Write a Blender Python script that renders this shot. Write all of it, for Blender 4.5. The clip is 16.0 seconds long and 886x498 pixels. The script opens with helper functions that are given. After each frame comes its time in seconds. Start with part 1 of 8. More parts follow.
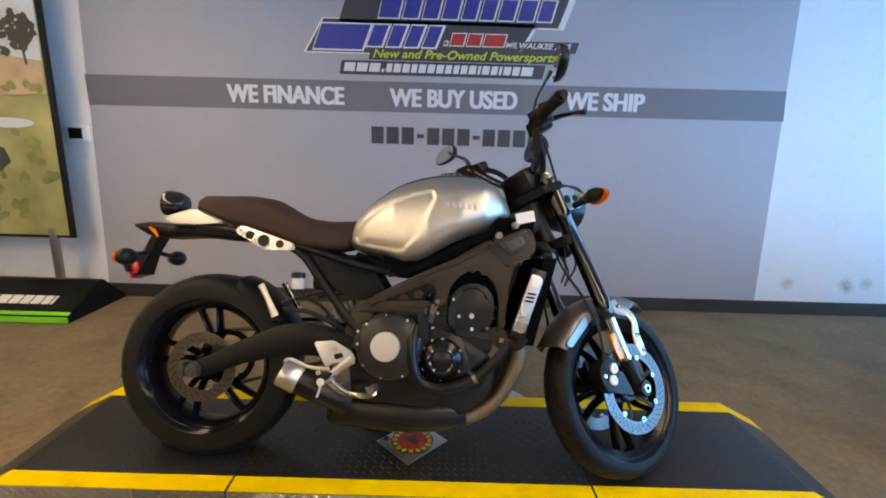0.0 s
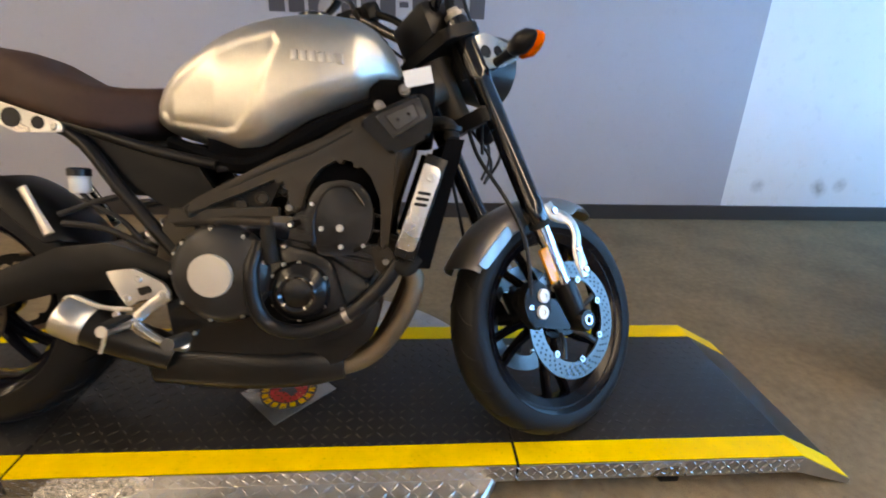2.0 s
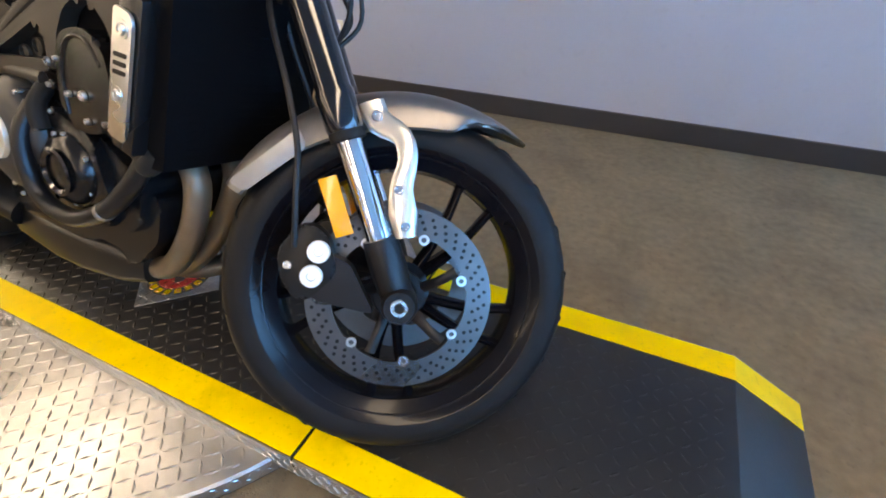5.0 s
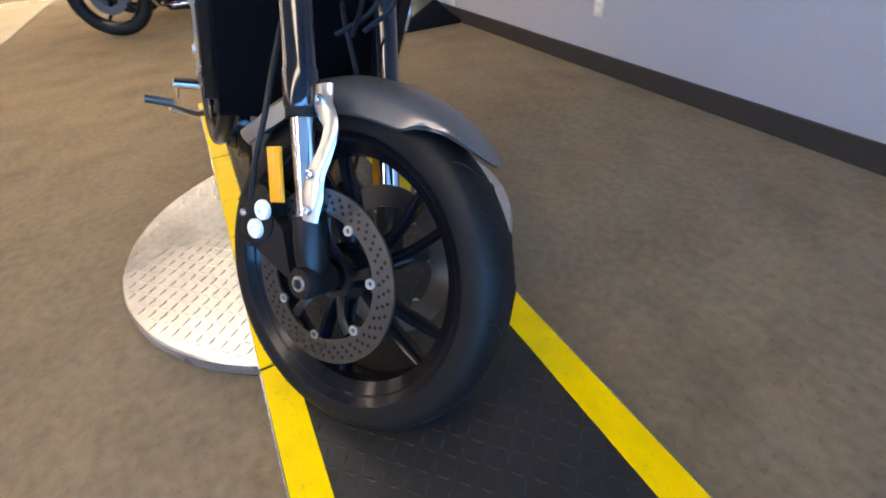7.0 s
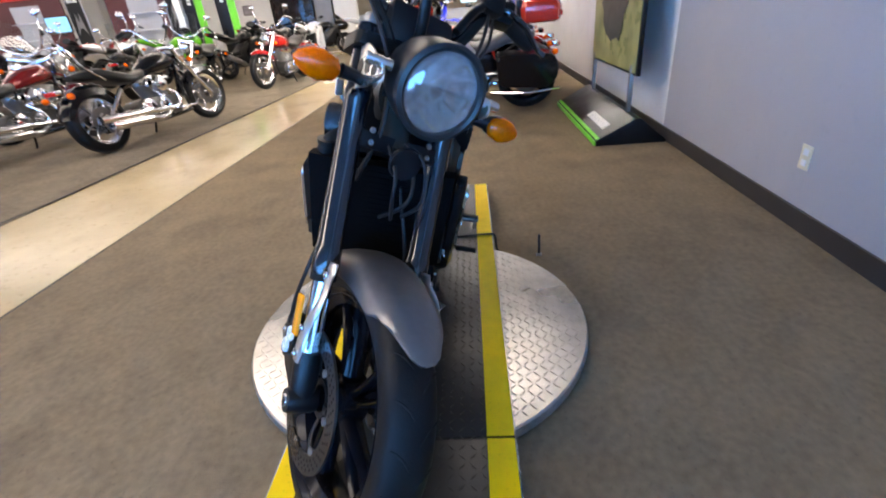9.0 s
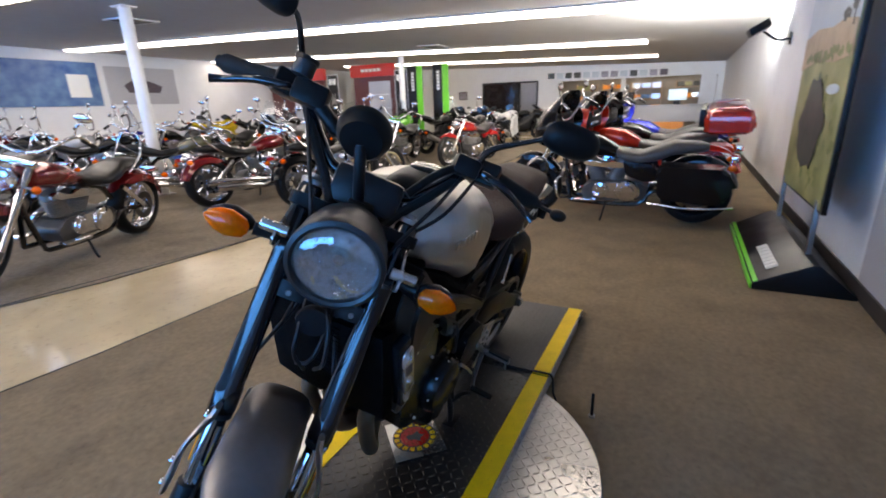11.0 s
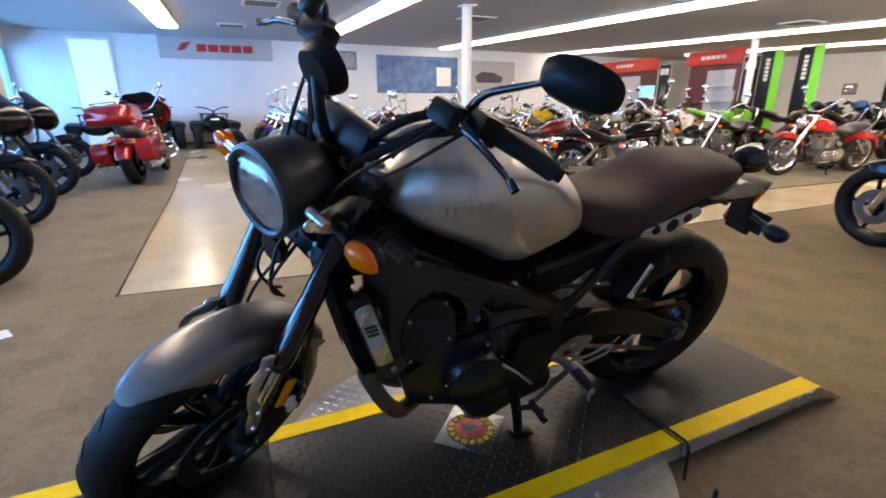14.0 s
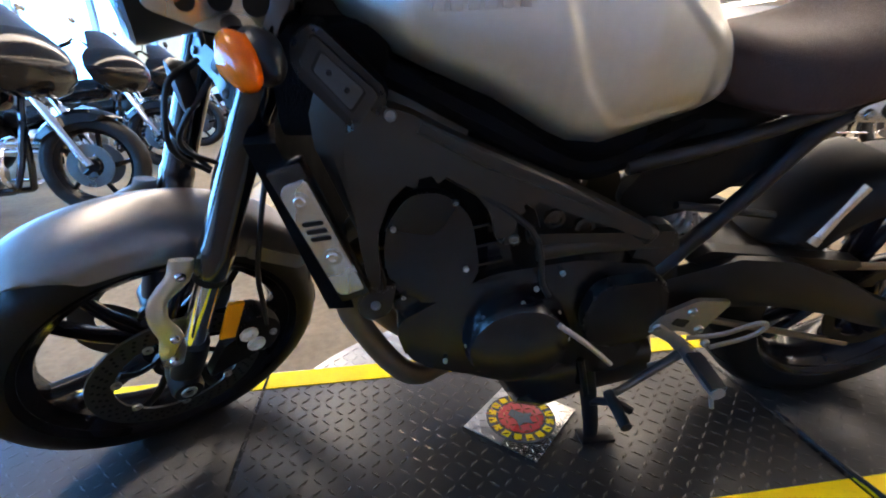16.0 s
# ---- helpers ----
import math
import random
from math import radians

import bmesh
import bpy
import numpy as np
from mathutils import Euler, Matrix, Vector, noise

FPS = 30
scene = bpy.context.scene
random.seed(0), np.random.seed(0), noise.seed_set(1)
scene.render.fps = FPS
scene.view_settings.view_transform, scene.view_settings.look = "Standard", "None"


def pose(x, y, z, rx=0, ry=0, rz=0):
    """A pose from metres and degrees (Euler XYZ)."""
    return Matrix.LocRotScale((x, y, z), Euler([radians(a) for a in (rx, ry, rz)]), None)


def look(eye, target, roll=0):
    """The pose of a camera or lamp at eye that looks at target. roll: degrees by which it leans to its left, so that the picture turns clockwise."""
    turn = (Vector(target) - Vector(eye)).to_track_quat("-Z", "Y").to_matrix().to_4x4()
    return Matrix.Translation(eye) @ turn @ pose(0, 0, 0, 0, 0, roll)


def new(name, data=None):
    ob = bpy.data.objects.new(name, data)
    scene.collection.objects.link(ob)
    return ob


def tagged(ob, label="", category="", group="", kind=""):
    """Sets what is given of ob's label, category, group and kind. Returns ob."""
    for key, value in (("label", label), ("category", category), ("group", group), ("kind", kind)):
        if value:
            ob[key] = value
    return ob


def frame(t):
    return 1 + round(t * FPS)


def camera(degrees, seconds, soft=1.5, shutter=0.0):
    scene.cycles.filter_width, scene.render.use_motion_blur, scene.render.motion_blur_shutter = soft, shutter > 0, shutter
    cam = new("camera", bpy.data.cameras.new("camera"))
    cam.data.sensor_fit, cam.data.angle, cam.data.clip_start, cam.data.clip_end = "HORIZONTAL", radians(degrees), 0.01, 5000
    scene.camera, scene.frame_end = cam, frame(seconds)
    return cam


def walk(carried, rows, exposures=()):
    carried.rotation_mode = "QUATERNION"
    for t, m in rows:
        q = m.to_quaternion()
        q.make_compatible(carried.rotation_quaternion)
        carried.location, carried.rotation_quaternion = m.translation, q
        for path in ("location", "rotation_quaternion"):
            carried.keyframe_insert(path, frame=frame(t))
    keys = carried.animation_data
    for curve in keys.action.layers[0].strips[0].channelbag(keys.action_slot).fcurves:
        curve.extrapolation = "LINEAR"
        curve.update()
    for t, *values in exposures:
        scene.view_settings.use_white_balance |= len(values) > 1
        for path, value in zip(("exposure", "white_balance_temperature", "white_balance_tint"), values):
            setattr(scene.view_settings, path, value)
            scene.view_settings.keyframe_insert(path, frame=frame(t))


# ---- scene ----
cam = camera(87.6, 16.0, 1.8, 0.4)

PATH = [
    (0, (0.076, -1.491, 1.186), (0.077, 0.459, 0.743), 1.6),
    (0.5, (0.139, -1.407, 1.15), (0.146, 0.529, 0.645), 1.5),
    (1, (0.194, -1.269, 1.108), (0.226, 0.646, 0.533), 1.9),
    (1.5, (0.239, -1.15, 1.069), (0.332, 0.73, 0.391), 1.9),
    (2, (0.326, -1.048, 1.015), (0.468, 0.783, 0.223), 2.0),
    (2.5, (0.442, -0.95, 0.977), (0.556, 0.841, 0.094), 2.3),
    (3, (0.527, -0.871, 0.933), (0.562, 0.867, -0.055), 2.8),
    (3.5, (0.629, -0.774, 0.902), (0.576, 0.93, -0.144), 3.6),
    (4, (0.732, -0.692, 0.896), (0.552, 0.973, -0.197), 3.3),
    (4.5, (0.888, -0.61, 0.898), (0.469, 0.973, -0.249), 2.8),
    (5, (1.027, -0.536, 0.898), (0.341, 0.924, -0.284), 0.0),
    (5.2, (1.061, -0.502, 0.882), (0.29, 0.916, -0.299), -0.9),
    (7.3, (1.381, -0.081, 0.9), (-0.111, 0.45, -0.321), -5.0),
    (7.5, (1.396, -0.055, 0.913), (-0.125, 0.422, -0.294), -4.9),
    (8, (1.384, 0.059, 0.959), (-0.212, 0.331, -0.215), -4.5),
    (8.5, (1.389, 0.169, 1.033), (-0.304, 0.232, -0.03), -4.2),
    (9, (1.425, 0.293, 1.102), (-0.34, 0.138, 0.174), -5.4),
    (9.2, (1.426, 0.323, 1.122), (-0.359, 0.115, 0.244), -5.5),
    (11.3, (1.1, 0.831, 1.227), (-0.534, -0.168, 0.649), -0.7),
    (11.5, (1.082, 0.865, 1.224), (-0.505, -0.21, 0.653), 0.0),
    (12, (1.007, 0.93, 1.211), (-0.466, -0.312, 0.674), 0.3),
    (12.5, (0.887, 0.988, 1.196), (-0.444, -0.415, 0.687), 0.8),
    (13, (0.798, 1.021, 1.177), (-0.38, -0.507, 0.652), 0.9),
    (13.5, (0.689, 1.082, 1.147), (-0.302, -0.566, 0.597), 0.8),
    (14, (0.579, 1.142, 1.109), (-0.206, -0.599, 0.515), -0.2),
    (14.5, (0.489, 1.108, 1.044), (-0.141, -0.677, 0.396), -1.5),
    (15, (0.385, 1.02, 0.97), (-0.11, -0.796, 0.293), -1.3),
    (15.5, (0.309, 0.927, 0.903), (-0.067, -0.912, 0.213), -1.5),
    (16, (0.263, 0.852, 0.826), (0.014, -1.01, 0.141), -1.0),
]
walk(cam, [(t, look(eye, target, roll)) for t, eye, target, roll in PATH], [(0, 0.04, 10000, 10), (2, 0.12, 10200, 10), (3, 0.24, 10400, 10), (4.5, 0.40, 9500, 10), (5, 0.42, 9000, 10), (7.5, 0.40, 7600, 10), (9, 0.22, 6900, 10), (11.5, -0.32, 6750, 10), (12.5, -0.24, 7000, 10), (14, 0.02, 7550, 10), (15, 0.42, 7500, 10), (15.5, 0.70, 7450, 10), (16, 0.95, 7300, 10)])

# ---- light ----
world = bpy.data.worlds.new("World")
scene.world = world
world.use_nodes = True
wn = world.node_tree.nodes
sky = wn.new("ShaderNodeTexSky")
sky.sky_type, sky.sun_disc = "NISHITA", False
sky.sun_elevation, sky.sun_rotation = radians(38), radians(60)
wn["Background"].inputs[1].default_value = 0.12
world.node_tree.links.new(sky.outputs[0], wn["Background"].inputs[0])


def area_lamp(name, m, sx, sy, power, color):
    d = bpy.data.lights.new(name, "AREA")
    d.shape, d.size, d.size_y, d.energy, d.color = "RECTANGLE", sx, sy, power, color
    ob = new(name, d)
    ob.matrix_world = m
    return ob


# daylight comes in through the shop windows of the east wall
EAST, WEST, NORTH, SOUTH = 5.4, -19.5, 1.84, -14.8
# flood lamp high on the painted wall that washes the ceiling
area_lamp("flood_glow", look((-6.55, 1.48, 2.12), (-7.6, 0.5, 2.9)), 0.34, 0.22, 1250, (1.0, 0.98, 0.95))

# ---- materials ----


def mat(name, color, rough=0.5, metal=0.0, var=0.08, scale=20.0, bump=0.0, bscale=80.0, coat=0.0, emit=0.0, alpha=None, spec=0.5, color2=None,
        rvar=0.08, obj_var=0.0):
    m = bpy.data.materials.new(name)
    m.use_nodes = True
    nt = m.node_tree
    n, l = nt.nodes, nt.links
    b = n["Principled BSDF"]
    b.inputs["Roughness"].default_value = rough
    b.inputs["Metallic"].default_value = metal
    b.inputs["Coat Weight"].default_value = coat
    b.inputs["Coat Roughness"].default_value = 0.08
    b.inputs["Specular IOR Level"].default_value = spec
    tc = n.new("ShaderNodeTexCoord")
    nz = n.new("ShaderNodeTexNoise")
    nz.inputs["Scale"].default_value, nz.inputs["Detail"].default_value = scale, 6
    nz2 = n.new("ShaderNodeTexNoise")
    nz2.inputs["Scale"].default_value, nz2.inputs["Detail"].default_value = scale * 0.12, 3
    l.new(tc.outputs["Object"], nz.inputs["Vector"])
    l.new(tc.outputs["Object"], nz2.inputs["Vector"])
    add = n.new("ShaderNodeMath")
    add.operation = "MULTIPLY_ADD"
    l.new(nz.outputs["Fac"], add.inputs[0])
    add.inputs[1].default_value = 0.55
    half = n.new("ShaderNodeMath")
    half.operation = "MULTIPLY"
    l.new(nz2.outputs["Fac"], half.inputs[0])
    half.inputs[1].default_value = 0.45
    l.new(half.outputs[0], add.inputs[2])
    ramp = n.new("ShaderNodeValToRGB")
    c1 = [max(0.0, c * (1 - var)) for c in color]
    c2 = [min(1.0, c * (1 + var)) for c in color] if color2 is None else list(color2)
    ramp.color_ramp.elements[0].position, ramp.color_ramp.elements[1].position = 0.32, 0.68
    ramp.color_ramp.elements[0].color, ramp.color_ramp.elements[1].color = (*c1, 1), (*c2, 1)
    l.new(add.outputs[0], ramp.inputs[0])
    out = ramp.outputs[0]
    if obj_var:
        info = n.new("ShaderNodeObjectInfo")
        hs = n.new("ShaderNodeHueSaturation")
        mr = n.new("ShaderNodeMapRange")
        mr.inputs["To Min"].default_value, mr.inputs["To Max"].default_value = 1 - obj_var, 1 + obj_var
        l.new(info.outputs["Random"], mr.inputs["Value"])
        l.new(mr.outputs[0], hs.inputs["Value"])
        l.new(out, hs.inputs["Color"])
        out = hs.outputs[0]
    l.new(out, b.inputs["Base Color"])
    mrr = n.new("ShaderNodeMapRange")
    mrr.inputs["From Min"].default_value, mrr.inputs["From Max"].default_value = 0.3, 0.7
    mrr.inputs["To Min"].default_value, mrr.inputs["To Max"].default_value = max(0.02, rough - rvar), min(1, rough + rvar)
    l.new(nz2.outputs["Fac"], mrr.inputs["Value"])
    l.new(mrr.outputs[0], b.inputs["Roughness"])
    if bump:
        nb = n.new("ShaderNodeTexNoise")
        nb.inputs["Scale"].default_value, nb.inputs["Detail"].default_value = bscale, 4
        l.new(tc.outputs["Object"], nb.inputs["Vector"])
        bp = n.new("ShaderNodeBump")
        bp.inputs["Strength"].default_value, bp.inputs["Distance"].default_value = bump, 0.004
        l.new(nb.outputs["Fac"], bp.inputs["Height"])
        l.new(bp.outputs[0], b.inputs["Normal"])
    if emit:
        b.inputs["Emission Color"].default_value = (*color, 1)
        b.inputs["Emission Strength"].default_value = emit
    if alpha is not None:
        b.inputs["Transmission Weight"].default_value = alpha
    return m


def glass(name, color, rough=0.02, ior=1.45):
    m = bpy.data.materials.new(name)
    m.use_nodes = True
    b = m.node_tree.nodes["Principled BSDF"]
    b.inputs["Base Color"].default_value = (*color, 1)
    b.inputs["Transmission Weight"].default_value, b.inputs["Roughness"].default_value, b.inputs["IOR"].default_value = 1, rough, ior
    return m


M = {}
M["carpet"] = mat("carpet", (0.215, 0.162, 0.100), 0.95, var=0.22, scale=34, bump=0.6, bscale=260, spec=0.15)
M["carpet_grey"] = mat("carpet_grey", (0.20, 0.165, 0.12), 0.95, var=0.3, scale=26, bump=0.8, bscale=260, spec=0.15)


def soiled(m, dark, amount, scale, lo, hi):
    """Lays soft-edged dark stains and fine specks over a material's colour."""
    n, l = m.node_tree.nodes, m.node_tree.links
    b = n["Principled BSDF"]
    src = b.inputs["Base Color"].links[0].from_socket
    tc = n.new("ShaderNodeTexCoord")
    for sc, det, a, z, k in ((scale, 5, lo, hi, amount), (scale * 22, 2, 0.60, 0.70, amount * 0.8)):
        nz, mr, mx = n.new("ShaderNodeTexNoise"), n.new("ShaderNodeMapRange"), n.new("ShaderNodeMixRGB")
        nz.inputs["Scale"].default_value, nz.inputs["Detail"].default_value, nz.inputs["Roughness"].default_value = sc, det, 0.65
        l.new(tc.outputs["Object"], nz.inputs["Vector"])
        mr.inputs["From Min"].default_value, mr.inputs["From Max"].default_value, mr.inputs["To Max"].default_value = a, z, k
        l.new(nz.outputs["Fac"], mr.inputs["Value"])
        mx.inputs[2].default_value = (*dark, 1)
        l.new(mr.outputs[0], mx.inputs[0])
        l.new(src, mx.inputs[1])
        src = mx.outputs[0]
    l.new(src, b.inputs["Base Color"])


soiled(M["carpet"], (0.075, 0.058, 0.042), 0.36, 2.2, 0.50, 0.72)
soiled(M["carpet_grey"], (0.075, 0.058, 0.042), 0.5, 2.2, 0.50, 0.72)
M["tile"] = mat("tile", (0.48, 0.375, 0.215), 0.22, var=0.10, scale=5, bump=0.05, bscale=30, spec=0.5, obj_var=0.05)
M["wall_grey"] = mat("wall_grey", (0.40, 0.40, 0.43), 0.55, var=0.03, scale=3, bump=0.08, bscale=140)
M["wall_white"] = mat("wall_white", (0.78, 0.785, 0.785), 0.6, var=0.04, scale=3, bump=0.08, bscale=140)
M["band"] = mat("band", (0.17, 0.17, 0.19), 0.55, var=0.04, scale=4, bump=0.06, bscale=140)
M["base"] = mat("base", (0.035, 0.03, 0.028), 0.5, var=0.15, scale=6)
M["ceiling"] = mat("ceiling", (0.47, 0.465, 0.46), 0.9, var=0.05, scale=4, bump=0.3, bscale=60)
M["lamp"] = mat("lamp", (1.0, 0.89, 0.80), 0.5, emit=11.0, var=0.01)
M["white"] = mat("white", (0.8, 0.8, 0.8), 0.5, var=0.02)
soiled(M["wall_grey"], (0.31, 0.31, 0.335), 0.22, 0.7, 0.50, 0.75)
soiled(M["wall_white"], (0.60, 0.58, 0.54), 0.25, 0.6, 0.52, 0.75)


def scuffed(m, places, size, dark, amount):
    """Small soft smudges at given places."""
    n, l = m.node_tree.nodes, m.node_tree.links
    b = n["Principled BSDF"]
    src = b.inputs["Base Color"].links[0].from_socket
    tc, nz = n.new("ShaderNodeTexCoord"), n.new("ShaderNodeTexNoise")
    nz.inputs["Scale"].default_value = 30
    l.new(tc.outputs["Object"], nz.inputs["Vector"])
    for place in places:
        far, mr, mul, mx = n.new("ShaderNodeVectorMath"), n.new("ShaderNodeMapRange"), n.new("ShaderNodeMath"), n.new("ShaderNodeMixRGB")
        far.operation, mul.operation = "DISTANCE", "MULTIPLY"
        l.new(tc.outputs["Object"], far.inputs[0])
        far.inputs[1].default_value = place
        mr.inputs["From Min"].default_value, mr.inputs["From Max"].default_value, mr.inputs["To Min"].default_value, mr.inputs["To Max"].default_value = 0, size, amount, 0
        l.new(far.outputs["Value"], mr.inputs["Value"])
        l.new(mr.outputs[0], mul.inputs[0])
        l.new(nz.outputs["Fac"], mul.inputs[1])
        mx.inputs[2].default_value = (*dark, 1)
        l.new(mul.outputs[0], mx.inputs[0])
        l.new(src, mx.inputs[1])
        src = mx.outputs[0]
    l.new(src, b.inputs["Base Color"])


scuffed(M["wall_white"], ((2.66, 1.84, 0.24), (3.09, 1.84, 0.24), (3.25, 1.84, 0.25), (3.12, 1.84, 0.21)), 0.06, (0.16, 0.14, 0.11), 0.9)
M["lettering"] = mat("lettering", (0.72, 0.72, 0.74), 0.5, var=0.02)
M["dark_letter"] = mat("dark_letter", (0.05, 0.05, 0.06), 0.5, var=0.05)
M["blue_letter"] = mat("blue_letter", (0.03, 0.04, 0.28), 0.4, var=0.12)
M["red_letter"] = mat("red_letter", (0.55, 0.03, 0.03), 0.4, var=0.08)
M["lime_letter"] = mat("lime_letter", (0.55, 0.62, 0.05), 0.4, var=0.06)
M["deck_tread"] = mat("deck_tread", (0.065, 0.058, 0.048), 0.34, 0.7, var=0.5, scale=9)
M["deck"] = mat("deck", (0.015, 0.014, 0.0135), 0.36, spec=0.42, var=0.35, scale=14, bump=0.06, bscale=160)
soiled(M["tile"], (0.20, 0.15, 0.09), 0.35, 1.1, 0.56, 0.74)
M["yellow"] = mat("yellow", (0.90, 0.58, 0.0), 0.5, spec=0.25, var=0.10, scale=18, bump=0.06, bscale=120)
soiled(M["yellow"], (0.30, 0.21, 0.01), 0.30, 4.0, 0.62, 0.76)
M["plate"] = mat("plate", (0.47, 0.46, 0.445), 0.29, 0.95, var=0.22, scale=16, bump=0.08, bscale=90)
M["tyre"] = mat("tyre", (0.007, 0.007, 0.0075), 0.46, var=0.3, scale=20, bump=0.12, bscale=200, spec=0.17)
M["black"] = mat("black", (0.006, 0.006, 0.007), 0.35, var=0.3, scale=12, spec=0.3)
M["gloss"] = mat("gloss", (0.008, 0.008, 0.01), 0.12, var=0.2, coat=0.6)
M["fork_black"] = mat("fork_black", (0.005, 0.006, 0.009), 0.13, 0.0, var=0.1, coat=0.8, spec=0.35, rvar=0.03)
M["satin"] = mat("satin", (0.0068, 0.0066, 0.0067), 0.38, var=0.25, scale=30, bump=0.03, bscale=300, spec=0.16)
M["frame"] = mat("frame", (0.038, 0.0315, 0.025), 0.40, 0.3, spec=0.26, var=0.12, scale=20, bump=0.04, bscale=260)
M["rubber"] = mat("rubber", (0.010, 0.010, 0.010), 0.75, var=0.2, spec=0.25)
M["tank"] = mat("tank", (0.585, 0.562, 0.505), 0.40, 0.92, var=0.05, scale=60, bump=0.02, bscale=400, coat=0.15)
M["fender_grey"] = mat("fender_grey", (0.21, 0.195, 0.185), 0.38, 0.78, var=0.08, scale=60)
M["alu"] = mat("alu", (0.66, 0.65, 0.62), 0.30, 0.95, var=0.08, scale=40, bump=0.02, bscale=500)
M["alu_dull"] = mat("alu_dull", (0.30, 0.29, 0.28), 0.42, 0.9, var=0.12, scale=40)
M["chrome"] = mat("chrome", (0.8, 0.8, 0.82), 0.08, 1.0, var=0.03)
M["steel"] = mat("steel", (0.20, 0.155, 0.11), 0.48, 0.7, var=0.22, scale=9)
M["muffler"] = mat("muffler", (0.0085, 0.0074, 0.0066), 0.33, 0.0, var=0.3, scale=12, spec=0.34)
M["engine_black"] = mat("engine_black", (0.0062, 0.0062, 0.0068), 0.26, 0.0, var=0.4, scale=9, bump=0.10, bscale=60, spec=0.4)
M["seat_grey"] = mat("seat_grey", (0.055, 0.05, 0.047), 0.5, var=0.2, scale=30, bump=0.2, bscale=200)
M["shell"] = mat("shell", (0.011, 0.011, 0.012), 0.42, var=0.15, scale=30, bump=0.05, bscale=300)
M["engine_grey"] = mat("engine_grey", (0.09, 0.088, 0.085), 0.35, 0.7, var=0.25, scale=14)
M["duct_lid"] = mat("duct_lid", (0.045, 0.044, 0.045), 0.5, var=0.15, scale=30)
M["seat"] = mat("seat", (0.044, 0.020, 0.0145), 0.62, var=0.18, scale=60, bump=0.35, bscale=380, spec=0.3)
M["amber"] = mat("amber", (0.92, 0.115, 0.0), 0.16, var=0.25, scale=90, spec=0.3)
M["reflector"] = mat("reflector", (0.95, 0.34, 0.01), 0.25, var=0.05, coat=0.3)
M["red_lens"] = mat("red_lens", (0.5, 0.012, 0.01), 0.18, var=0.1, coat=0.6)
M["mirror_glass"] = mat("mirror_glass", (0.6, 0.62, 0.6), 0.05, 1.0, var=0.01)
M["reflect_bowl"] = mat("reflect_bowl", (0.95, 0.96, 0.97), 0.15, 0.8, var=0.02, rvar=0.04)
M["rear_disc"] = mat("rear_disc", (0.085, 0.072, 0.058), 0.38, 0.9, var=0.2, scale=30)
M["disc"] = mat("disc", (0.125, 0.122, 0.120), 0.32, 0.95, var=0.1, scale=40)
# near black, hardly any sheen: radiator core, and shade painted into gaps
M["core_shade"] = mat("core_shade", (0.003, 0.003, 0.0035), 0.8, spec=0.05, var=0.3, scale=200, bump=0.5, bscale=500)
M["label_white"] = mat("label_white", (0.78, 0.78, 0.74), 0.45, var=0.03)
M["cap"] = mat("cap", (0.60, 0.55, 0.47), 0.40, 0.55, var=0.04)
M["hose"] = mat("hose", (0.010, 0.010, 0.011), 0.5, var=0.2, spec=0.3)
M["fluid"] = mat("fluid", (0.62, 0.60, 0.55), 0.35, var=0.1)
M["rim"] = mat("rim", (0.005, 0.005, 0.007), 0.18, 0.0, var=0.2, coat=0.10, spec=0.14)
M["glass"] = glass("glass", (0.9, 0.95, 0.97))


def clear(name, gloss):
    """Thin clear glass: sees straight through, with a weak mirror on it."""
    m = bpy.data.materials.new(name)
    m.use_nodes = True
    n, l = m.node_tree.nodes, m.node_tree.links
    mix, see, shine = n.new("ShaderNodeMixShader"), n.new("ShaderNodeBsdfTransparent"), n.new("ShaderNodeBsdfGlossy")
    mix.inputs[0].default_value, shine.inputs["Roughness"].default_value = gloss, 0.02
    l.new(see.outputs[0], mix.inputs[1])
    l.new(shine.outputs[0], mix.inputs[2])
    l.new(mix.outputs[0], n["Material Output"].inputs[0])
    return m


M["pane"], M["lens"] = clear("pane", 0.06), clear("lens", 0.14)
M["smoke"] = mat("smoke", (0.02, 0.02, 0.022), 0.08, var=0.1, coat=0.5)
M["poster"] = mat("poster", (0.30, 0.32, 0.10), 0.5, var=0.5, scale=3.0, color2=(0.55, 0.50, 0.22))
M["poster_field"] = mat("poster_field", (0.50, 0.33, 0.19), 0.5, var=0.2, scale=9, color2=(0.62, 0.45, 0.27))
M["poster_grass"] = mat("poster_grass", (0.17, 0.20, 0.055), 0.5, var=0.3, scale=14, color2=(0.30, 0.30, 0.09))
M["poster_dark"] = mat("poster_dark", (0.05, 0.05, 0.04), 0.5, var=0.5, scale=8)
M["poster_sky"] = mat("poster_sky", (0.55, 0.60, 0.62), 0.5, var=0.1, scale=4)
M["green"] = mat("green", (0.16, 0.62, 0.04), 0.4, var=0.05)
M["screen"] = mat("screen", (0.2, 0.5, 0.7), 0.2, var=0.5, scale=6, emit=1.2)
M["orange"] = mat("orange", (0.85, 0.30, 0.03), 0.45, var=0.05)
M["wood"] = mat("wood", (0.40, 0.25, 0.12), 0.45, var=0.2, scale=8)
M["maroon_wall"] = mat("maroon_wall", (0.10, 0.025, 0.025), 0.5, var=0.1)
M["blue_poster"] = mat("blue_poster", (0.02, 0.12, 0.50), 0.4, var=0.5, scale=3.5, color2=(0.17, 0.30, 0.46))
M["sign_red"] = mat("sign_red", (0.62, 0.03, 0.02), 0.4, var=0.05)
M["sign_grey"] = mat("sign_grey", (0.46, 0.46, 0.47), 0.4, var=0.04)
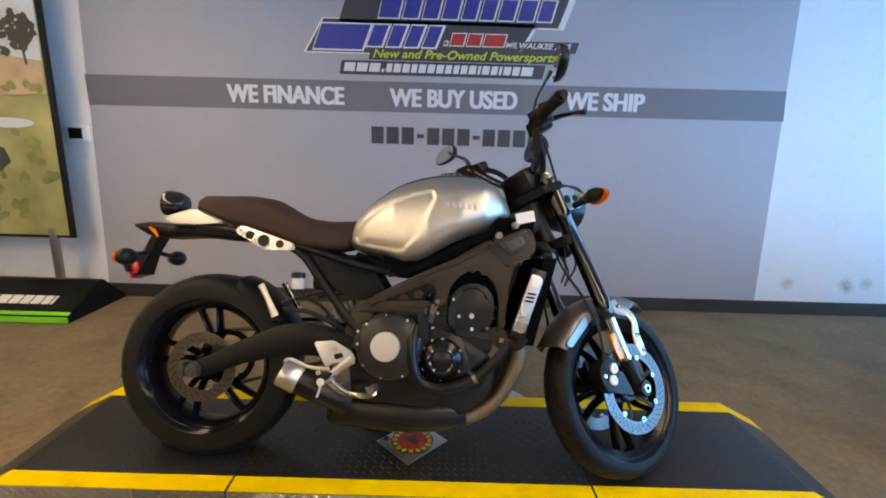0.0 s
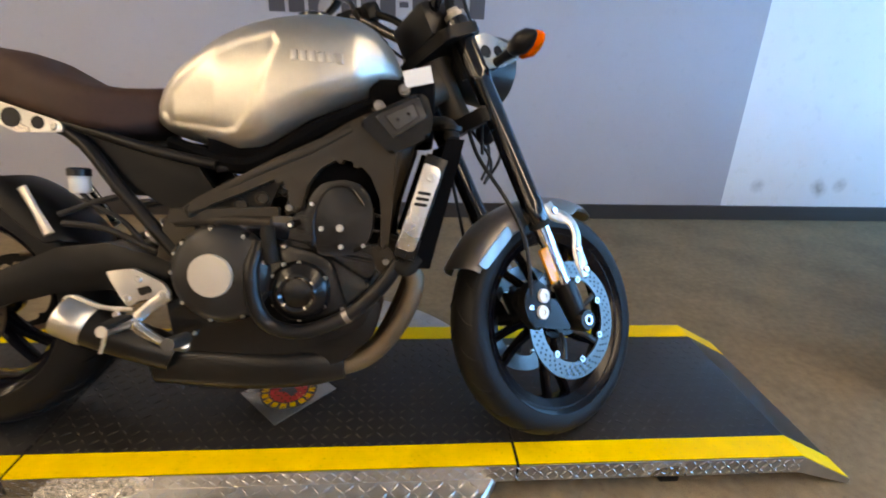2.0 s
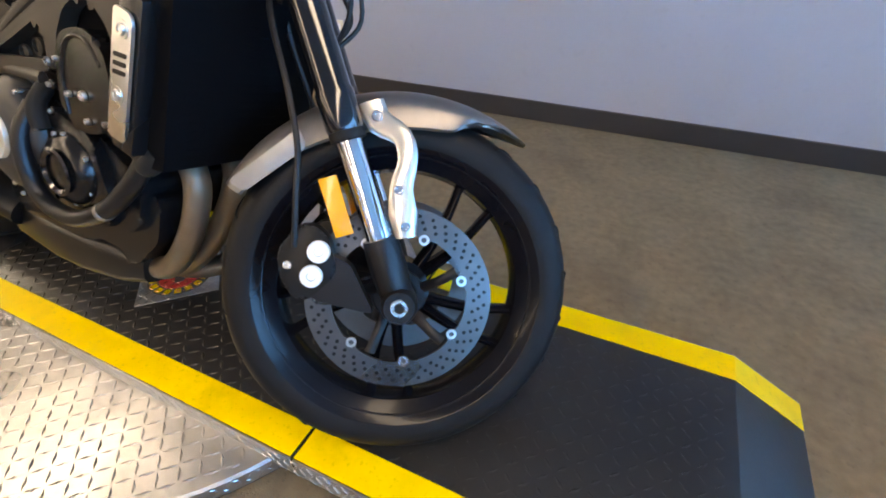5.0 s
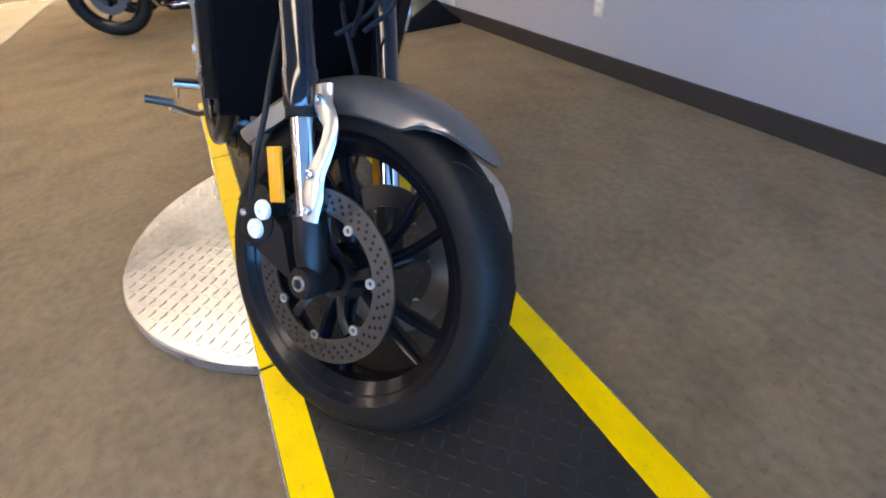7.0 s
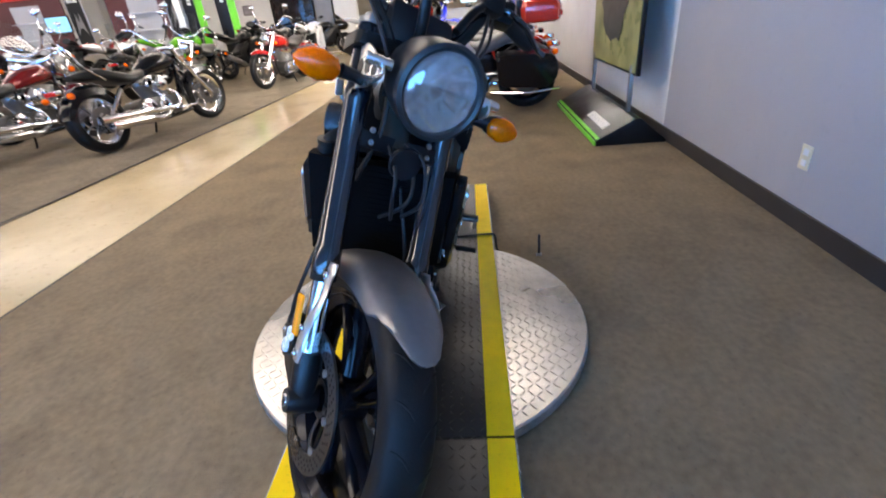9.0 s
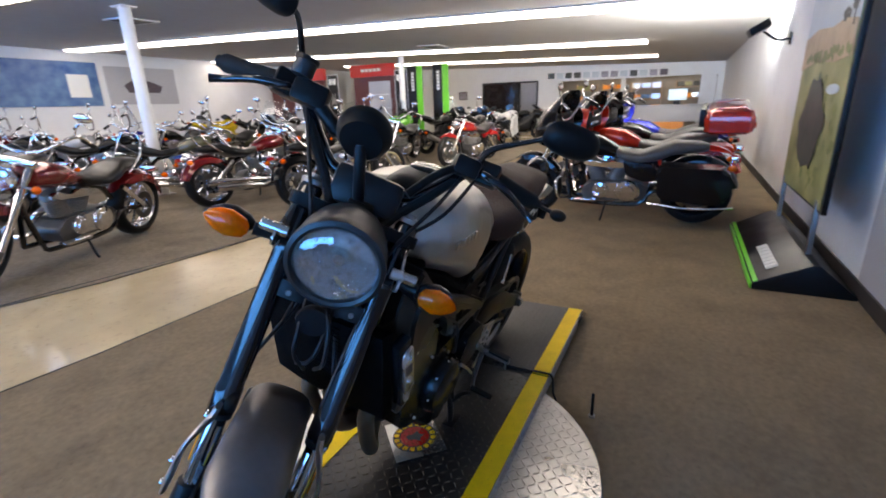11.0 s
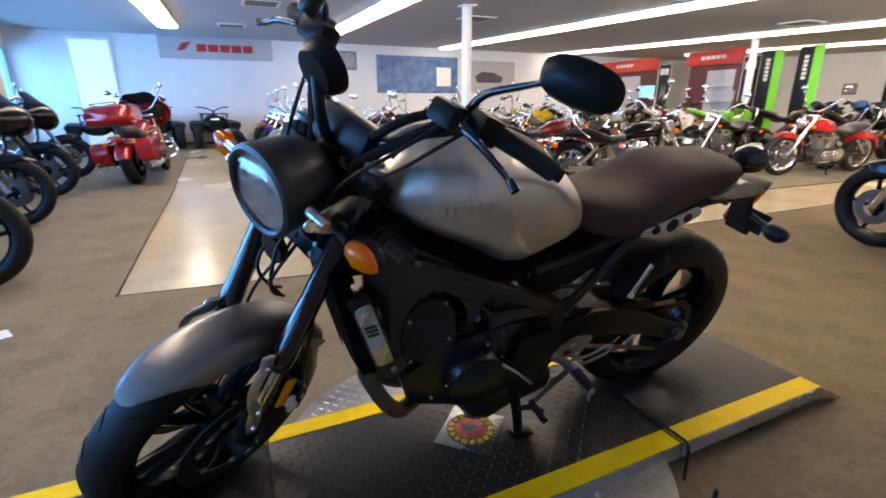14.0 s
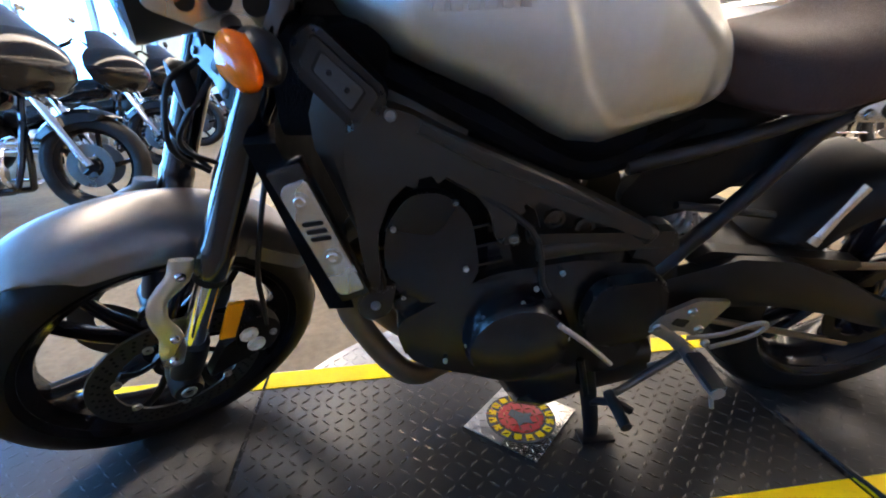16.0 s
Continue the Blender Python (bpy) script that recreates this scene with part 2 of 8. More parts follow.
M["frame_pic"] = mat("frame_pic", (0.09, 0.07, 0.08), 0.5, var=0.2)
M["pic"] = mat("pic", (0.28, 0.26, 0.30), 0.4, var=0.4, scale=6)
M["decal_tread"] = mat("decal_tread", (0.55, 0.22, 0.10), 0.22, 0.7, var=0.6, scale=60)
M["decal_red"] = mat("decal_red", (0.52, 0.02, 0.02), 0.3, var=0.25, scale=40)
for key, col in dict(p_maroon=(0.16, 0.008, 0.01), p_red=(0.36, 0.010, 0.009), p_black=(0.008, 0.008, 0.009), p_green=(0.10, 0.36, 0.02), p_blue=(0.015, 0.02, 0.28),
                     p_scarlet=(0.66, 0.03, 0.012), p_orange=(0.75, 0.20, 0.01), p_silver=(0.45, 0.45, 0.46), p_olive=(0.12, 0.11, 0.06), p_white=(0.7, 0.7, 0.7), p_yellow=(0.7, 0.5, 0.02)).items():
    M[key] = mat(key, col, 0.16, 0.2, var=0.06, coat=0.8) if key != "p_black" else mat(key, (0.004, 0.004, 0.005), 0.14, var=0.1, spec=0.35)

# ---- mesh helpers ----


def part(name, bm, material, parent=None, label="", smooth=True, mats=None):
    me = bpy.data.meshes.new(name)
    bmesh.ops.recalc_face_normals(bm, faces=bm.faces)
    bm.to_mesh(me)
    bm.free()
    for mm in (mats or [material]):
        me.materials.append(mm)
    if smooth:
        me.shade_smooth()
        me.set_sharp_from_angle(angle=radians(38))
    ob = new(name, me)
    if parent:
        ob.parent = parent
    if label:
        tagged(ob, label)
    return ob


def empty(name, m, label, category, group="", kind=""):
    ob = new(name)
    ob.matrix_world = m
    ob.empty_display_size = 0.1
    return tagged(ob, label, category, group, kind)


def join(*bms):
    out = bmesh.new()
    for b in bms:
        me = bpy.data.meshes.new("tmp")
        b.to_mesh(me)
        b.free()
        out.from_mesh(me)
        bpy.data.meshes.remove(me)
    return out


def loft(rings, caps=True, closed=True):
    bm = bmesh.new()
    vs = [[bm.verts.new(p) for p in ring] for ring in rings]
    n = len(rings[0])
    for a, b in zip(vs, vs[1:]):
        for i in range(n if closed else n - 1):
            j = (i + 1) % n
            try:
                bm.faces.new((a[i], a[j], b[j], b[i]))
            except ValueError:
                pass
    if caps and closed:
        bm.faces.new(vs[0][::-1])
        bm.faces.new(vs[-1])
    return bm


def smooth_path(pts, n):
    """Catmull-Rom through the points, n steps a span."""
    p = [Vector(q) for q in pts]
    if n <= 1 or len(p) < 3:
        return p
    ext = [2 * p[0] - p[1]] + p + [2 * p[-1] - p[-2]]
    out = []
    for i in range(1, len(ext) - 2):
        a, b, c, d = ext[i - 1:i + 3]
        for k in range(n):
            t = k / n
            out.append(0.5 * ((2 * b) + (c - a) * t + (2 * a - 5 * b + 4 * c - d) * t * t + (3 * b - a - 3 * c + d) * t ** 3))
    return out + [p[-1]]


def tube(pts, r, segs=10, n=4, flat=1.0, side=(0, 1, 0)):
    """A pipe along the points. r: one radius or one for each point; flat: the ratio of its thickness along `side`."""
    path = smooth_path(pts, n)
    m = len(path)
    rs = [r] * m if not hasattr(r, "__len__") else [float(np.interp(i / (m - 1) * (len(r) - 1), range(len(r)), r)) for i in range(m)]
    rings = []
    ref = Vector(side)
    for i, p in enumerate(path):
        t = (path[min(i + 1, m - 1)] - path[max(i - 1, 0)]).normalized()
        s = ref - t * ref.dot(t)
        if s.length < 0.05:
            s = t.orthogonal()
        s.normalize()
        u = t.cross(s)
        rings.append([p + rs[i] * (math.cos(q) * u + flat * math.sin(q) * s) for q in (2 * math.pi * k / segs for k in range(segs))])
    return loft(rings)


def lathe(profile, origin=(0, 0, 0), axis=(0, 1, 0), segs=32, closed=False):
    """Turns (radius, height along the axis) round the axis."""
    z = Vector(axis).normalized()
    rot = z.to_track_quat("Z", "Y").to_matrix()
    o = Vector(origin)
    bm = bmesh.new()
    cols = []
    for k in range(segs):
        q = 2 * math.pi * k / segs
        cols.append([bm.verts.new(o + rot @ Vector((rr * math.cos(q), rr * math.sin(q), h))) for rr, h in profile])
    m = len(profile)
    for k in range(segs):
        a, b = cols[k], cols[(k + 1) % segs]
        for i in range(m if closed else m - 1):
            j = (i + 1) % m
            bm.faces.new((a[i], a[j], b[j], b[i]))
    if not closed:
        for i in (0, m - 1):
            if profile[i][0] > 1e-5:
                bm.faces.new([c[i] for c in cols])
    bmesh.ops.remove_doubles(bm, verts=bm.verts, dist=1e-5)
    return bm


def prism(outline, y0, y1, bevel=0.0, plane="xz", segs=2):
    """Extrudes an outline from y0 to y1 across its plane."""
    def at(a, b, c):
        return {"xz": (a, c, b), "xy": (a, b, c), "yz": (c, a, b)}[plane]
    bm = bmesh.new()
    a = [bm.verts.new(at(p[0], p[1], y0)) for p in outline]
    b = [bm.verts.new(at(p[0], p[1], y1)) for p in outline]
    n = len(outline)
    bm.faces.new(a)
    bm.faces.new(b[::-1])
    for i in range(n):
        j = (i + 1) % n
        bm.faces.new((a[i], b[i], b[j], a[j]))
    if bevel:
        bmesh.ops.bevel(bm, geom=list(bm.edges), offset=bevel, segments=segs, affect="EDGES", profile=0.6)
    return bm


def box(c, s, bevel=0.0, m=None, segs=2):
    bm = bmesh.new()
    bmesh.ops.create_cube(bm, size=1)
    bm.transform(Matrix.Diagonal((*s, 1)))
    if bevel:
        bmesh.ops.bevel(bm, geom=list(bm.edges), offset=bevel, segments=segs, affect="EDGES", profile=0.6)
    bm.transform(Matrix.Translation(c) @ (m or Matrix()))
    return bm


def ball(c, s, segs=16, rings=10):
    bm = bmesh.new()
    bmesh.ops.create_uvsphere(bm, u_segments=segs, v_segments=rings, radius=1)
    bm.transform(Matrix.Translation(c) @ Matrix.Diagonal((*s, 1)))
    return bm


def bolt(c, axis, r=0.008, h=0.006):
    return lathe([(0, h * 0.55), (r * 0.5, h * 0.55), (r * 0.55, h), (r * 0.85, h), (r, h * 0.7), (r, 0)], c, axis, 12)


def rounded(outline, r, n=4):
    """Rounds the corners of an outline."""
    out = []
    k = len(outline)
    for i in range(k):
        p, a, b = Vector(outline[i]), Vector(outline[i - 1]), Vector(outline[(i + 1) % k])
        da, db = (a - p), (b - p)
        rr = min(r, da.length * 0.45, db.length * 0.45)
        s, e = p + da.normalized() * rr, p + db.normalized() * rr
        for q in range(n + 1):
            t = q / n
            out.append(tuple((1 - t) ** 2 * s + 2 * t * (1 - t) * p + t * t * e))
    return out


def words(body, size, m, material, name, parent, label, shear=0.0, depth=0.002, width=None, bold=0.0):
    cu = bpy.data.curves.new(name, "FONT")
    cu.body, cu.size, cu.shear, cu.extrude, cu.align_x, cu.align_y = body, size, shear, depth, "CENTER", "CENTER"
    cu.offset = size * 0.02
    tmp = new("tmp_text", cu)
    dg = bpy.context.evaluated_depsgraph_get()
    me = bpy.data.meshes.new_from_object(tmp.evaluated_get(dg))
    bpy.data.objects.remove(tmp)
    bpy.data.curves.remove(cu)
    if width:
        xs = [v.co.x for v in me.vertices]
        k = width / (max(xs) - min(xs))
        me.transform(Matrix.Diagonal((k, 1, 1, 1)))
    if bold:
        base = bmesh.new()
        for k, dx in enumerate((0.0, -bold, bold)):
            lift = me.copy()
            lift.transform(Matrix.Translation((dx, 0, 0.0003 * k)))
            base.from_mesh(lift)
            bpy.data.meshes.remove(lift)
        base.to_mesh(me)
        base.free()
    me.name = name
    me.materials.clear()
    me.materials.append(material)
    me.transform(m)
    ob = new(name, me)
    if parent:
        ob.parent = parent
    return tagged(ob, label)


# ---- room ----


def ceil_z(y):
    return 2.5 - 0.034 * y


def structure(name, bm, material, label, smooth=False):
    return tagged(part(name, bm, material, None, "", smooth), label, name.split("_")[0], kind="structure")


# floor: concrete slab under the carpets, tiled aisles between them
structure("floor", box(((EAST + WEST) / 2, (NORTH + SOUTH) / 2, -0.11), (EAST - WEST + 0.6, NORTH - SOUTH + 0.6, 0.2)), M["tile"], "tan polished tile floor of the showroom aisles")


def slab(name, outline, z, material, label):
    return structure(name, prism(outline, -0.009, z, 0.002, "xy"), material, label)


slab("carpet_floor_front", [(WEST, -1.72), (-5, -1.80), (0, -1.93), (1.33, -2.06), (1.36, -5.8), (1.62, -14.7), (EAST, -14.7), (EAST, NORTH), (WEST, NORTH)], 0.0, M["carpet"],
     "worn brown-grey carpet in front of the painted wall")
slab("carpet_floor_island", [(-0.02, -3.31), (-0.64, -3.13), (-1.8, -3.02), (-6.2, -2.75), (-14, -2.4), (-14, -13.4), (-0.2, -13.4)], 0.002, M["carpet_grey"],
     "grey-brown carpet island under rows of motorcycles")
structure("trim_carpet_edge", join(tube([(WEST, -1.72, -0.002), (-5, -1.80, -0.002), (0, -1.93, -0.002), (1.33, -2.06, -0.002), (1.36, -5.8, -0.002), (1.62, -14.7, -0.002)], 0.007, 6, 1),
                                   tube([(-14, -2.4, 0), (-6.2, -2.75, 0), (-1.8, -3.02, 0), (-0.02, -3.31, 0), (-0.2, -13.4, 0)], 0.007, 6, 1)), M["base"],
          "thin dark edging strip along the carpet")


def wall_poly(name, outline, plane, a, b, material, label):
    return structure(name, prism(outline, a, b, 0, plane), material, label)


TOPN, TOPS = ceil_z(NORTH), ceil_z(SOUTH)
wall_poly("wall_north", [(WEST - 0.2, 0), (EAST + 0.2, 0), (EAST + 0.2, 3.1), (WEST - 0.2, 3.1)], "xz", NORTH, NORTH + 0.2, M["wall_white"], "white painted showroom wall")
wall_poly("wall_south", [(WEST - 0.2, 0), (EAST + 0.2, 0), (EAST + 0.2, 3.3), (WEST - 0.2, 3.3)], "xz", SOUTH - 0.2, SOUTH, M["wall_white"], "white painted far wall of the showroom")
wall_poly("wall_west", [(SOUTH, 0), (-7.6, 0), (-7.6, 2.1), (-5.05, 2.1), (-5.05, 0), (-4.1, 0), (-4.1, 2.02), (NORTH - 0.2, 2.02), (NORTH - 0.2, 0), (NORTH, 0), (NORTH, 3.3), (SOUTH, 3.3)],
          "yz", WEST - 0.2, WEST, M["wall_white"], "white end wall with a dark doorway and a wide service hatch")
# east wall with shop windows
wall_poly("wall_east", [(SOUTH, 0), (NORTH, 0), (NORTH, 0.42)] + [(SOUTH, 0.42)], "yz", EAST, EAST + 0.2, M["wall_white"], "low white wall under the shop windows")
wall_poly("wall_east_head", [(SOUTH, 2.48), (NORTH, 2.48), (NORTH, 3.3), (SOUTH, 3.3)], "yz", EAST, EAST + 0.2, M["wall_white"], "white wall strip above the shop windows")
M["mullion"] = mat("mullion", (0.35, 0.42, 0.45), 0.4, 0.5)
for i, yy in enumerate((-14.7, -12.2, -9.7, -7.5, -5.2, -2.9, -0.6, 1.74)):
    structure(f"window_frame_{i + 1}", box((EAST + 0.06, yy, 1.45), (0.1, 0.14, 2.06), 0.004), M["mullion"], "pale metal mullion of the shop window")
for i, (ya, yb) in enumerate(((-14.63, -12.27), (-12.13, -9.77), (-9.63, -7.57), (-7.43, -5.27), (-5.13, -2.97), (-2.83, -0.67), (-0.53, 1.67))):
    g = structure(f"window_{i + 1}", box((EAST + 0.06, (ya + yb) / 2, 1.45), (0.012, yb - ya, 2.06)), M["pane"], "clear shop window pane full of daylight")
    g.visible_shadow = False
structure("backdrop", box((EAST + 6, -6.5, 1.5), (0.2, 34, 9)), mat("outside", (0.10, 0.39, 1.0), 0.9, emit=15.5, var=0.03, scale=0.5), "bright pale daylight outside the shop windows")
wall_poly("wall_room_behind", [(SOUTH, 0), (NORTH, 0), (NORTH, 3), (SOUTH, 3)], "yz", WEST - 2.6, WEST - 2.4, mat("back_room", (0.30, 0.255, 0.20), 0.6, var=0.45, scale=2), "dim brown wall of the parts counter room")

c0 = bmesh.new()
vs = [c0.verts.new(p) for p in ((WEST - 2.6, SOUTH - 0.2, ceil_z(SOUTH - 0.2)), (EAST + 0.2, SOUTH - 0.2, ceil_z(SOUTH - 0.2)), (EAST + 0.2, NORTH + 0.2, ceil_z(NORTH + 0.2)), (WEST - 2.6, NORTH + 0.2, ceil_z(NORTH + 0.2)))]
f0 = c0.faces.new(vs)
ex = bmesh.ops.extrude_face_region(c0, geom=[f0])
bmesh.ops.translate(c0, verts=[v for v in ex["geom"] if isinstance(v, bmesh.types.BMVert)], vec=(0, 0, 0.15))
structure("ceiling", c0, M["ceiling"], "flat white showroom ceiling")

structure("baseboard_north", box(((-19.5 + EAST) / 2, NORTH - 0.008, 0.05), (EAST - WEST, 0.016, 0.1), 0.003), M["base"], "dark brown vinyl baseboard along the wall")
structure("baseboard_south", box(((-19.5 + EAST) / 2, SOUTH + 0.008, 0.05), (EAST - WEST, 0.016, 0.1), 0.003), M["base"], "dark vinyl baseboard")

# ceiling light strips, rows of long fluorescent fittings
SLOPE = Matrix.Rotation(math.atan(-0.034), 4, "X")


def light_strip(x, y0, y1, w=0.42):
    n = max(1, round((y1 - y0) / 2.44))
    step = (y1 - y0) / n
    for i in range(n):
        y = y0 + step * (i + 0.5)
        t = empty("ceiling_light", Matrix.Translation((x, y, ceil_z(y))) @ SLOPE, "long white fluorescent fitting on the ceiling, lit", "ceiling light", "rows of ceiling lights")
        part("housing", box((0, 0, -0.015), (w + 0.04, step - 0.004, 0.03), 0.004), M["white"], t)
        prof = [(-w / 2, -0.031), (w / 2, -0.031), (w / 2 - 0.03, -0.075), (-w / 2 + 0.03, -0.075)]
        bm = prism(prof, -step / 2 + 0.01, step / 2 - 0.01, 0.006, "xz")
        part("diffuser", bm, M["lamp"], t)


light_strip(1.55, -12.2, 0.0)
light_strip(-2.15, -13.4, 0.9)
light_strip(-6.45, -14.3, 0.9)
light_strip(-11.2, -14.6, -0.2)
light_strip(-15.4, -12.0, -0.2)


def ceiling_vent(x, y):
    t = empty("ceiling_vent", Matrix.Translation((x, y, ceil_z(y) - 0.001)) @ SLOPE, "square white ceiling air vent", "air vent", "ceiling vents")
    part("frame", join(*(box((dx, dy, -0.01), (sx, sy, 0.02), 0.003) for dx, dy, sx, sy in ((0.28, 0, 0.05, 0.61), (-0.28, 0, 0.05, 0.61), (0, 0.28, 0.51, 0.05), (0, -0.28, 0.51, 0.05)))), M["white"], t)
    for k in range(5):
        part("slat", box((0, -0.2 + 0.1 * k, -0.012), (0.5, 0.05, 0.004), 0, Matrix.Rotation(0.5, 4, "X")), M["alu_dull"], t)


for vx, vy in ((-4.2, -7.8), (-10.2, -5.2), (0.2, -11.5), (-0.2, -8.0)):
    ceiling_vent(vx, vy)


def column(x, y, r=0.085):
    t = empty("column", Matrix.Translation((x, y, 0)), "white painted round steel column", "column", "showroom columns", "structure")
    part("shaft", lathe([(r, 0.02), (r, ceil_z(y) - 0.02)], (0, 0, 0), (0, 0, 1), 24), M["white"], t)
    part("base_plate", box((0, 0, 0.012), (0.26, 0.26, 0.02), 0.003), M["alu_dull"], t)
    part("cap_plate", box((0, 0, ceil_z(y) - 0.02), (0.24, 0.24, 0.02), 0.003), M["white"], t)


column(-3.35, -6.55)
column(-12.2, -7.4)

# ---- painted wall with its lettering ----
YW = NORTH
mural = empty("wall_mural", Matrix.Translation((0, YW, 0)), "grey painted wall panel with a dark band and dealer lettering", "wall mural", "", "structure")
part("grey_panel", prism([(-2.43, 0.1), (2.435, 0.1), (2.37, 2.42), (-2.37, 2.42)], -0.004, -0.001), M["wall_grey"], mural, "light grey painted panel", False)
part("dark_band", prism([(-2.395, 1.385), (2.405, 1.40), (2.39, 1.60), (-2.40, 1.585)], -0.008, -0.005), M["band"], mural, "dark grey painted band", False)
FACE = Matrix.Rotation(radians(90), 4, "X")


def on_wall(x, z, y=-0.010, tilt=0.0):
    return Matrix.Translation((x, y, z)) @ Matrix.Rotation(tilt, 4, "Y") @ FACE


words("WE FINANCE", 0.162, on_wall(-1.03, 1.482), M["lettering"], "lettering", mural, "white capitals reading WE FINANCE", width=0.80, bold=0.004)
words("WE BUY USED", 0.162, on_wall(0.125, 1.482), M["lettering"], "lettering", mural, "white capitals reading WE BUY USED", width=0.87, bold=0.004)
words("WE SHIP", 0.162, on_wall(1.16, 1.49), M["lettering"], "lettering", mural, "white capitals reading WE SHIP", width=0.54, bold=0.004)
# the number line: plain dark bars of its size
xx = -0.445
for k, wdt in enumerate((0.085, 0.085, 0.085, 0.05, 0.085, 0.085, 0.085, 0.05, 0.085, 0.085, 0.085, 0.085)):
    hh = 0.028 if wdt < 0.06 else 0.115
    part("bar", box((xx + wdt / 2, -0.007, 1.235), (wdt, 0.003, hh), 0), M["dark_letter"], mural, smooth=False)
    xx += wdt + 0.021
# the dealer mark: slanted plain shapes in its colours


def slant(x0, x1, z0, z1, k, y, material, name="mark_shape"):
    s = (z1 - z0) * k
    return part(name, prism([(x0, z0), (x1, z0), (x1 + s, z1), (x0 + s, z1)], y - 0.002, y), material, mural, smooth=False)


slant(-0.62, 0.84, 1.945, 2.14, 0.35, -0.005, M["label_white"])
slant(-0.66, 0.80, 1.955, 2.15, 0.35, -0.008, M["dark_letter"])
slant(-0.90, 0.55, 1.765, 1.985, 0.6, -0.005, M["label_white"])
slant(-0.88, 0.53, 1.772, 1.978, 0.6, -0.008, M["dark_letter"])
x0 = -0.40
for wdt in (0.16, 0.13, 0.13, 0.13, 0.12, 0.12, 0.13, 0.13, 0.12):
    slant(x0, x0 + wdt - 0.012, 1.985, 2.125, 0.25, -0.011, M["label_white"])
    slant(x0 + 0.008, x0 + wdt - 0.022, 1.993, 2.117, 0.25, -0.014, M["blue_letter"])
    x0 += wdt
x0 = -0.84
for wdt, lo in ((0.36, 1.78), (0.13, 1.805), (0.12, 1.805), (0.12, 1.805), (0.12, 1.805)):
    slant(x0, x0 + wdt - 0.012, lo, 1.955, 0.4, -0.011, M["label_white"])
    slant(x0 + 0.010, x0 + wdt - 0.024, lo + 0.010, 1.945, 0.4, -0.014, M["blue_letter"])
    x0 += wdt
x0 = 0.04
for wdt in (0.04, 0.11, 0.11, 0.16):
    hh = 0.035 if wdt < 0.05 else 0.085
    slant(x0, x0 + wdt - 0.01, 1.825, 1.825 + hh, 0.25, -0.011, M["label_white"])
    slant(x0 + 0.006, x0 + wdt - 0.016, 1.831, 1.825 + hh - 0.006, 0.25, -0.014, M["red_letter"])
    x0 += wdt
slant(0.43, 0.93, 1.80, 1.87, 0.3, -0.005, M["dark_letter"])
words("MILWAUKEE , WI", 0.05, on_wall(0.67, 1.838, -0.019), M["lettering"], "lettering", mural, "small white italic city name", 0.3, 0.001, 0.44)
slant(-0.46, 0.82, 1.727, 1.80, 0.25, -0.017, M["dark_letter"])
words("New and Pre-Owned Powersports", 0.075, on_wall(0.185, 1.765, -0.021), M["lime_letter"], "lettering", mural, "lime italic line about new and pre-owned powersports", 0.3, 0.001, 1.24)
slant(-0.66, 0.72, 1.632, 1.722, 0.2, -0.005, M["dark_letter"])
x0 = -0.63
for wdt in (0.085, 0.085, 0.085, 0.03, 0.05, 0.06, 0.06, 0.05, 0.06, 0.06, 0.06, 0.055, 0.05, 0.055, 0.06, 0.03, 0.06, 0.055, 0.03, 0.06, 0.06, 0.09):
    hh = 0.02 if wdt == 0.03 and x0 < -0.3 else 0.055
    slant(x0, x0 + wdt - 0.012, 1.652, 1.652 + hh, 0.2, -0.009, M["lettering"], "bar")
    x0 += wdt

ot = empty("wall_outlet", Matrix.Translation((-0.75, YW - 0.005, 0.338)), "ivory electrical outlet plate on the grey wall", "wall outlet")
M["ivory"] = mat("ivory", (0.72, 0.66, 0.48), 0.4, var=0.04)
part("cover_plate", box((0, -0.003, 0), (0.07, 0.006, 0.115), 0.002), M["ivory"], ot)
for dz in (-0.025, 0.025):
    part("socket", box((0, -0.007, dz), (0.034, 0.004, 0.03), 0.002), M["white"], ot)
ot = empty("thermostat", Matrix.Translation((-2.50, YW, 1.19)), "small black control panel in a white frame on the wall", "thermostat")
part("frame", box((0, -0.012, 0), (0.15, 0.024, 0.105), 0.006), M["white"], ot)
part("screen", box((-0.008, -0.026, 0), (0.095, 0.005, 0.075), 0.002), M["gloss"], ot)

# ---- poster stand by the wall ----
st = empty("display_stand", Matrix.Translation((-3.14, 1.27, 0)), "black wedge display base with green stripe and tall poster", "display stand")
part("base", prism([(0, 0), (0, 0.045), (0.30, 0.20), (0.34, 0.20), (0.55, 0.02), (0.55, 0)], -0.84, 0.84, 0.006, "yz"), M["satin"], st, "sloping black plastic base")
part("front_stripe", box((0, -0.006, 0.024), (1.68, 0.012, 0.036), 0.003), M["green"], st, "bright green front edge")
part("front_stripe", prism([(0.005, 0.0515), (0.03, 0.064), (0.029, 0.067), (0.004, 0.0545)], -0.84, 0.84, 0, "yz"), M["green"], st, "thin green line")
xb = -0.62
for wdt in (0.09, 0.075, 0.085, 0.075, 0.07, 0.07, 0.06, 0.03):
    part("bar", prism([(0.09, 0.0945), (0.155, 0.128), (0.154, 0.131), (0.089, 0.0975)], xb + 0.75, xb + 0.75 + wdt - 0.012, 0, "yz"), M["label_white"], st, smooth=False)
    xb += wdt
for px in (-0.62, 0.56):
    part("post", box((px, 0.32, 0.36), (0.05, 0.03, 0.40), 0.004), M["alu_dull"], st, "grey metal post")
part("poster_frame", join(box((0, 0.33, 1.37), (1.40, 0.03, 1.76), 0.004)), M["black"], st, "thin black frame")
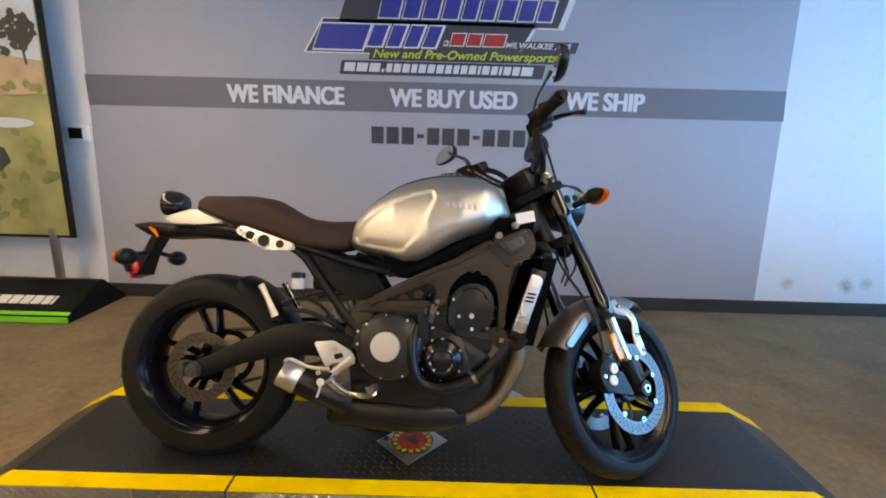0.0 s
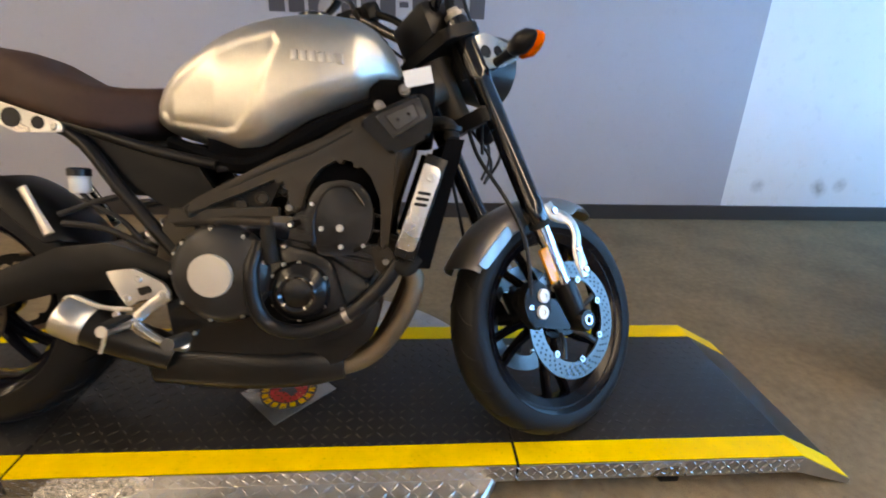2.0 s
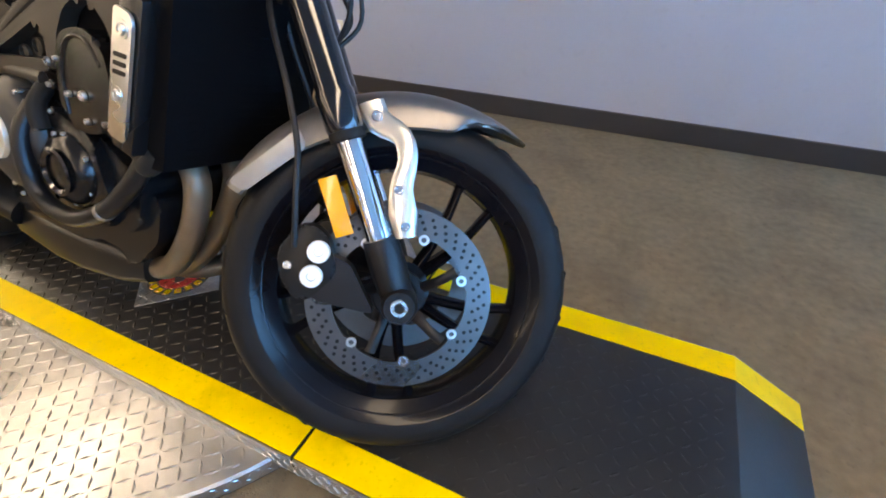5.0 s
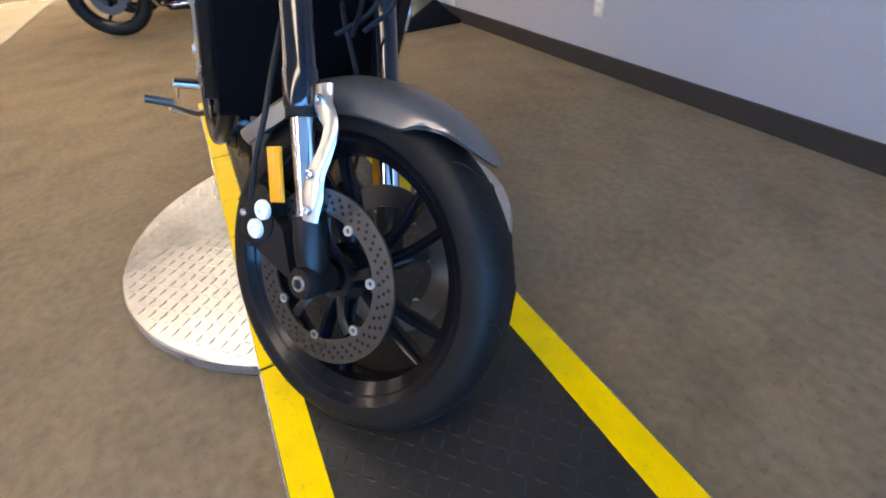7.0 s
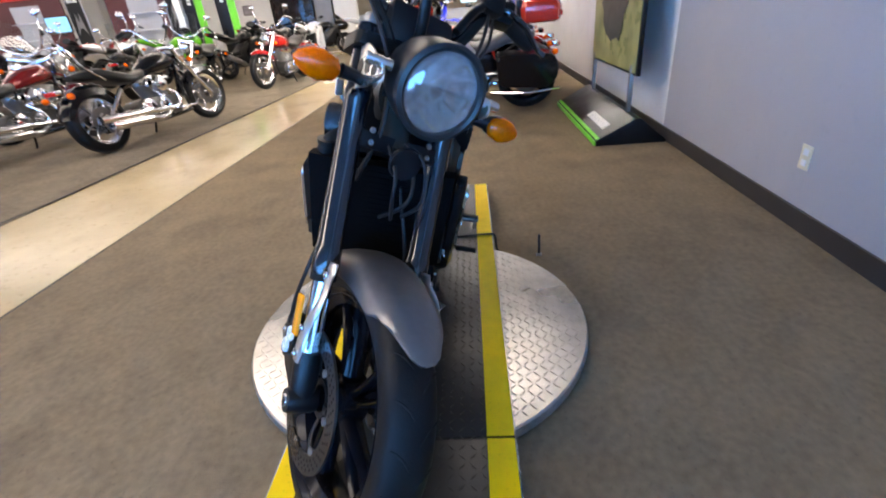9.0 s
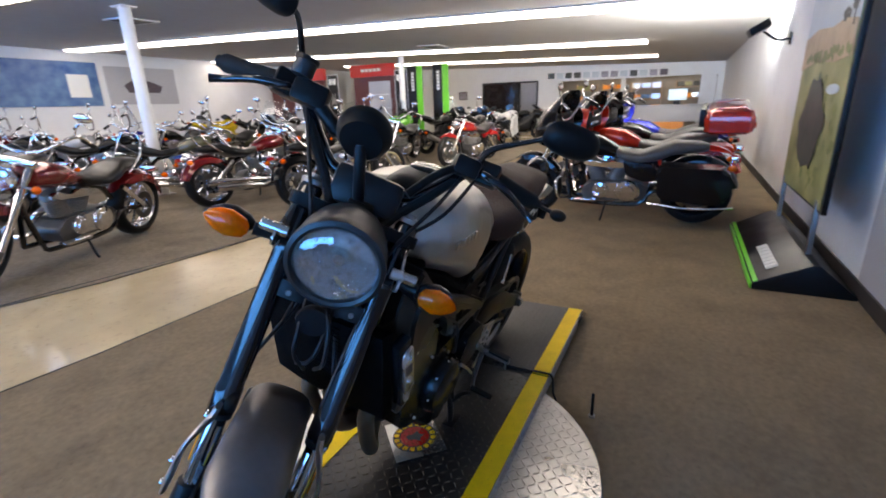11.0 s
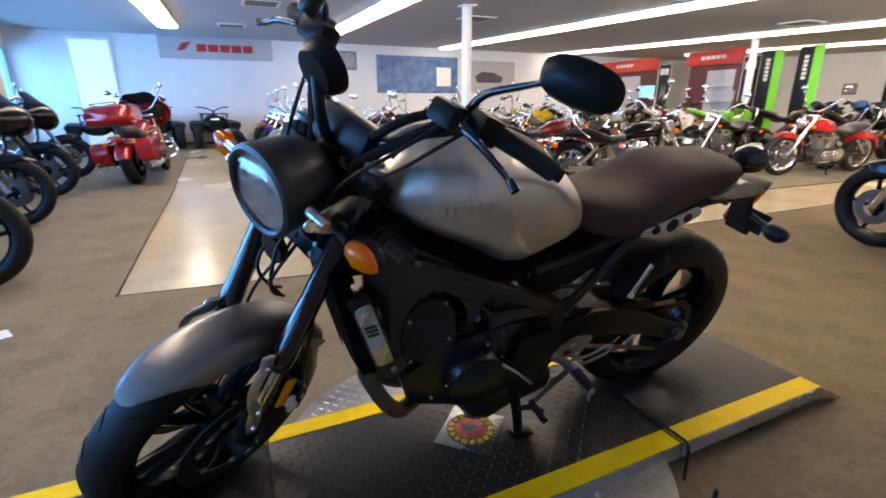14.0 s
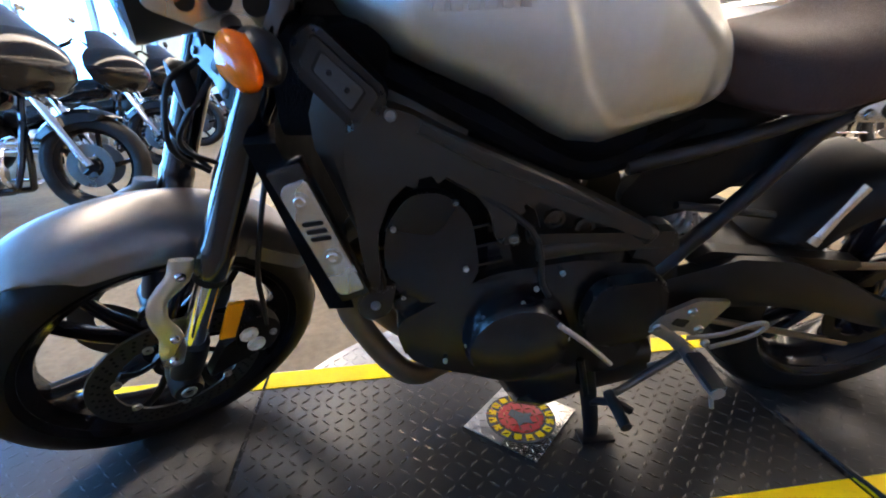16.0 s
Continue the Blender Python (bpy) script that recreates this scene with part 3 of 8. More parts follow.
part("poster", box((-0.006, 0.312, 1.37), (1.36, 0.004, 1.72)), M["poster"], st, "outdoor poster of grass, trees and pale sky", False)
part("poster_picture", prism([(-0.68, 1.60), (0.0, 1.63), (0.67, 1.61), (0.67, 2.225), (-0.68, 2.225)], 0.306, 0.309), M["poster_sky"], st, "pale sky of the poster", False)
part("poster_picture", prism([(-0.68, 1.40), (-0.2, 1.44), (0.3, 1.41), (0.67, 1.43), (0.67, 1.625), (0.4, 1.66), (0.1, 1.64), (-0.3, 1.67), (-0.68, 1.63)], 0.303, 0.3055), M["poster_field"], st, "dry tan field on the poster", False)
part("poster_picture", prism([(0.40 + 0.16 * math.cos(2 * math.pi * k / 20), 1.245 + 0.032 * math.sin(2 * math.pi * k / 20)) for k in range(20)], 0.303, 0.3055), M["poster_sky"], st, "pale patch of track on the poster", False)
rng = random.Random(4)


def print_blobs(n, cx, cz, rx, rz, r0, r1, y):
    """A clump of small printed leaves, each a hair in front of the last."""
    bm = bmesh.new()
    for k in range(n):
        a, f = rng.uniform(0, 2 * math.pi), math.sqrt(rng.random())
        x, z, r = cx + rx * f * math.cos(a), cz + rz * f * math.sin(a), rng.uniform(r0, r1)
        turn = rng.uniform(0, 2)
        bm.faces.new([bm.verts.new((x + r * rng.uniform(0.6, 1.2) * math.cos(turn + q), y - 0.00002 * k, z + r * rng.uniform(0.6, 1.2) * math.sin(turn + q))) for q in (2 * math.pi * m / 7 for m in range(7))])
    return bm


tagged(part("poster_picture", join(print_blobs(90, 0.55, 1.80, 0.10, 0.11, 0.012, 0.030, 0.3025), print_blobs(40, 0.40, 1.68, 0.08, 0.035, 0.010, 0.022, 0.3025),
                            prism([(0.57, 1.60), (0.585, 1.60), (0.575, 1.72), (0.56, 1.76), (0.558, 1.72)], 0.3005, 0.3025)), M["poster_dark"], st, "dark leafy tree on the poster", False), kind="stuff")
tagged(part("poster_picture", print_blobs(70, 0.05, 1.47, 0.60, 0.03, 0.014, 0.035, 0.3025), M["poster_grass"], st, "green bushes on the poster", False), kind="stuff")
tagged(part("poster_picture", print_blobs(80, 0.10, 0.95, 0.55, 0.38, 0.02, 0.05, 0.3085), M["poster_grass"], st, "darker tufts of grass on the poster", False), kind="stuff")
wheelish = [(-0.02 + 0.36 * math.cos(2 * math.pi * k / 26) * (1 + 0.15 * rng.uniform(-1, 1)), 1.0 + 0.30 * math.sin(2 * math.pi * k / 26) * (1 + 0.2 * rng.uniform(-1, 1))) for k in range(26)]
part("poster_picture", prism(wheelish, 0.301, 0.304), M["poster_dark"], st, "dark vehicle shape on the poster", False)

fl = empty("flood_lamp", Matrix.Translation((-6.55, 1.84, 2.02)), "small black flood lamp on a wall arm, turned upwards", "flood lamp")
part("housing", box((0, -0.36, 0.02), (0.36, 0.24, 0.10), 0.02, Matrix.Rotation(0.5, 4, "X")), M["satin"], fl, "black lamp housing")
part("arm", tube([(0, -0.002, -0.12), (0, -0.14, -0.13), (0, -0.30, -0.02)], 0.014, 10, 3), M["black"], fl)
part("wall_plate", box((0, -0.008, -0.12), (0.10, 0.014, 0.14), 0.003), M["black"], fl)

# ---- turntable and ramp deck ----


def lozenges(spots, length, width, height):
    """Raised treads: low ridges, crosswise in turn."""
    verts, faces = [], []
    for x, y, z, ang in spots:
        c, s = math.cos(ang), math.sin(ang)
        b = len(verts)
        for lx, ly, lz in ((-length, 0, 0), (0, -width, 0), (length, 0, 0), (0, width, 0), (-length * 0.45, 0, height), (length * 0.45, 0, height)):
            verts.append((x + c * lx - s * ly, y + s * lx + c * ly, z + lz))
        faces += [(b, b + 1, b + 5, b + 4), (b + 1, b + 2, b + 5), (b + 2, b + 3, b + 4, b + 5), (b + 3, b, b + 4)]
    me = bpy.data.meshes.new("treads")
    me.from_pydata(verts, [], faces)
    return me


def tread_part(me, material, parent, label):
    me.materials.append(material)
    ob = new("treads", me)
    ob.parent = parent
    return tagged(ob, label, kind="stuff")


DZ = 0.10
table = empty("turntable", Matrix.Translation((0, 0.055, 0)), "round bright diamond-plate motorcycle turntable on the carpet", "turntable")
part("disc", lathe([(0.0, 0.018), (0.608, 0.018), (0.613, 0.022), (0.613, 0.055), (0.608, 0.06), (0.0, 0.06)], segs=96, axis=(0, 0, 1)), M["plate"], table, "bare aluminium plate disc")
rim_treads = lozenges([(i * 0.02, j * 0.015, 0, math.pi / 4 if (i + j) % 2 else -math.pi / 4) for i in range(192) for j in (0, 1)], 0.0095, 0.0028, 0.0014)
for vert in rim_treads.vertices:
    q, rr = vert.co.x / 0.6115, 0.613 + vert.co.z
    vert.co = (rr * math.cos(q), rr * math.sin(q), 0.031 + vert.co.y)
tread_part(rim_treads, M["plate"], table, "raised treads round the rim")
part("skirt", lathe([(0.58, 0.0), (0.60, 0.0), (0.60, 0.0175), (0.58, 0.0175)], segs=64, axis=(0, 0, 1), closed=True), M["black"], table)


spots = []
for i in range(-24, 25):
    for j in range(-24, 25):
        x, y = i * 0.0265, j * 0.0265
        if math.hypot(x, y) < 0.595 and not -0.28 < y < 0.29:
            spots.append((x, y, 0.06, math.pi / 4 if (i + j) % 2 else -math.pi / 4))
tread_part(lozenges(spots, 0.0155, 0.0040, 0.0020), M["plate"], table, "raised tread pattern")
spots = []
rod = empty("steel_rod", Matrix.Translation((-0.45, 0.565, 0.06)), "short dark steel rod standing on the turntable", "rod")
part("shaft", lathe([(0.006, 0), (0.006, 0.10), (0.004, 0.104)], axis=(0, 0, 1), segs=12), M["black"], rod)
part("collar", lathe([(0.012, 0), (0.012, 0.008), (0.006, 0.010)], axis=(0, 0, 1), segs=12), M["alu_dull"], rod)

YN, YF, XE, XB, XS = -0.245, 0.360, 1.475, 1.32, 0.588
deck = empty("ramp_deck", Matrix.Translation((0, 0, 0)), "black ramp deck with yellow safety stripes under the motorcycle", "ramp")


def deck_piece(x0, x1, name="deck_panel"):
    """One panel of the deck between two x, with the end ramped down where it passes the bend."""
    top = [(x0, DZ), (x1, DZ)]
    if x0 < -XB:
        top = [(-XE, 0.018), (-XB, DZ), (x1, DZ)]
    if x1 > XB:
        top = [(x0, DZ), (XB, DZ), (XE, 0.018)]
    bot = [(p[0], max(p[1] - 0.050, 0.002)) for p in top][::-1]
    p = part(name, prism(top + bot, YN, YF, 0.0015, "xz"), M["deck"], deck, "black gritty steel deck panel")
    for ya, yb in ((YN + 0.001, YN + 0.068), (YF - 0.072, YF - 0.001)):
        band = top + [(q[0], q[1] + 0.0022) for q in top][::-1]
        part("safety_stripe", prism(band, ya, yb, 0, "xz"), M["yellow"], p, "yellow painted edge stripe", False)
    for ya in (YN - 0.003, YF + 0.0005):
        part("edge_plate", prism(top + bot, ya, ya + 0.0025, 0, "xz"), M["plate"], p, "diamond-plate side", False)
    return p


g = 0.004
deck_piece(-XE, -XS - g)
deck_piece(-XS + g, XS - g)
deck_piece(XS + g, XE)
for sx in (-1, 1):
    part("support", box((sx * 1.0, (YN + YF) / 2, 0.031), (0.05, YF - YN - 0.04, 0.06), 0.004), M["black"], deck)
    part("hinge_gap", box((sx * XS, (YN + YF) / 2, DZ - 0.012), (2 * g - 0.001, YF - YN, 0.022), 0), M["rubber"], deck, smooth=False)
part("support", box((0, (YN + YF) / 2, 0.0615), (0.9, YF - YN - 0.06, 0.001), 0), M["black"], deck, smooth=False)
for reach, height, tread_mat in (((0, 20), 0.0019, M["deck_tread"]), ((21, 46), 0.0009, M["deck"])):
    spots = []
    for i in range(-46, 47):
        if not reach[0] <= abs(i) <= reach[1]:
            continue
        for j in range(-8, 9):
            spots.append((i * 0.028, 0.055 + j * 0.028, DZ, 0.75 if (i + j) % 2 else -0.75))
    tread_part(lozenges(spots, 0.0130, 0.0038, height), tread_mat, deck, "raised black tread pattern")

for ya, turn in ((YN - 0.0032, 90), (YF + 0.0032, -90)):
    side = lozenges([(i * 0.0185, j * 0.0165, 0, math.pi / 4 if (i + j) % 2 else -math.pi / 4) for i in range(-71, 72) for j in (0, 1, 2)], 0.0105, 0.0032, 0.0022)
    side.transform(Matrix.Translation((0, ya, DZ - (0.043 if turn > 0 else 0.0085))) @ Matrix.Rotation(radians(turn), 4, "X"))
    tread_part(side, M["plate"], deck, "raised treads of the side plate")

# plate with a round emblem, lying on the deck
em = empty("emblem_plate", Matrix.Translation((-0.018, 0.03, DZ + 0.0025)) @ Matrix.Rotation(radians(45), 4, "Z"), "square diamond-plate sign with a round red and yellow emblem", "sign plate")
part("plate", box((0, 0, 0.0015), (0.196, 0.178, 0.003), 0.001), M["plate"], em)
spots = [(-0.09 + 0.0165 * i, -0.082 + 0.0165 * j, 0.003, math.pi / 4 if (i + j) % 2 else -math.pi / 4) for i in range(12) for j in range(11) if math.hypot(-0.09 + 0.0165 * i, -0.082 + 0.0165 * j) > 0.083]
tread_part(lozenges(spots, 0.009, 0.0028, 0.0014), M["plate"], em, "raised tread pattern")
part("emblem_ring", lathe([(0.078, 0.0032), (0.078, 0.0045), (0.0, 0.0045)], axis=(0, 0, 1), segs=48), M["dark_letter"], em, "black outer ring")
part("emblem_disc", lathe([(0.051, 0.0046), (0.051, 0.0056), (0.0, 0.0056)], axis=(0, 0, 1), segs=40), M["decal_red"], em, "dark red middle disc")
for k in range(16):
    q = 2 * math.pi * k / 16
    part("bar", prism([(0.056, -0.0075), (0.073, -0.0085), (0.073, 0.0085), (0.056, 0.0075)], 0.0047, 0.0056, 0, "xy"), M["yellow"], em, smooth=False).matrix_basis = Matrix.Rotation(q, 4, "Z")
part("emblem_figure", prism([(-0.01, -0.03), (0.012, -0.026), (0.016, -0.004), (0.03, 0.012), (0.012, 0.016), (0.004, 0.034), (-0.008, 0.018), (-0.026, 0.014), (-0.012, 0.0)], 0.0057, 0.0064, 0, "xy"), M["dark_letter"], em, "plain black figure shape")
spots = [(-0.0825 + 0.0165 * i, -0.0825 + 0.0165 * j, 0.0056, math.pi / 4 if (i + j) % 2 else -math.pi / 4) for i in range(11) for j in range(11) if math.hypot(-0.0825 + 0.0165 * i, -0.0825 + 0.0165 * j) < 0.076]
tread_part(lozenges(spots, 0.0085, 0.0026, 0.0013), M["decal_tread"], em, "shiny worn treads under the emblem")
strap = empty("floor_strap", Matrix.Translation((0, 0, 0)), "thin black cord hanging over the deck seam", "cord")
part("cord", tube([(-0.60, 0.10, DZ + 0.006), (-0.595, 0.22, DZ + 0.006), (-0.60, 0.33, DZ + 0.007), (-0.60, 0.372, DZ - 0.002), (-0.595, 0.380, 0.03), (-0.57, 0.40, 0.005)], 0.005, 6, 4), M["hose"], strap)

# ---- the motorcycle on the deck ----
LEAN, STEER, RAKE = 15.2, 33.0, 25.0
bike = empty("motorcycle", Matrix.Translation((-0.006, -0.068, DZ)) @ Matrix.Rotation(radians(-2.05), 4, "Z") @ Matrix.Rotation(radians(-LEAN), 4, "X") @ Matrix.Scale(0.98, 4),
             "naked roadster motorcycle, silver tank and brown seat, on its side stand", "motorcycle")
_s, _c = math.sin(radians(RAKE)), math.cos(radians(RAKE))
# frame of the steered parts: x ahead, y left, z up along the steering axis
STEERED = Matrix.Translation((0.823, 0, 0)) @ Matrix(((_c, 0, -_s, 0), (0, 1, 0, 0), (_s, 0, _c, 0), (0, 0, 0, 1))) @ Matrix.Rotation(radians(STEER), 4, "Z")
FWD = Vector((_c, 0, -_s))      # level ahead, seen from the steered frame
UPV = Vector((_s, 0, _c))


def turned(bm):
    bm.transform(STEERED)
    return bm


def bp(name, bm, material, label="", parent=None, smooth=True):
    return part(name, bm, material, parent or bike, label, smooth)


def sp(name, bm, material, label="", parent=None, smooth=True):
    return part(name, turned(bm), material, parent or bike, label, smooth)


def tyre_profile(R, rim, w):
    """Closed cross-section of a tyre: (radius, side)."""
    h = w / 2
    out = []
    for k in range(17):
        q = math.pi * k / 16
        out.append((rim + 0.012 + (R - rim - 0.012) * (math.sin(q) ** 0.60 if 0 < k < 16 else 0), -h * math.cos(q) * (1 - 0.12 * (1 - math.sin(q)))))
    return out + [(rim - 0.004, h * 0.72), (rim - 0.004, -h * 0.72)]


def rim_profile(R, w):
    h = w / 2
    return [(R + 0.012, -h), (R + 0.013, -h + 0.006), (R - 0.004, -h + 0.012), (R - 0.016, -h * 0.4), (R - 0.018, h * 0.4), (R - 0.004, h - 0.012), (R + 0.013, h - 0.006), (R + 0.012, h),
            (R + 0.0095, h - 0.001), (R - 0.003, h - 0.012), (R - 0.024, h * 0.5), (R - 0.030, 0), (R - 0.024, -h * 0.5), (R - 0.003, -h + 0.012), (R + 0.0095, -h + 0.001)]


def spokes(c, r0, r1, n, width, thick, y, twist=0.0, phase=0.0):
    bms = []
    for k in range(n):
        q = 2 * math.pi * k / n + phase
        a = Vector((math.cos(q - twist), 0, math.sin(q - twist)))
        b = Vector((math.cos(q + twist), 0, math.sin(q + twist)))
        bms.append(tube([Vector(c) + a * r0 + Vector((0, y, 0)), Vector(c) + (a + b).normalized() * (r0 + r1) / 2 + Vector((0, y * 0.7, 0)), Vector(c) + b * r1], [width * 1.2, width, width * 0.9], 8, 2, thick / width))
    return join(*bms)


def holed_disc(c, r0, r1, y, t, holes, hole_r=0.0035):
    """A brake disc with a rounded, waved inner edge."""
    bm = bmesh.new()
    n = 96
    loops = []
    for yy in (y - t / 2, y + t / 2):
        outer = [bm.verts.new((c[0] + r1 * math.cos(2 * math.pi * k / n), c[1] + yy, c[2] + r1 * math.sin(2 * math.pi * k / n))) for k in range(n)]
        inner = []
        for k in range(n):
            rr = r0 - 0.010 * max(0.0, math.cos(2 * math.pi * k / n * 7)) ** 6
            inner.append(bm.verts.new((c[0] + rr * math.cos(2 * math.pi * k / n), c[1] + yy, c[2] + rr * math.sin(2 * math.pi * k / n))))
        loops.append((outer, inner))
    (o0, i0), (o1, i1) = loops
    for k in range(n):
        j = (k + 1) % n
        for quad in ((o0[k], o0[j], i0[j], i0[k]), (o1[k], o1[j], i1[j], i1[k]), (o0[k], o0[j], o1[j], o1[k]), (i0[k], i0[j], i1[j], i1[k])):
            bm.faces.new(quad)
    return bm


def disc_marks(c, r0, r1, y, rows):
    """The drilled holes of a disc, as shallow dark cups."""
    bms = []
    for k in range(rows):
        for m_, rr in enumerate((0.25, 0.5, 0.75)):
            q = 2 * math.pi * (k + m_ * 0.33) / rows
            r = r0 + (r1 - r0) * rr
            bms.append(lathe([(0.0033, 0), (0.0033, 0.0006), (0, 0.0006)], (c[0] + r * math.cos(q), c[1] + y, c[2] + r * math.sin(q)), (0, 1 if y > 0 else -1, 0), 7))
    return join(*bms)


# front wheel, in the steered frame
FW = (0.022, 0, 0.304)
wheel = sp("front_wheel", join(lathe(rim_profile(0.231, 0.108), FW, (0, 1, 0), 64, True),
                               lathe([(0.0, -0.055), (0.030, -0.055), (0.034, -0.03), (0.052, -0.028), (0.052, 0.028), (0.034, 0.03), (0.030, 0.055), (0.0, 0.055)], FW, (0, 1, 0), 28)), M["rim"],
           "black cast front wheel with ten slim spokes")
for k in range(10):
    sp("spoke", spokes(FW, 0.045, 0.212, 1, 0.0095, 0.020, 0.0, 0.10, 0.31 + 2 * math.pi * (k // 2) / 5 + (0.34 if k % 2 else -0.0)), M["rim"], "", wheel)
sp("tyre", lathe(tyre_profile(0.300, 0.233, 0.120), FW, (0, 1, 0), 80, True), M["tyre"], "black road tyre with curved sipes", wheel)
# sipes of the tread
groove = []
for k in range(22):
    q = 2 * math.pi * k / 22
    for sd in (-1, 1):
        pts = []
        for m_ in range(6):
            f = m_ / 5
            yy = sd * (0.008 + 0.040 * f)
            rr = 0.245 + (0.300 - 0.245) * (math.sin(math.acos(max(-1, min(1, -yy / 0.060)))) ** 0.60) + 0.0002
            qq = q + (0.5 if sd > 0 else 0) * 2 * math.pi / 22 + 0.22 * f - 0.1 * f * f
            pts.append((FW[0] + rr * math.cos(qq), yy, FW[2] + rr * math.sin(qq)))
        groove.append(tube(pts, [0.0006, 0.0016, 0.0020, 0.0020, 0.0016, 0.0006], 5, 1))
tagged(sp("tread_groove_pattern", join(*groove), M["rubber"], "", wheel), kind="stuff")
for sd in (-1, 1):
    d = sp("brake_disc", holed_disc(FW, 0.108, 0.149, sd * 0.088, 0.005, 0), M["disc"], "drilled steel brake disc", wheel)
    sp("disc_carrier", join(*(tube([(FW[0] + r * math.cos(2 * math.pi * k / 5 + tw), sd * yy, FW[2] + r * math.sin(2 * math.pi * k / 5 + tw)) for r, yy, tw in ((0.035, 0.060, 0.0), (0.07, 0.082, 0.12), (0.102, 0.087, 0.16))], [0.010, 0.008, 0.009], 8, 3, 0.4) for k in range(5)),
                            lathe([(0.030, 0.056), (0.042, 0.056), (0.042, 0.066), (0.030, 0.066)], FW, (0, sd, 0), 24, True)), M["black"], "black disc carrier", wheel)
    tagged(sp("disc_hole_pattern", disc_marks(FW, 0.112, 0.147, sd * 0.0908, 40), M["black"], "", wheel), kind="stuff")
    for k in range(7):
        q = 2 * math.pi * k / 7
        sp("disc_bolt", lathe([(0.0045, 0.0035), (0.0085, 0.0035), (0.0085, 0), (0.0045, 0)], (FW[0] + 0.104 * math.cos(q), sd * 0.0905, FW[2] + 0.104 * math.sin(q)), (0, sd, 0), 14, True), M["alu"], "", wheel)
# fork
for sd in (-1, 1):
    v = sd * 0.107
    fork = sp("fork_leg", join(lathe([(0.0, 0.575), (0.027, 0.575), (0.0285, 0.58), (0.0285, 0.63), (0.026, 0.635), (0.0255, 0.93), (0.0275, 0.935), (0.0275, 0.955), (0.0255, 0.96), (0.0255, 1.075), (0.020, 1.085), (0, 1.085)], (FW[0], v, 0), (0, 0, 1), 28)),
              M["fork_black"], "glossy black upper fork tube")
    sp("stanchion", lathe([(0.0205, 0.40), (0.0205, 0.58)], (FW[0], v, 0), (0, 0, 1), 28), M["chrome"], "bright chrome stanchion", fork)
    sp("dust_seal", lathe([(0.0215, 0.560), (0.027, 0.562), (0.027, 0.5748), (0.0215, 0.5748)], (FW[0], v, 0), (0, 0, 1), 24, True), M["rubber"], "", fork)
    sp("fork_foot", join(lathe([(0.0, 0.29), (0.020, 0.29), (0.025, 0.31), (0.028, 0.345), (0.029, 0.375), (0.027, 0.410), (0.0, 0.412)], (FW[0], v, 0), (0, 0, 1), 24),
                         lathe([(0.0, -0.03), (0.026, -0.03), (0.028, -0.02), (0.028, 0.025), (0.024, 0.033), (0.012, 0.033), (0.011, 0.028), (0.0, 0.028)], (FW[0], v, FW[2]), (0, sd, 0), 24),
                         prism(rounded([(-0.03, 0.385), (-0.02, 0.30), (-0.095, 0.345), (-0.115, 0.375), (-0.095, 0.42), (-0.06, 0.415)], 0.01), v - 0.012, v + 0.012, 0.003)), M["black"], "black cast fork foot with caliper lugs", fork)
    sp("axle_nut", lathe([(0.008, 0.036), (0.013, 0.036), (0.014, 0.033), (0.014, 0.030), (0.008, 0.030)], (FW[0], v, FW[2]), (0, sd, 0), 16, True), M["alu"], "", fork)
    # fender stay in bright alloy
    pth = [(0.070, v - sd * 0.0, 0.605), (0.072, sd * 0.113, 0.575), (0.098, sd * 0.128, 0.545), (0.096, sd * 0.138, 0.51), (0.076, sd * 0.141, 0.475), (0.068, sd * 0.144, 0.44), (0.062, sd * 0.146, 0.405)]
    stay = sp("fender_stay", tube(pth, [0.018, 0.020, 0.015, 0.014, 0.017, 0.021, 0.015], 12, 3, 0.35), M["alu"], "bright cast alloy fender stay")
    for (u_, v_, w_), rr in (((0.072, 0.119, 0.582), 0.0085), ((0.072, 0.1475, 0.474), 0.0075), ((0.066, 0.151, 0.422), 0.0075)):
        sp("bolt", bolt((u_, sd * v_, w_), (0, sd, 0), rr, 0.006), M["chrome"], "", stay)
    # caliper
    cal = sp("brake_caliper", join(prism(rounded([(-0.117, 0.348), (-0.052, 0.378), (-0.047, 0.443), (-0.077, 0.468), (-0.127, 0.438), (-0.137, 0.383)], 0.015), sd * 0.094, sd * 0.122, 0.007),
                                   prism(rounded([(-0.107, 0.358), (-0.062, 0.383), (-0.057, 0.438), (-0.087, 0.453), (-0.122, 0.423)], 0.012), sd * 0.062, sd * 0.080, 0.005)), M["satin"], "black radial brake caliper")
    for (u_, w_) in ((-0.068, 0.418), (-0.090, 0.386)):
        sp("piston_cap", lathe([(0.0, 0.004), (0.006, 0.004), (0.007, 0.007), (0.0155, 0.007), (0.017, 0.005), (0.017, 0)], (u_, sd * 0.122, w_), (0, sd, 0), 24), M["label_white"], "pale round piston cap", cal)
    sp("bolt", bolt((-0.117, sd * 0.122, 0.413), (0, sd, 0), 0.007), M["alu"], "", cal)
    sp("side_reflector", box((-0.022, sd * 0.131, 0.475), (0.027, 0.008, 0.088), 0.002, Matrix.Rotation(0.02, 4, "Y")), M["reflector"], "upright amber side reflector", fork)
    sp("brake_hose", tube([(-0.10, sd * 0.12, 0.435), (-0.075, sd * 0.125, 0.50), (-0.05, sd * 0.12, 0.57), (-0.04, sd * 0.10, 0.66), (-0.035, sd * 0.06, 0.78), (0.0, sd * 0.03, 0.88)], 0.0048, 8, 4), M["hose"], "black brake hose")
# front fender: an arched shell round the tyre


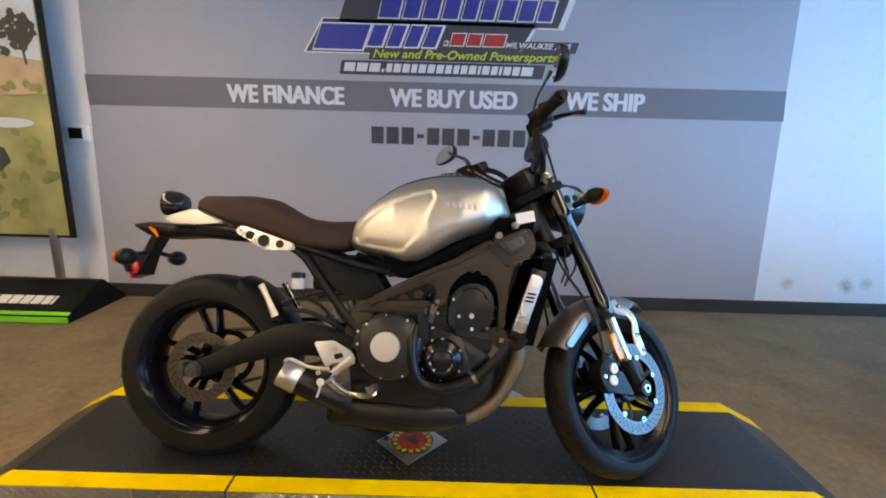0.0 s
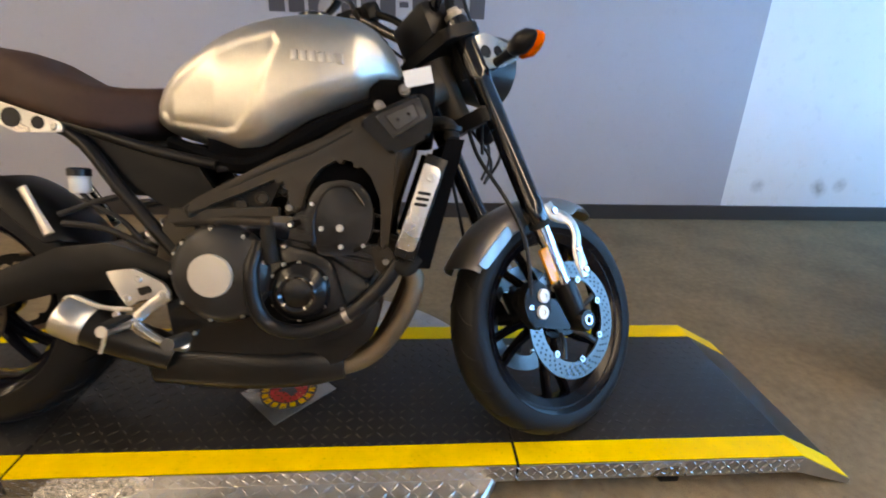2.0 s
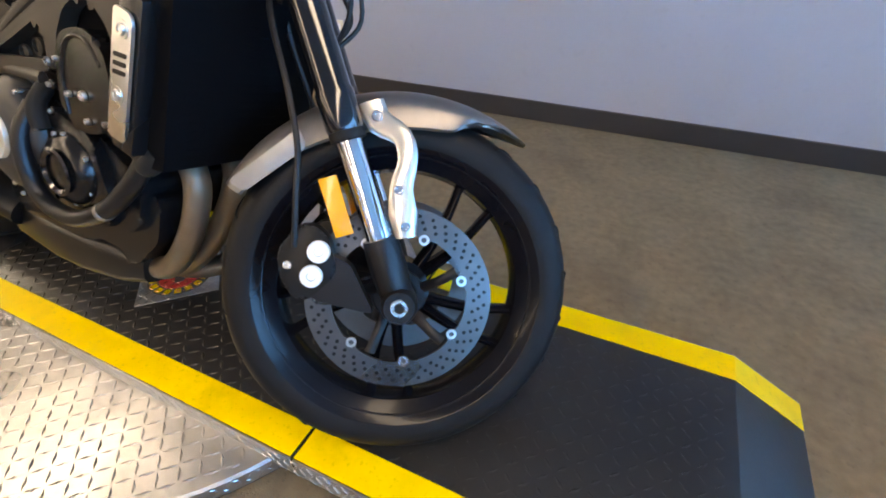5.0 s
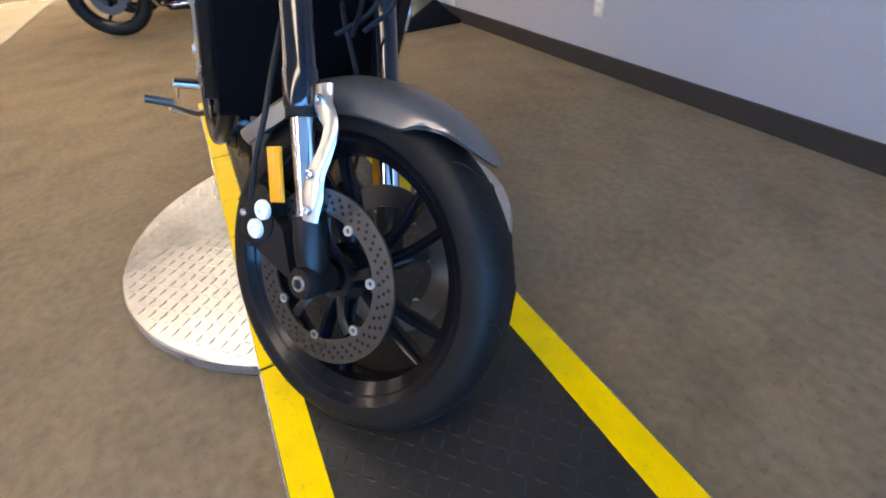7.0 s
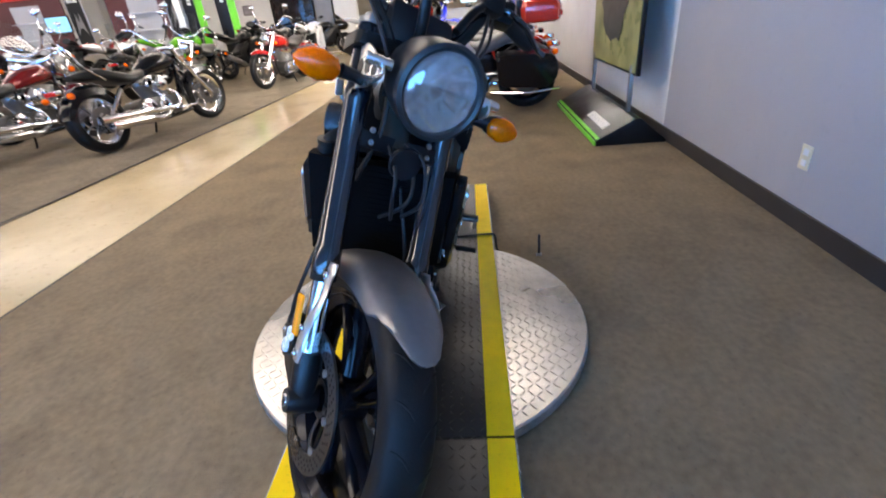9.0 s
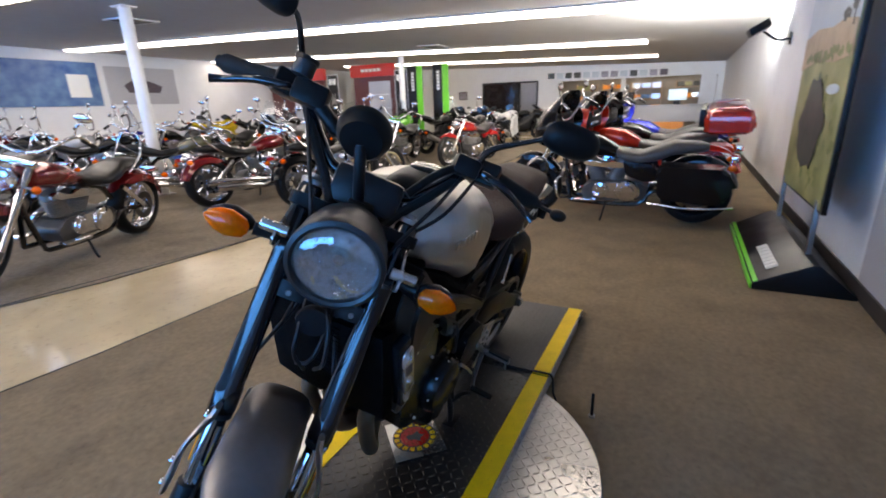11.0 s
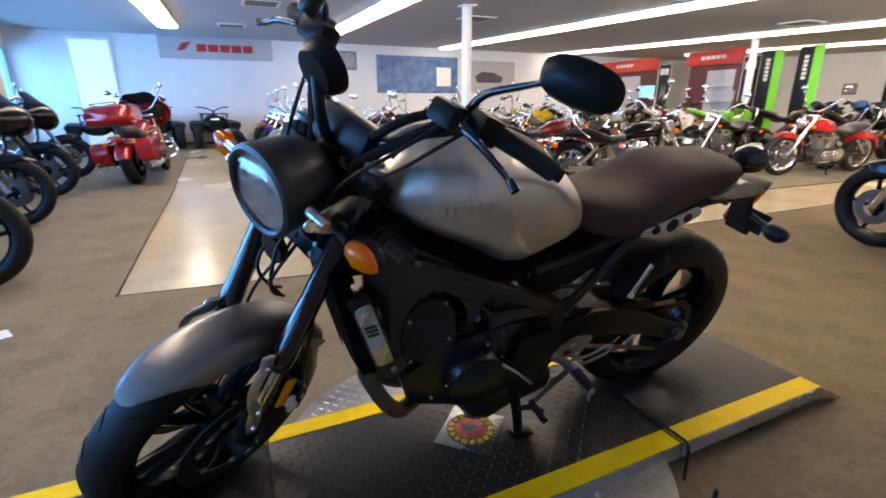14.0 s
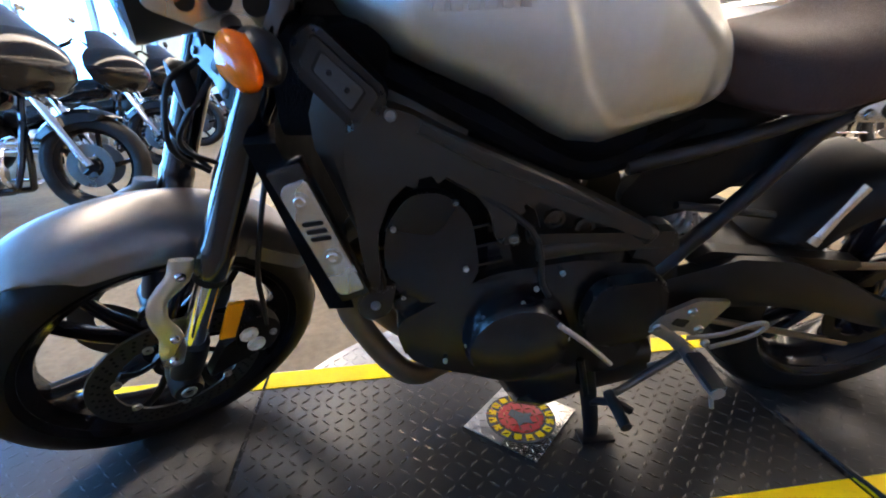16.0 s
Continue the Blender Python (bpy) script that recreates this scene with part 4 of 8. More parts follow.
def fender(c, R, a0, a1, half, drop, n=28, m=11, t=0.004, flare=0.0):
    rings = []
    for i in range(n + 1):
        f = i / n
        q = radians(a0 + (a1 - a0) * f)
        taper = math.sqrt(1 - 0.52 * max(0, (f - 0.70) / 0.30) ** 3) - 0.15 * max(0, (0.2 - f) / 0.2) ** 2
        hw = half * taper
        ring = []
        for side, off in ((1, 0.0), (-1, -t)):
            for j in range(m):
                g = (j / (m - 1) * 2 - 1) * side
                yy = hw * math.sin(g * math.pi / 2) * (1 + off / half)
                rr = R + off - drop * abs(g) ** 2.6 * (0.7 + 0.6 * math.sin(math.pi * f))
                qq = q - radians(a1 - a0) * 0.22 * abs(g) ** 2.2 * max(0, (f - 0.72) / 0.28) ** 1.3
                ring.append((c[0] + rr * math.sin(qq), c[1] + yy, c[2] + rr * math.cos(qq)))
        rings.append(ring)
    return loft(rings)


sp("front_fender", fender(FW, 0.332, -40, 58, 0.075, 0.048), M["fender_grey"], "dark graphite metallic front fender")
for sd in (-1, 1):
    sp("fender_panel", prism(rounded([(FW[0] + rr * math.sin(radians(a)), FW[2] + rr * math.cos(radians(a))) for a, rr in ((-38, 0.29), (-14, 0.275), (-13, 0.305), (-38, 0.318))], 0.008), sd * 0.0735, sd * 0.0775, 0.001), M["alu_dull"], "brushed alloy rear fender cheek")
# triple clamps, headlight, clocks, bars
sp("lower_clamp", prism(rounded([(-0.01, -0.118), (0.038, -0.118), (0.042, -0.06), (0.034, 0.0), (0.042, 0.06), (0.038, 0.118), (-0.01, 0.118), (-0.05, 0.0)], 0.02), 0.845, 0.880, 0.005, "xy"), M["black"], "black lower fork clamp")
sp("upper_clamp", prism(rounded([(-0.045, -0.135), (0.055, -0.14), (0.06, -0.06), (0.03, 0.0), (0.06, 0.06), (0.055, 0.14), (-0.045, 0.135), (-0.06, 0.0)], 0.02), 1.035, 1.062, 0.005, "xy"), M["satin"], "black upper fork clamp")
for sd in (-1, 1):
    for zz in (0.87, 0.895):
        sp("clamp_bolt", bolt((0.040, sd * 0.068, zz - 0.012), (1, 0, 0), 0.006), M["alu_dull"])
HL = Vector((0.166, 0, 0.965))
lamp = sp("headlight", lathe([(0.0, -0.135), (0.035, -0.134), (0.062, -0.125), (0.080, -0.10), (0.088, -0.06), (0.091, -0.015), (0.093, 0.0), (0.092, 0.010), (0.084, 0.014), (0.078, 0.010), (0.077, 0.002), (0.077, -0.02)], HL, FWD, 48, True), M["shell"], "round matt black headlight shell")
bowl = lathe([(0.0768, 0.0), (0.073, -0.010), (0.068, -0.015), (0.066, -0.024), (0.056, -0.034), (0.053, -0.042), (0.038, -0.050), (0.034, -0.057), (0.0, -0.060), (0.0, -0.064), (0.036, -0.061), (0.055, -0.046), (0.069, -0.028), (0.0772, -0.002)], HL, FWD, 26, True)
rng = random.Random(21)
for v in bowl.verts:
    v.co += FWD * rng.uniform(-0.0035, 0.0035)
sp("reflector_bowl", bowl, M["reflect_bowl"], "mirrored bowl in steps and facets", lamp, False)
sp("bulb_cap", lathe([(0.0, -0.015), (0.012, -0.016), (0.016, -0.022), (0.016, -0.055)], HL, FWD, 20), M["reflect_bowl"], "", lamp)
facets = []
for k in range(12):
    q = 2 * math.pi * k / 12
    e1, e2 = Vector((0, 1, 0)), UPV
    facets.append(tube([HL + FWD * (-0.006 - 0.028) + (e1 * math.cos(q) + e2 * math.sin(q)) * 0.034, HL + FWD * (-0.010) + (e1 * math.cos(q + 0.1) + e2 * math.sin(q + 0.1)) * 0.068], 0.003, 6, 1))
sp("reflector_facets", join(*facets), M["reflect_bowl"], "", lamp)
lens_ = sp("headlight_lens", lathe([(0.0765, 0.004), (0.07, 0.012), (0.05, 0.019), (0.025, 0.023), (0.0, 0.024), (0.0, 0.021), (0.025, 0.020), (0.05, 0.016), (0.07, 0.009), (0.0765, 0.001)], HL, FWD, 40), M["lens"], "clear glass lens", lamp)
lens_.visible_shadow = False
for sd in (-1, 1):
    plate = rounded([(0.02, 0.955), (0.03, 1.03), (0.075, 1.035), (0.165, 0.975), (0.160, 0.955), (0.10, 0.948)], 0.012)
    br = sp("headlight_bracket", prism(plate, sd * 0.118, sd * 0.123, 0.001), M["alu"], "bright alloy headlight bracket with round holes")
    for u_, w_, rr in ((0.055, 0.992, 0.015), (0.092, 0.985, 0.013), (0.124, 0.972, 0.010)):
        sp("bracket_hole", lathe([(rr, 0.0), (rr, 0.0012), (0, 0.0012)], (u_, sd * 0.123, w_), (0, sd, 0), 18), M["black"], "", br)
    sp("bolt", lathe([(0.0, 0.03), (0.010, 0.03), (0.011, 0.028), (0.011, -0.02)], (0.145, sd * 0.121, 0.985), (0, sd, 0), 16), M["alu"], "", br)
    IC = Vector((0.088, sd * 0.212, 0.961))
    ind = sp("turn_signal", tube([(0.07, sd * 0.105, 0.960), (0.080, sd * 0.14, 0.963), (0.086, sd * 0.170, 0.963)], [0.012, 0.011, 0.014], 12, 3), M["black"], "black front turn signal stalk")
    sp("signal_body", loft([[IC + Vector((0, sd * yy, 0)) + FWD * (rx * math.cos(q) - 0.012) + UPV * (rz * math.sin(q)) for q in (2 * math.pi * k / 18 for k in range(18))] for yy, rx, rz in ((-0.040, 0.008, 0.009), (-0.028, 0.018, 0.019), (0.0, 0.023, 0.026), (0.022, 0.018, 0.022), (0.040, 0.008, 0.010), (0.046, 0.002, 0.003))]), M["black"], "", ind)
    sp("amber_lens", loft([[IC + Vector((0, sd * yy, 0)) + FWD * (0.010 + rx * math.cos(q)) + UPV * (rz * math.sin(q)) for q in (2 * math.pi * k / 18 for k in range(18))] for yy, rx, rz in ((-0.036, 0.005, 0.008), (-0.028, 0.014, 0.020), (0.0, 0.022, 0.028), (0.022, 0.017, 0.024), (0.041, 0.008, 0.012), (0.048, 0.001, 0.002))]), M["amber"], "faceted amber lens", ind)
# switch gear, master cylinder and clamp lumps of the bars
sp("master_cylinder", join(box((0.012, -0.178, 1.252), (0.055, 0.075, 0.050), 0.012), lathe([(0.016, 0), (0.016, 0.06), (0.010, 0.068)], (0.02, -0.15, 1.235), (0.2, 0.8, -0.5), 16)), M["satin"], "black front brake master cylinder")
sp("clutch_perch", join(box((0.004, 0.180, 1.250), (0.048, 0.060, 0.046), 0.012), tube([(0.01, 0.16, 1.24), (0.03, 0.12, 1.20), (0.04, 0.08, 1.14)], 0.010, 10, 3)), M["satin"], "black clutch lever perch")
sp("bar_clamp_cover", box((0.006, 0.0, 1.112), (0.075, 0.150, 0.085), 0.018), M["black"], "black handlebar clamp")
sp("ignition_lock", lathe([(0.0, -0.05), (0.026, -0.05), (0.028, 0.0), (0.022, 0.006), (0.0, 0.006)], (0.045, 0.0, 1.085), (0.2, 0, 1), 20), M["satin"], "black ignition lock barrel")
for sd in (-1, 1):
    sp("fork_cap", lathe([(0.024, 0.0), (0.024, 0.010), (0.014, 0.014), (0.013, 0.022), (0.0, 0.022)], (FW[0], sd * 0.107, 1.084), (0, 0, 1), 18), M["alu_dull"], "grey fork cap with adjuster")
    sp("cable_loom", tube([(-0.02, sd * 0.19, 1.24), (0.02, sd * 0.13, 1.16), (0.035, sd * 0.06, 1.06), (0.03, sd * 0.05, 0.96)], [0.010, 0.011, 0.010, 0.009], 8, 4), M["rubber"], "bundle of black cables")
# clocks
SP = Vector((0.092, -0.045, 1.215))
FACEV = (Vector((-0.75, 0, 0.66))).normalized()
clock = sp("speedometer", lathe([(0.0, -0.035), (0.042, -0.032), (0.053, -0.015), (0.056, 0.0), (0.055, 0.006), (0.0525, 0.008), (0.052, 0.003), (0.0, 0.003)], SP, FACEV, 36), M["satin"], "round black speedometer")
sp("dial_glass", lathe([(0.0515, 0.004), (0.0515, 0.006), (0.0, 0.006)], SP, FACEV, 36), M["smoke"], "", clock)
sp("clock_stay", tube([(0.02, 0, 1.06), (0.075, -0.02, 1.12), (0.105, -0.043, 1.190)], 0.012, 10, 3), M["black"], "", clock)
# handlebar
bar_pts = [(-0.095, -0.392, 1.255), (-0.055, -0.28, 1.262), (-0.025, -0.21, 1.262), (0.0, -0.13, 1.175), (0.004, -0.08, 1.135), (0.004, 0, 1.13), (0.004, 0.08, 1.135), (0.0, 0.13, 1.175), (-0.025, 0.21, 1.262), (-0.055, 0.28, 1.262), (-0.095, 0.392, 1.255)]
bar = sp("handlebar", tube(bar_pts, 0.014, 14, 5), M["gloss"], "black tapered handlebar")
for sd in (-1, 1):
    sp("riser", join(box((0.004, sd * 0.045, 1.098), (0.038, 0.03, 0.075), 0.006), lathe([(0.021, -0.016), (0.021, 0.016)], (0.004, sd * 0.045, 1.132), (0, 1, 0), 18)), M["satin"], "", bar)
    g0, g1 = Vector((-0.048, sd * 0.262, 1.262)), Vector((-0.093, sd * 0.388, 1.256))
    grip = sp("grip", tube([g0, g0.lerp(g1, 0.03), g0.lerp(g1, 0.5), g0.lerp(g1, 0.97), g1], [0.019, 0.0205, 0.0190, 0.0205, 0.016], 16, 2), M["rubber"], "ribbed black rubber grip", bar)
    sp("bar_end", tube([g1, g1 + (g1 - g0).normalized() * 0.016], 0.0135, 14, 1), M["rubber"], "", bar)
    sp("switch_box", join(box((-0.034, sd * 0.238, 1.260), (0.056, 0.060, 0.054), 0.008, Matrix.Rotation(-sd * 0.34, 4, "Z")), box((-0.058, sd * 0.232, 1.262), (0.018, 0.022, 0.02), 0.003)), M["satin"], "black switch housing", bar)
    lev = sp("lever", tube([(-0.005, sd * 0.205, 1.252), (0.018, sd * 0.235, 1.247), (0.018, sd * 0.29, 1.232), (0.000, sd * 0.345, 1.212), (0.003, sd * 0.372, 1.200)], [0.010, 0.008, 0.0065, 0.006, 0.008], 10, 4, 1.2), M["gloss"], "black brake or clutch lever", bar)
    sp("lever_clamp", box((-0.008, sd * 0.195, 1.258), (0.05, 0.035, 0.036), 0.007), M["satin"], "", bar)
    mv, mw, mu = (-0.305, 1.398, 0.065) if sd < 0 else (0.378, 1.398, 0.022)
    mir = sp("mirror", tube([(-0.020, sd * 0.205, 1.275), (-0.010, sd * 0.225, 1.315), (mu - 0.02, mv * 0.80, mw - 0.03), (mu - 0.005, mv * 0.90, mw - 0.005)], [0.010, 0.008, 0.006, 0.007], 10, 4), M["gloss"], "black mirror stem")
    back = (Vector((-0.85, -0.12, 0.45)) if sd > 0 else Vector((-0.74, 0.50, 0.42))).normalized()
    ax = Vector((0, 1, 0.05 * sd)).normalized()
    ax = (ax - back * ax.dot(back)).normalized()
    ay = back.cross(ax)
    MC = Vector((mu, mv, mw))

    def ring(rx, ry, off):
        return [MC + ax * (rx * math.copysign(abs(math.cos(q)) ** 0.8, math.cos(q))) + ay * (ry * math.copysign(abs(math.sin(q)) ** 0.8, math.sin(q))) + back * off for q in (2 * math.pi * k / 28 for k in range(28))]
    sp("mirror_shell", loft([ring(0.01, 0.008, -0.032), ring(0.045, 0.022, -0.028), ring(0.064, 0.034, -0.015), ring(0.070, 0.039, 0.0), ring(0.068, 0.037, 0.004)]), M["satin"], "", mir)
    sp("mirror_glass", loft([ring(0.064, 0.034, 0.0045), ring(0.064, 0.034, 0.006)]), M["mirror_glass"], "", mir)
res = sp("brake_reservoir", lathe([(0.020, 0.0), (0.022, 0.004), (0.022, 0.028), (0.024, 0.029), (0.024, 0.036), (0.0, 0.038)], (0.035, -0.205, 1.275), (0, 0, 1), 22), M["shell"], "small dark brake fluid reservoir")
sp("reservoir_cap", lathe([(0.0245, 0.030), (0.0245, 0.038), (0.0, 0.040)], (0.035, -0.205, 1.275), (0, 0, 1), 22), M["black"], "", res)
for k, pts in enumerate((
        [(-0.01, -0.19, 1.25), (0.035, -0.145, 1.16), (0.075, -0.08, 1.02), (0.05, -0.05, 0.90), (-0.02, -0.06, 0.78)],
        [(-0.01, 0.19, 1.25), (0.045, 0.15, 1.15), (0.09, 0.09, 1.02), (0.03, 0.07, 0.88), (-0.05, 0.09, 0.80)],
        [(-0.03, 0.22, 1.245), (0.03, 0.17, 1.13), (0.02, 0.10, 1.04), (-0.05, 0.08, 0.98)],
        [(0.05, 0.03, 0.86), (0.075, 0.03, 0.78), (0.06, 0.02, 0.74), (0.0, 0.0, 0.71)],
        [(0.05, -0.03, 0.86), (0.085, -0.02, 0.80), (0.07, -0.01, 0.75), (0.02, 0.02, 0.71)],
        [(0.06, 0.0, 0.87), (0.10, 0.03, 0.84), (0.09, 0.05, 0.76), (0.03, 0.04, 0.72)])):
    sp("cable", tube(pts, 0.0042, 8, 5), M["hose"], "black control cable")
sp("horn", lathe([(0.0, -0.015), (0.03, -0.014), (0.036, 0.0), (0.034, 0.008), (0.0, 0.010)], (0.075, 0.0, 0.83), FWD, 22), M["black"], "round black horn")

# rear wheel
RW = (-0.746, 0, 0.316)
rwheel = bp("rear_wheel", join(lathe(rim_profile(0.224, 0.158), RW, (0, 1, 0), 64, True),
                               lathe([(0.0, -0.075), (0.035, -0.075), (0.045, -0.045), (0.058, -0.03), (0.058, 0.03), (0.05, 0.06), (0.0, 0.08)], RW, (0, 1, 0), 28)), M["rim"], "black cast rear wheel with ten slim spokes")
for k in range(10):
    bp("spoke", spokes(RW, 0.05, 0.205, 1, 0.0105, 0.022, 0.0, 0.10, 0.2 + 2 * math.pi * (k // 2) / 5 + (0.34 if k % 2 else -0.0)), M["rim"], "", rwheel)
bp("tyre", lathe(tyre_profile(0.323, 0.226, 0.182), RW, (0, 1, 0), 80, True), M["tyre"], "wide black rear tyre", rwheel)
groove = []
for k in range(20):
    q = 2 * math.pi * k / 20
    for sd in (-1, 1):
        pts = []
        for m_ in range(6):
            f = m_ / 5
            yy = sd * (0.012 + 0.060 * f)
            rr = 0.238 + (0.323 - 0.238) * (math.sin(math.acos(max(-1, min(1, -yy / 0.091)))) ** 0.60) + 0.0002
            qq = q + (0.5 if sd > 0 else 0) * 2 * math.pi / 20 - 0.26 * f + 0.1 * f * f
            pts.append((RW[0] + rr * math.cos(qq), yy, RW[2] + rr * math.sin(qq)))
        groove.append(tube(pts, [0.0006, 0.0018, 0.0022, 0.0022, 0.0018, 0.0006], 5, 1))
tagged(bp("tread_groove_pattern", join(*groove), M["rubber"], "", rwheel), kind="stuff")
bp("brake_disc", holed_disc(RW, 0.082, 0.120, -0.088, 0.005, 0), M["rear_disc"], "drilled steel rear brake disc", rwheel)
tagged(bp("disc_hole_pattern", disc_marks(RW, 0.085, 0.12, -0.0908, 26), M["black"], "", rwheel), kind="stuff")
bp("rear_caliper", prism(rounded([(-0.70, 0.40), (-0.63, 0.385), (-0.615, 0.34), (-0.65, 0.315), (-0.70, 0.345)], 0.012), -0.115, -0.07, 0.006), M["satin"], "black rear brake caliper")
bp("sprocket", holed_disc(RW, 0.085, 0.108, 0.095, 0.006, 0), M["satin"], "chain sprocket", rwheel)
bp("drive_chain", join(tube([(-0.733, 0.095, 0.424), (-0.45, 0.095, 0.438), (-0.20, 0.095, 0.435)], 0.008, 8, 3, 0.9), tube([(-0.733, 0.095, 0.208), (-0.45, 0.095, 0.29), (-0.20, 0.095, 0.36)], 0.008, 8, 3, 0.9)), M["steel"], "oily drive chain")
bp("chain_guard", prism(rounded([(-0.62, 0.455), (-0.30, 0.50), (-0.26, 0.48), (-0.30, 0.465), (-0.62, 0.435)], 0.01), 0.085, 0.115, 0.004), M["satin"], "black chain guard")
# swingarm
for sd in (-1, 1):
    sw = bp("swingarm", loft([[(x, sd * (0.118 - 0.0) + wy * cy, z + hz * cz) for cy, cz in ((-1, -0.6), (-0.6, -1), (0.6, -1), (1, -0.6), (1, 0.6), (0.6, 1), (-0.6, 1), (-1, 0.6))] for x, z, hz, wy in
                               ((-0.790, 0.312, 0.020, 0.014), (-0.748, 0.316, 0.030, 0.018), (-0.69, 0.335, 0.034, 0.019), (-0.58, 0.385, 0.042, 0.021), (-0.46, 0.425, 0.052, 0.022), (-0.35, 0.435, 0.055, 0.022), (-0.24, 0.415, 0.045, 0.022), (-0.19, 0.405, 0.035, 0.022))]), M["satin"], "matt black aluminium swingarm")
    bp("axle_nut", lathe([(0.0, 0.028), (0.010, 0.028), (0.012, 0.024), (0.021, 0.024), (0.021, 0.010), (0.026, 0.010), (0.026, 0.0)], (RW[0], sd * 0.134, RW[2]), (0, sd, 0), 6 if sd > 0 else 20), M["engine_grey"], "", sw)
    bp("chain_adjuster", box((-0.792, sd * 0.118, 0.314), (0.018, 0.040, 0.052), 0.004), M["engine_grey"], "", sw)
bp("swingarm_bridge", box((-0.40, 0, 0.44), (0.14, 0.22, 0.06), 0.02), M["satin"], "matt black swingarm bridge")
bp("rear_hugger", fender(RW, 0.342, 20, 66, 0.10, 0.05), M["satin"], "short black mudguard hugging the rear tyre")
for sd in (-1, 1):
    lk = bp("hugger_stay", tube([(-0.545, sd * 0.105, 0.61), (-0.515, sd * 0.112, 0.56), (-0.485, sd * 0.118, 0.505)], [0.012, 0.010, 0.014], 10, 3, 0.4), M["alu"], "bright alloy stay plate")
# rear shock
shock = bp("rear_shock", lathe([(0.012, 0.0), (0.012, 0.20)], (-0.35, 0.0, 0.46), Vector((0.55, 0, 0.35)), 14), M["alu_dull"], "gas rear shock absorber")
coil = [Vector((-0.34, 0, 0.47)) + Vector((0.55, 0, 0.35)).normalized() * (0.16 * k / 70) + 0.028 * (Vector((0, 1, 0)) * math.cos(k * 0.63) + Vector((-0.54, 0, 0.84)) * math.sin(k * 0.63)) for k in range(71)]
bp("coil_spring", tube(coil, 0.0055, 7, 1), M["p_silver"], "", shock)
# main frame beams
for sd in (-1, 1):
    beam = bp("frame_beam", prism(rounded([(-0.165, 0.575), (-0.131, 0.596), (-0.054, 0.638), (0.050, 0.690), (0.110, 0.716), (0.153, 0.736), (0.219, 0.772), (0.262, 0.786), (0.300, 0.760), (0.308, 0.712), (0.304, 0.660),
                                            (0.299, 0.577), (0.290, 0.492), (0.262, 0.484), (0.274, 0.545), (0.272, 0.600), (0.252, 0.652), (0.222, 0.682), (0.184, 0.690), (0.142, 0.668), (0.112, 0.629), (0.096, 0.572),
                                            (0.060, 0.562), (0.072, 0.630), (0.050, 0.645), (-0.037, 0.607), (-0.101, 0.582), (-0.150, 0.550)], 0.010, 3), sd * 0.134, sd * 0.162, 0.011, segs=3), M["frame"], "dark bronze-black cast frame beam")
    # broad flank of the casting that turns inward towards the radiator
    bp("frame_flank", loft([[(x, sd * y, z) for x, y, z in ((a, 0.150, z0), (a + 0.6 * w, 0.150, z0), (a + w, 0.132, z0), (a + w, 0.112, z0), (a, 0.112, z0))]
                            for z0, a, w in ((0.800, 0.250, 0.085), (0.765, 0.270, 0.078), (0.720, 0.285, 0.062), (0.660, 0.287, 0.040), (0.590, 0.285, 0.020), (0.520, 0.275, 0.016))]), M["frame"], "", beam)
    bp("frame_head", tube([(0.15, sd * 0.125, 0.722), (0.235, sd * 0.118, 0.765), (0.33, sd * 0.065, 0.840), (0.40, sd * 0.03, 0.885)], [0.026, 0.040, 0.050, 0.048], 14, 4, 0.45), M["frame"], "", beam)
    bp("frame_rib", tube([(-0.10, sd * 0.158, 0.602), (0.02, sd * 0.161, 0.664), (0.12, sd * 0.161, 0.709), (0.21, sd * 0.161, 0.755)], [0.006, 0.010, 0.012, 0.008], 8, 4, 0.6), M["frame"], "", beam)
    # near-black sheet across the arch opening, standing in for the shade inside
    bp("arch_lining", prism(rounded([(0.100, 0.50), (0.108, 0.62), (0.140, 0.672), (0.184, 0.696), (0.226, 0.686), (0.258, 0.652), (0.278, 0.60), (0.272, 0.50)], 0.012, 3), sd * 0.118, sd * 0.131, 0.002), M["core_shade"], "", beam)
    bp("frame_rail", prism(rounded([(-0.195, 0.572), (-0.10, 0.574), (0.045, 0.580), (0.045, 0.560), (-0.10, 0.550), (-0.20, 0.540)], 0.006), sd * 0.130, sd * 0.152, 0.004), M["frame"], "", beam)
    bp("frame_foot", prism(rounded([(0.250, 0.500), (0.292, 0.500), (0.318, 0.452), (0.300, 0.425), (0.262, 0.440)], 0.010), sd * 0.136, sd * 0.158, 0.005), M["frame"], "", beam)
    web = bp("frame_web", prism(rounded([(-0.170, 0.552), (-0.125, 0.590), (0.0, 0.642), (0.055, 0.650), (0.030, 0.600), (0.015, 0.555)], 0.008), sd * 0.128, sd * 0.136, 0.002), M["satin"], "", beam)
    for x_, z_ in ((-0.045, 0.582), (0.005, 0.598)):
        bp("web_boss", lathe([(0.016, 0), (0.016, 0.007), (0.010, 0.009), (0.009, 0.004), (0, 0.004)], (x_, sd * 0.136, z_), (0, sd, 0), 16), M["frame"], "", beam)
    bp("frame_rail", tube([(-0.19, sd * 0.138, 0.545), (-0.05, sd * 0.150, 0.548), (0.03, sd * 0.155, 0.545)], [0.014, 0.011, 0.014], 10, 3, 0.6), M["frame"], "", beam)
    bp("pivot_plate", prism(rounded([(-0.235, 0.35), (-0.15, 0.34), (-0.145, 0.50), (-0.16, 0.58), (-0.215, 0.56), (-0.245, 0.44)], 0.02), sd * 0.105, sd * 0.130, 0.005), M["frame"], "", beam)
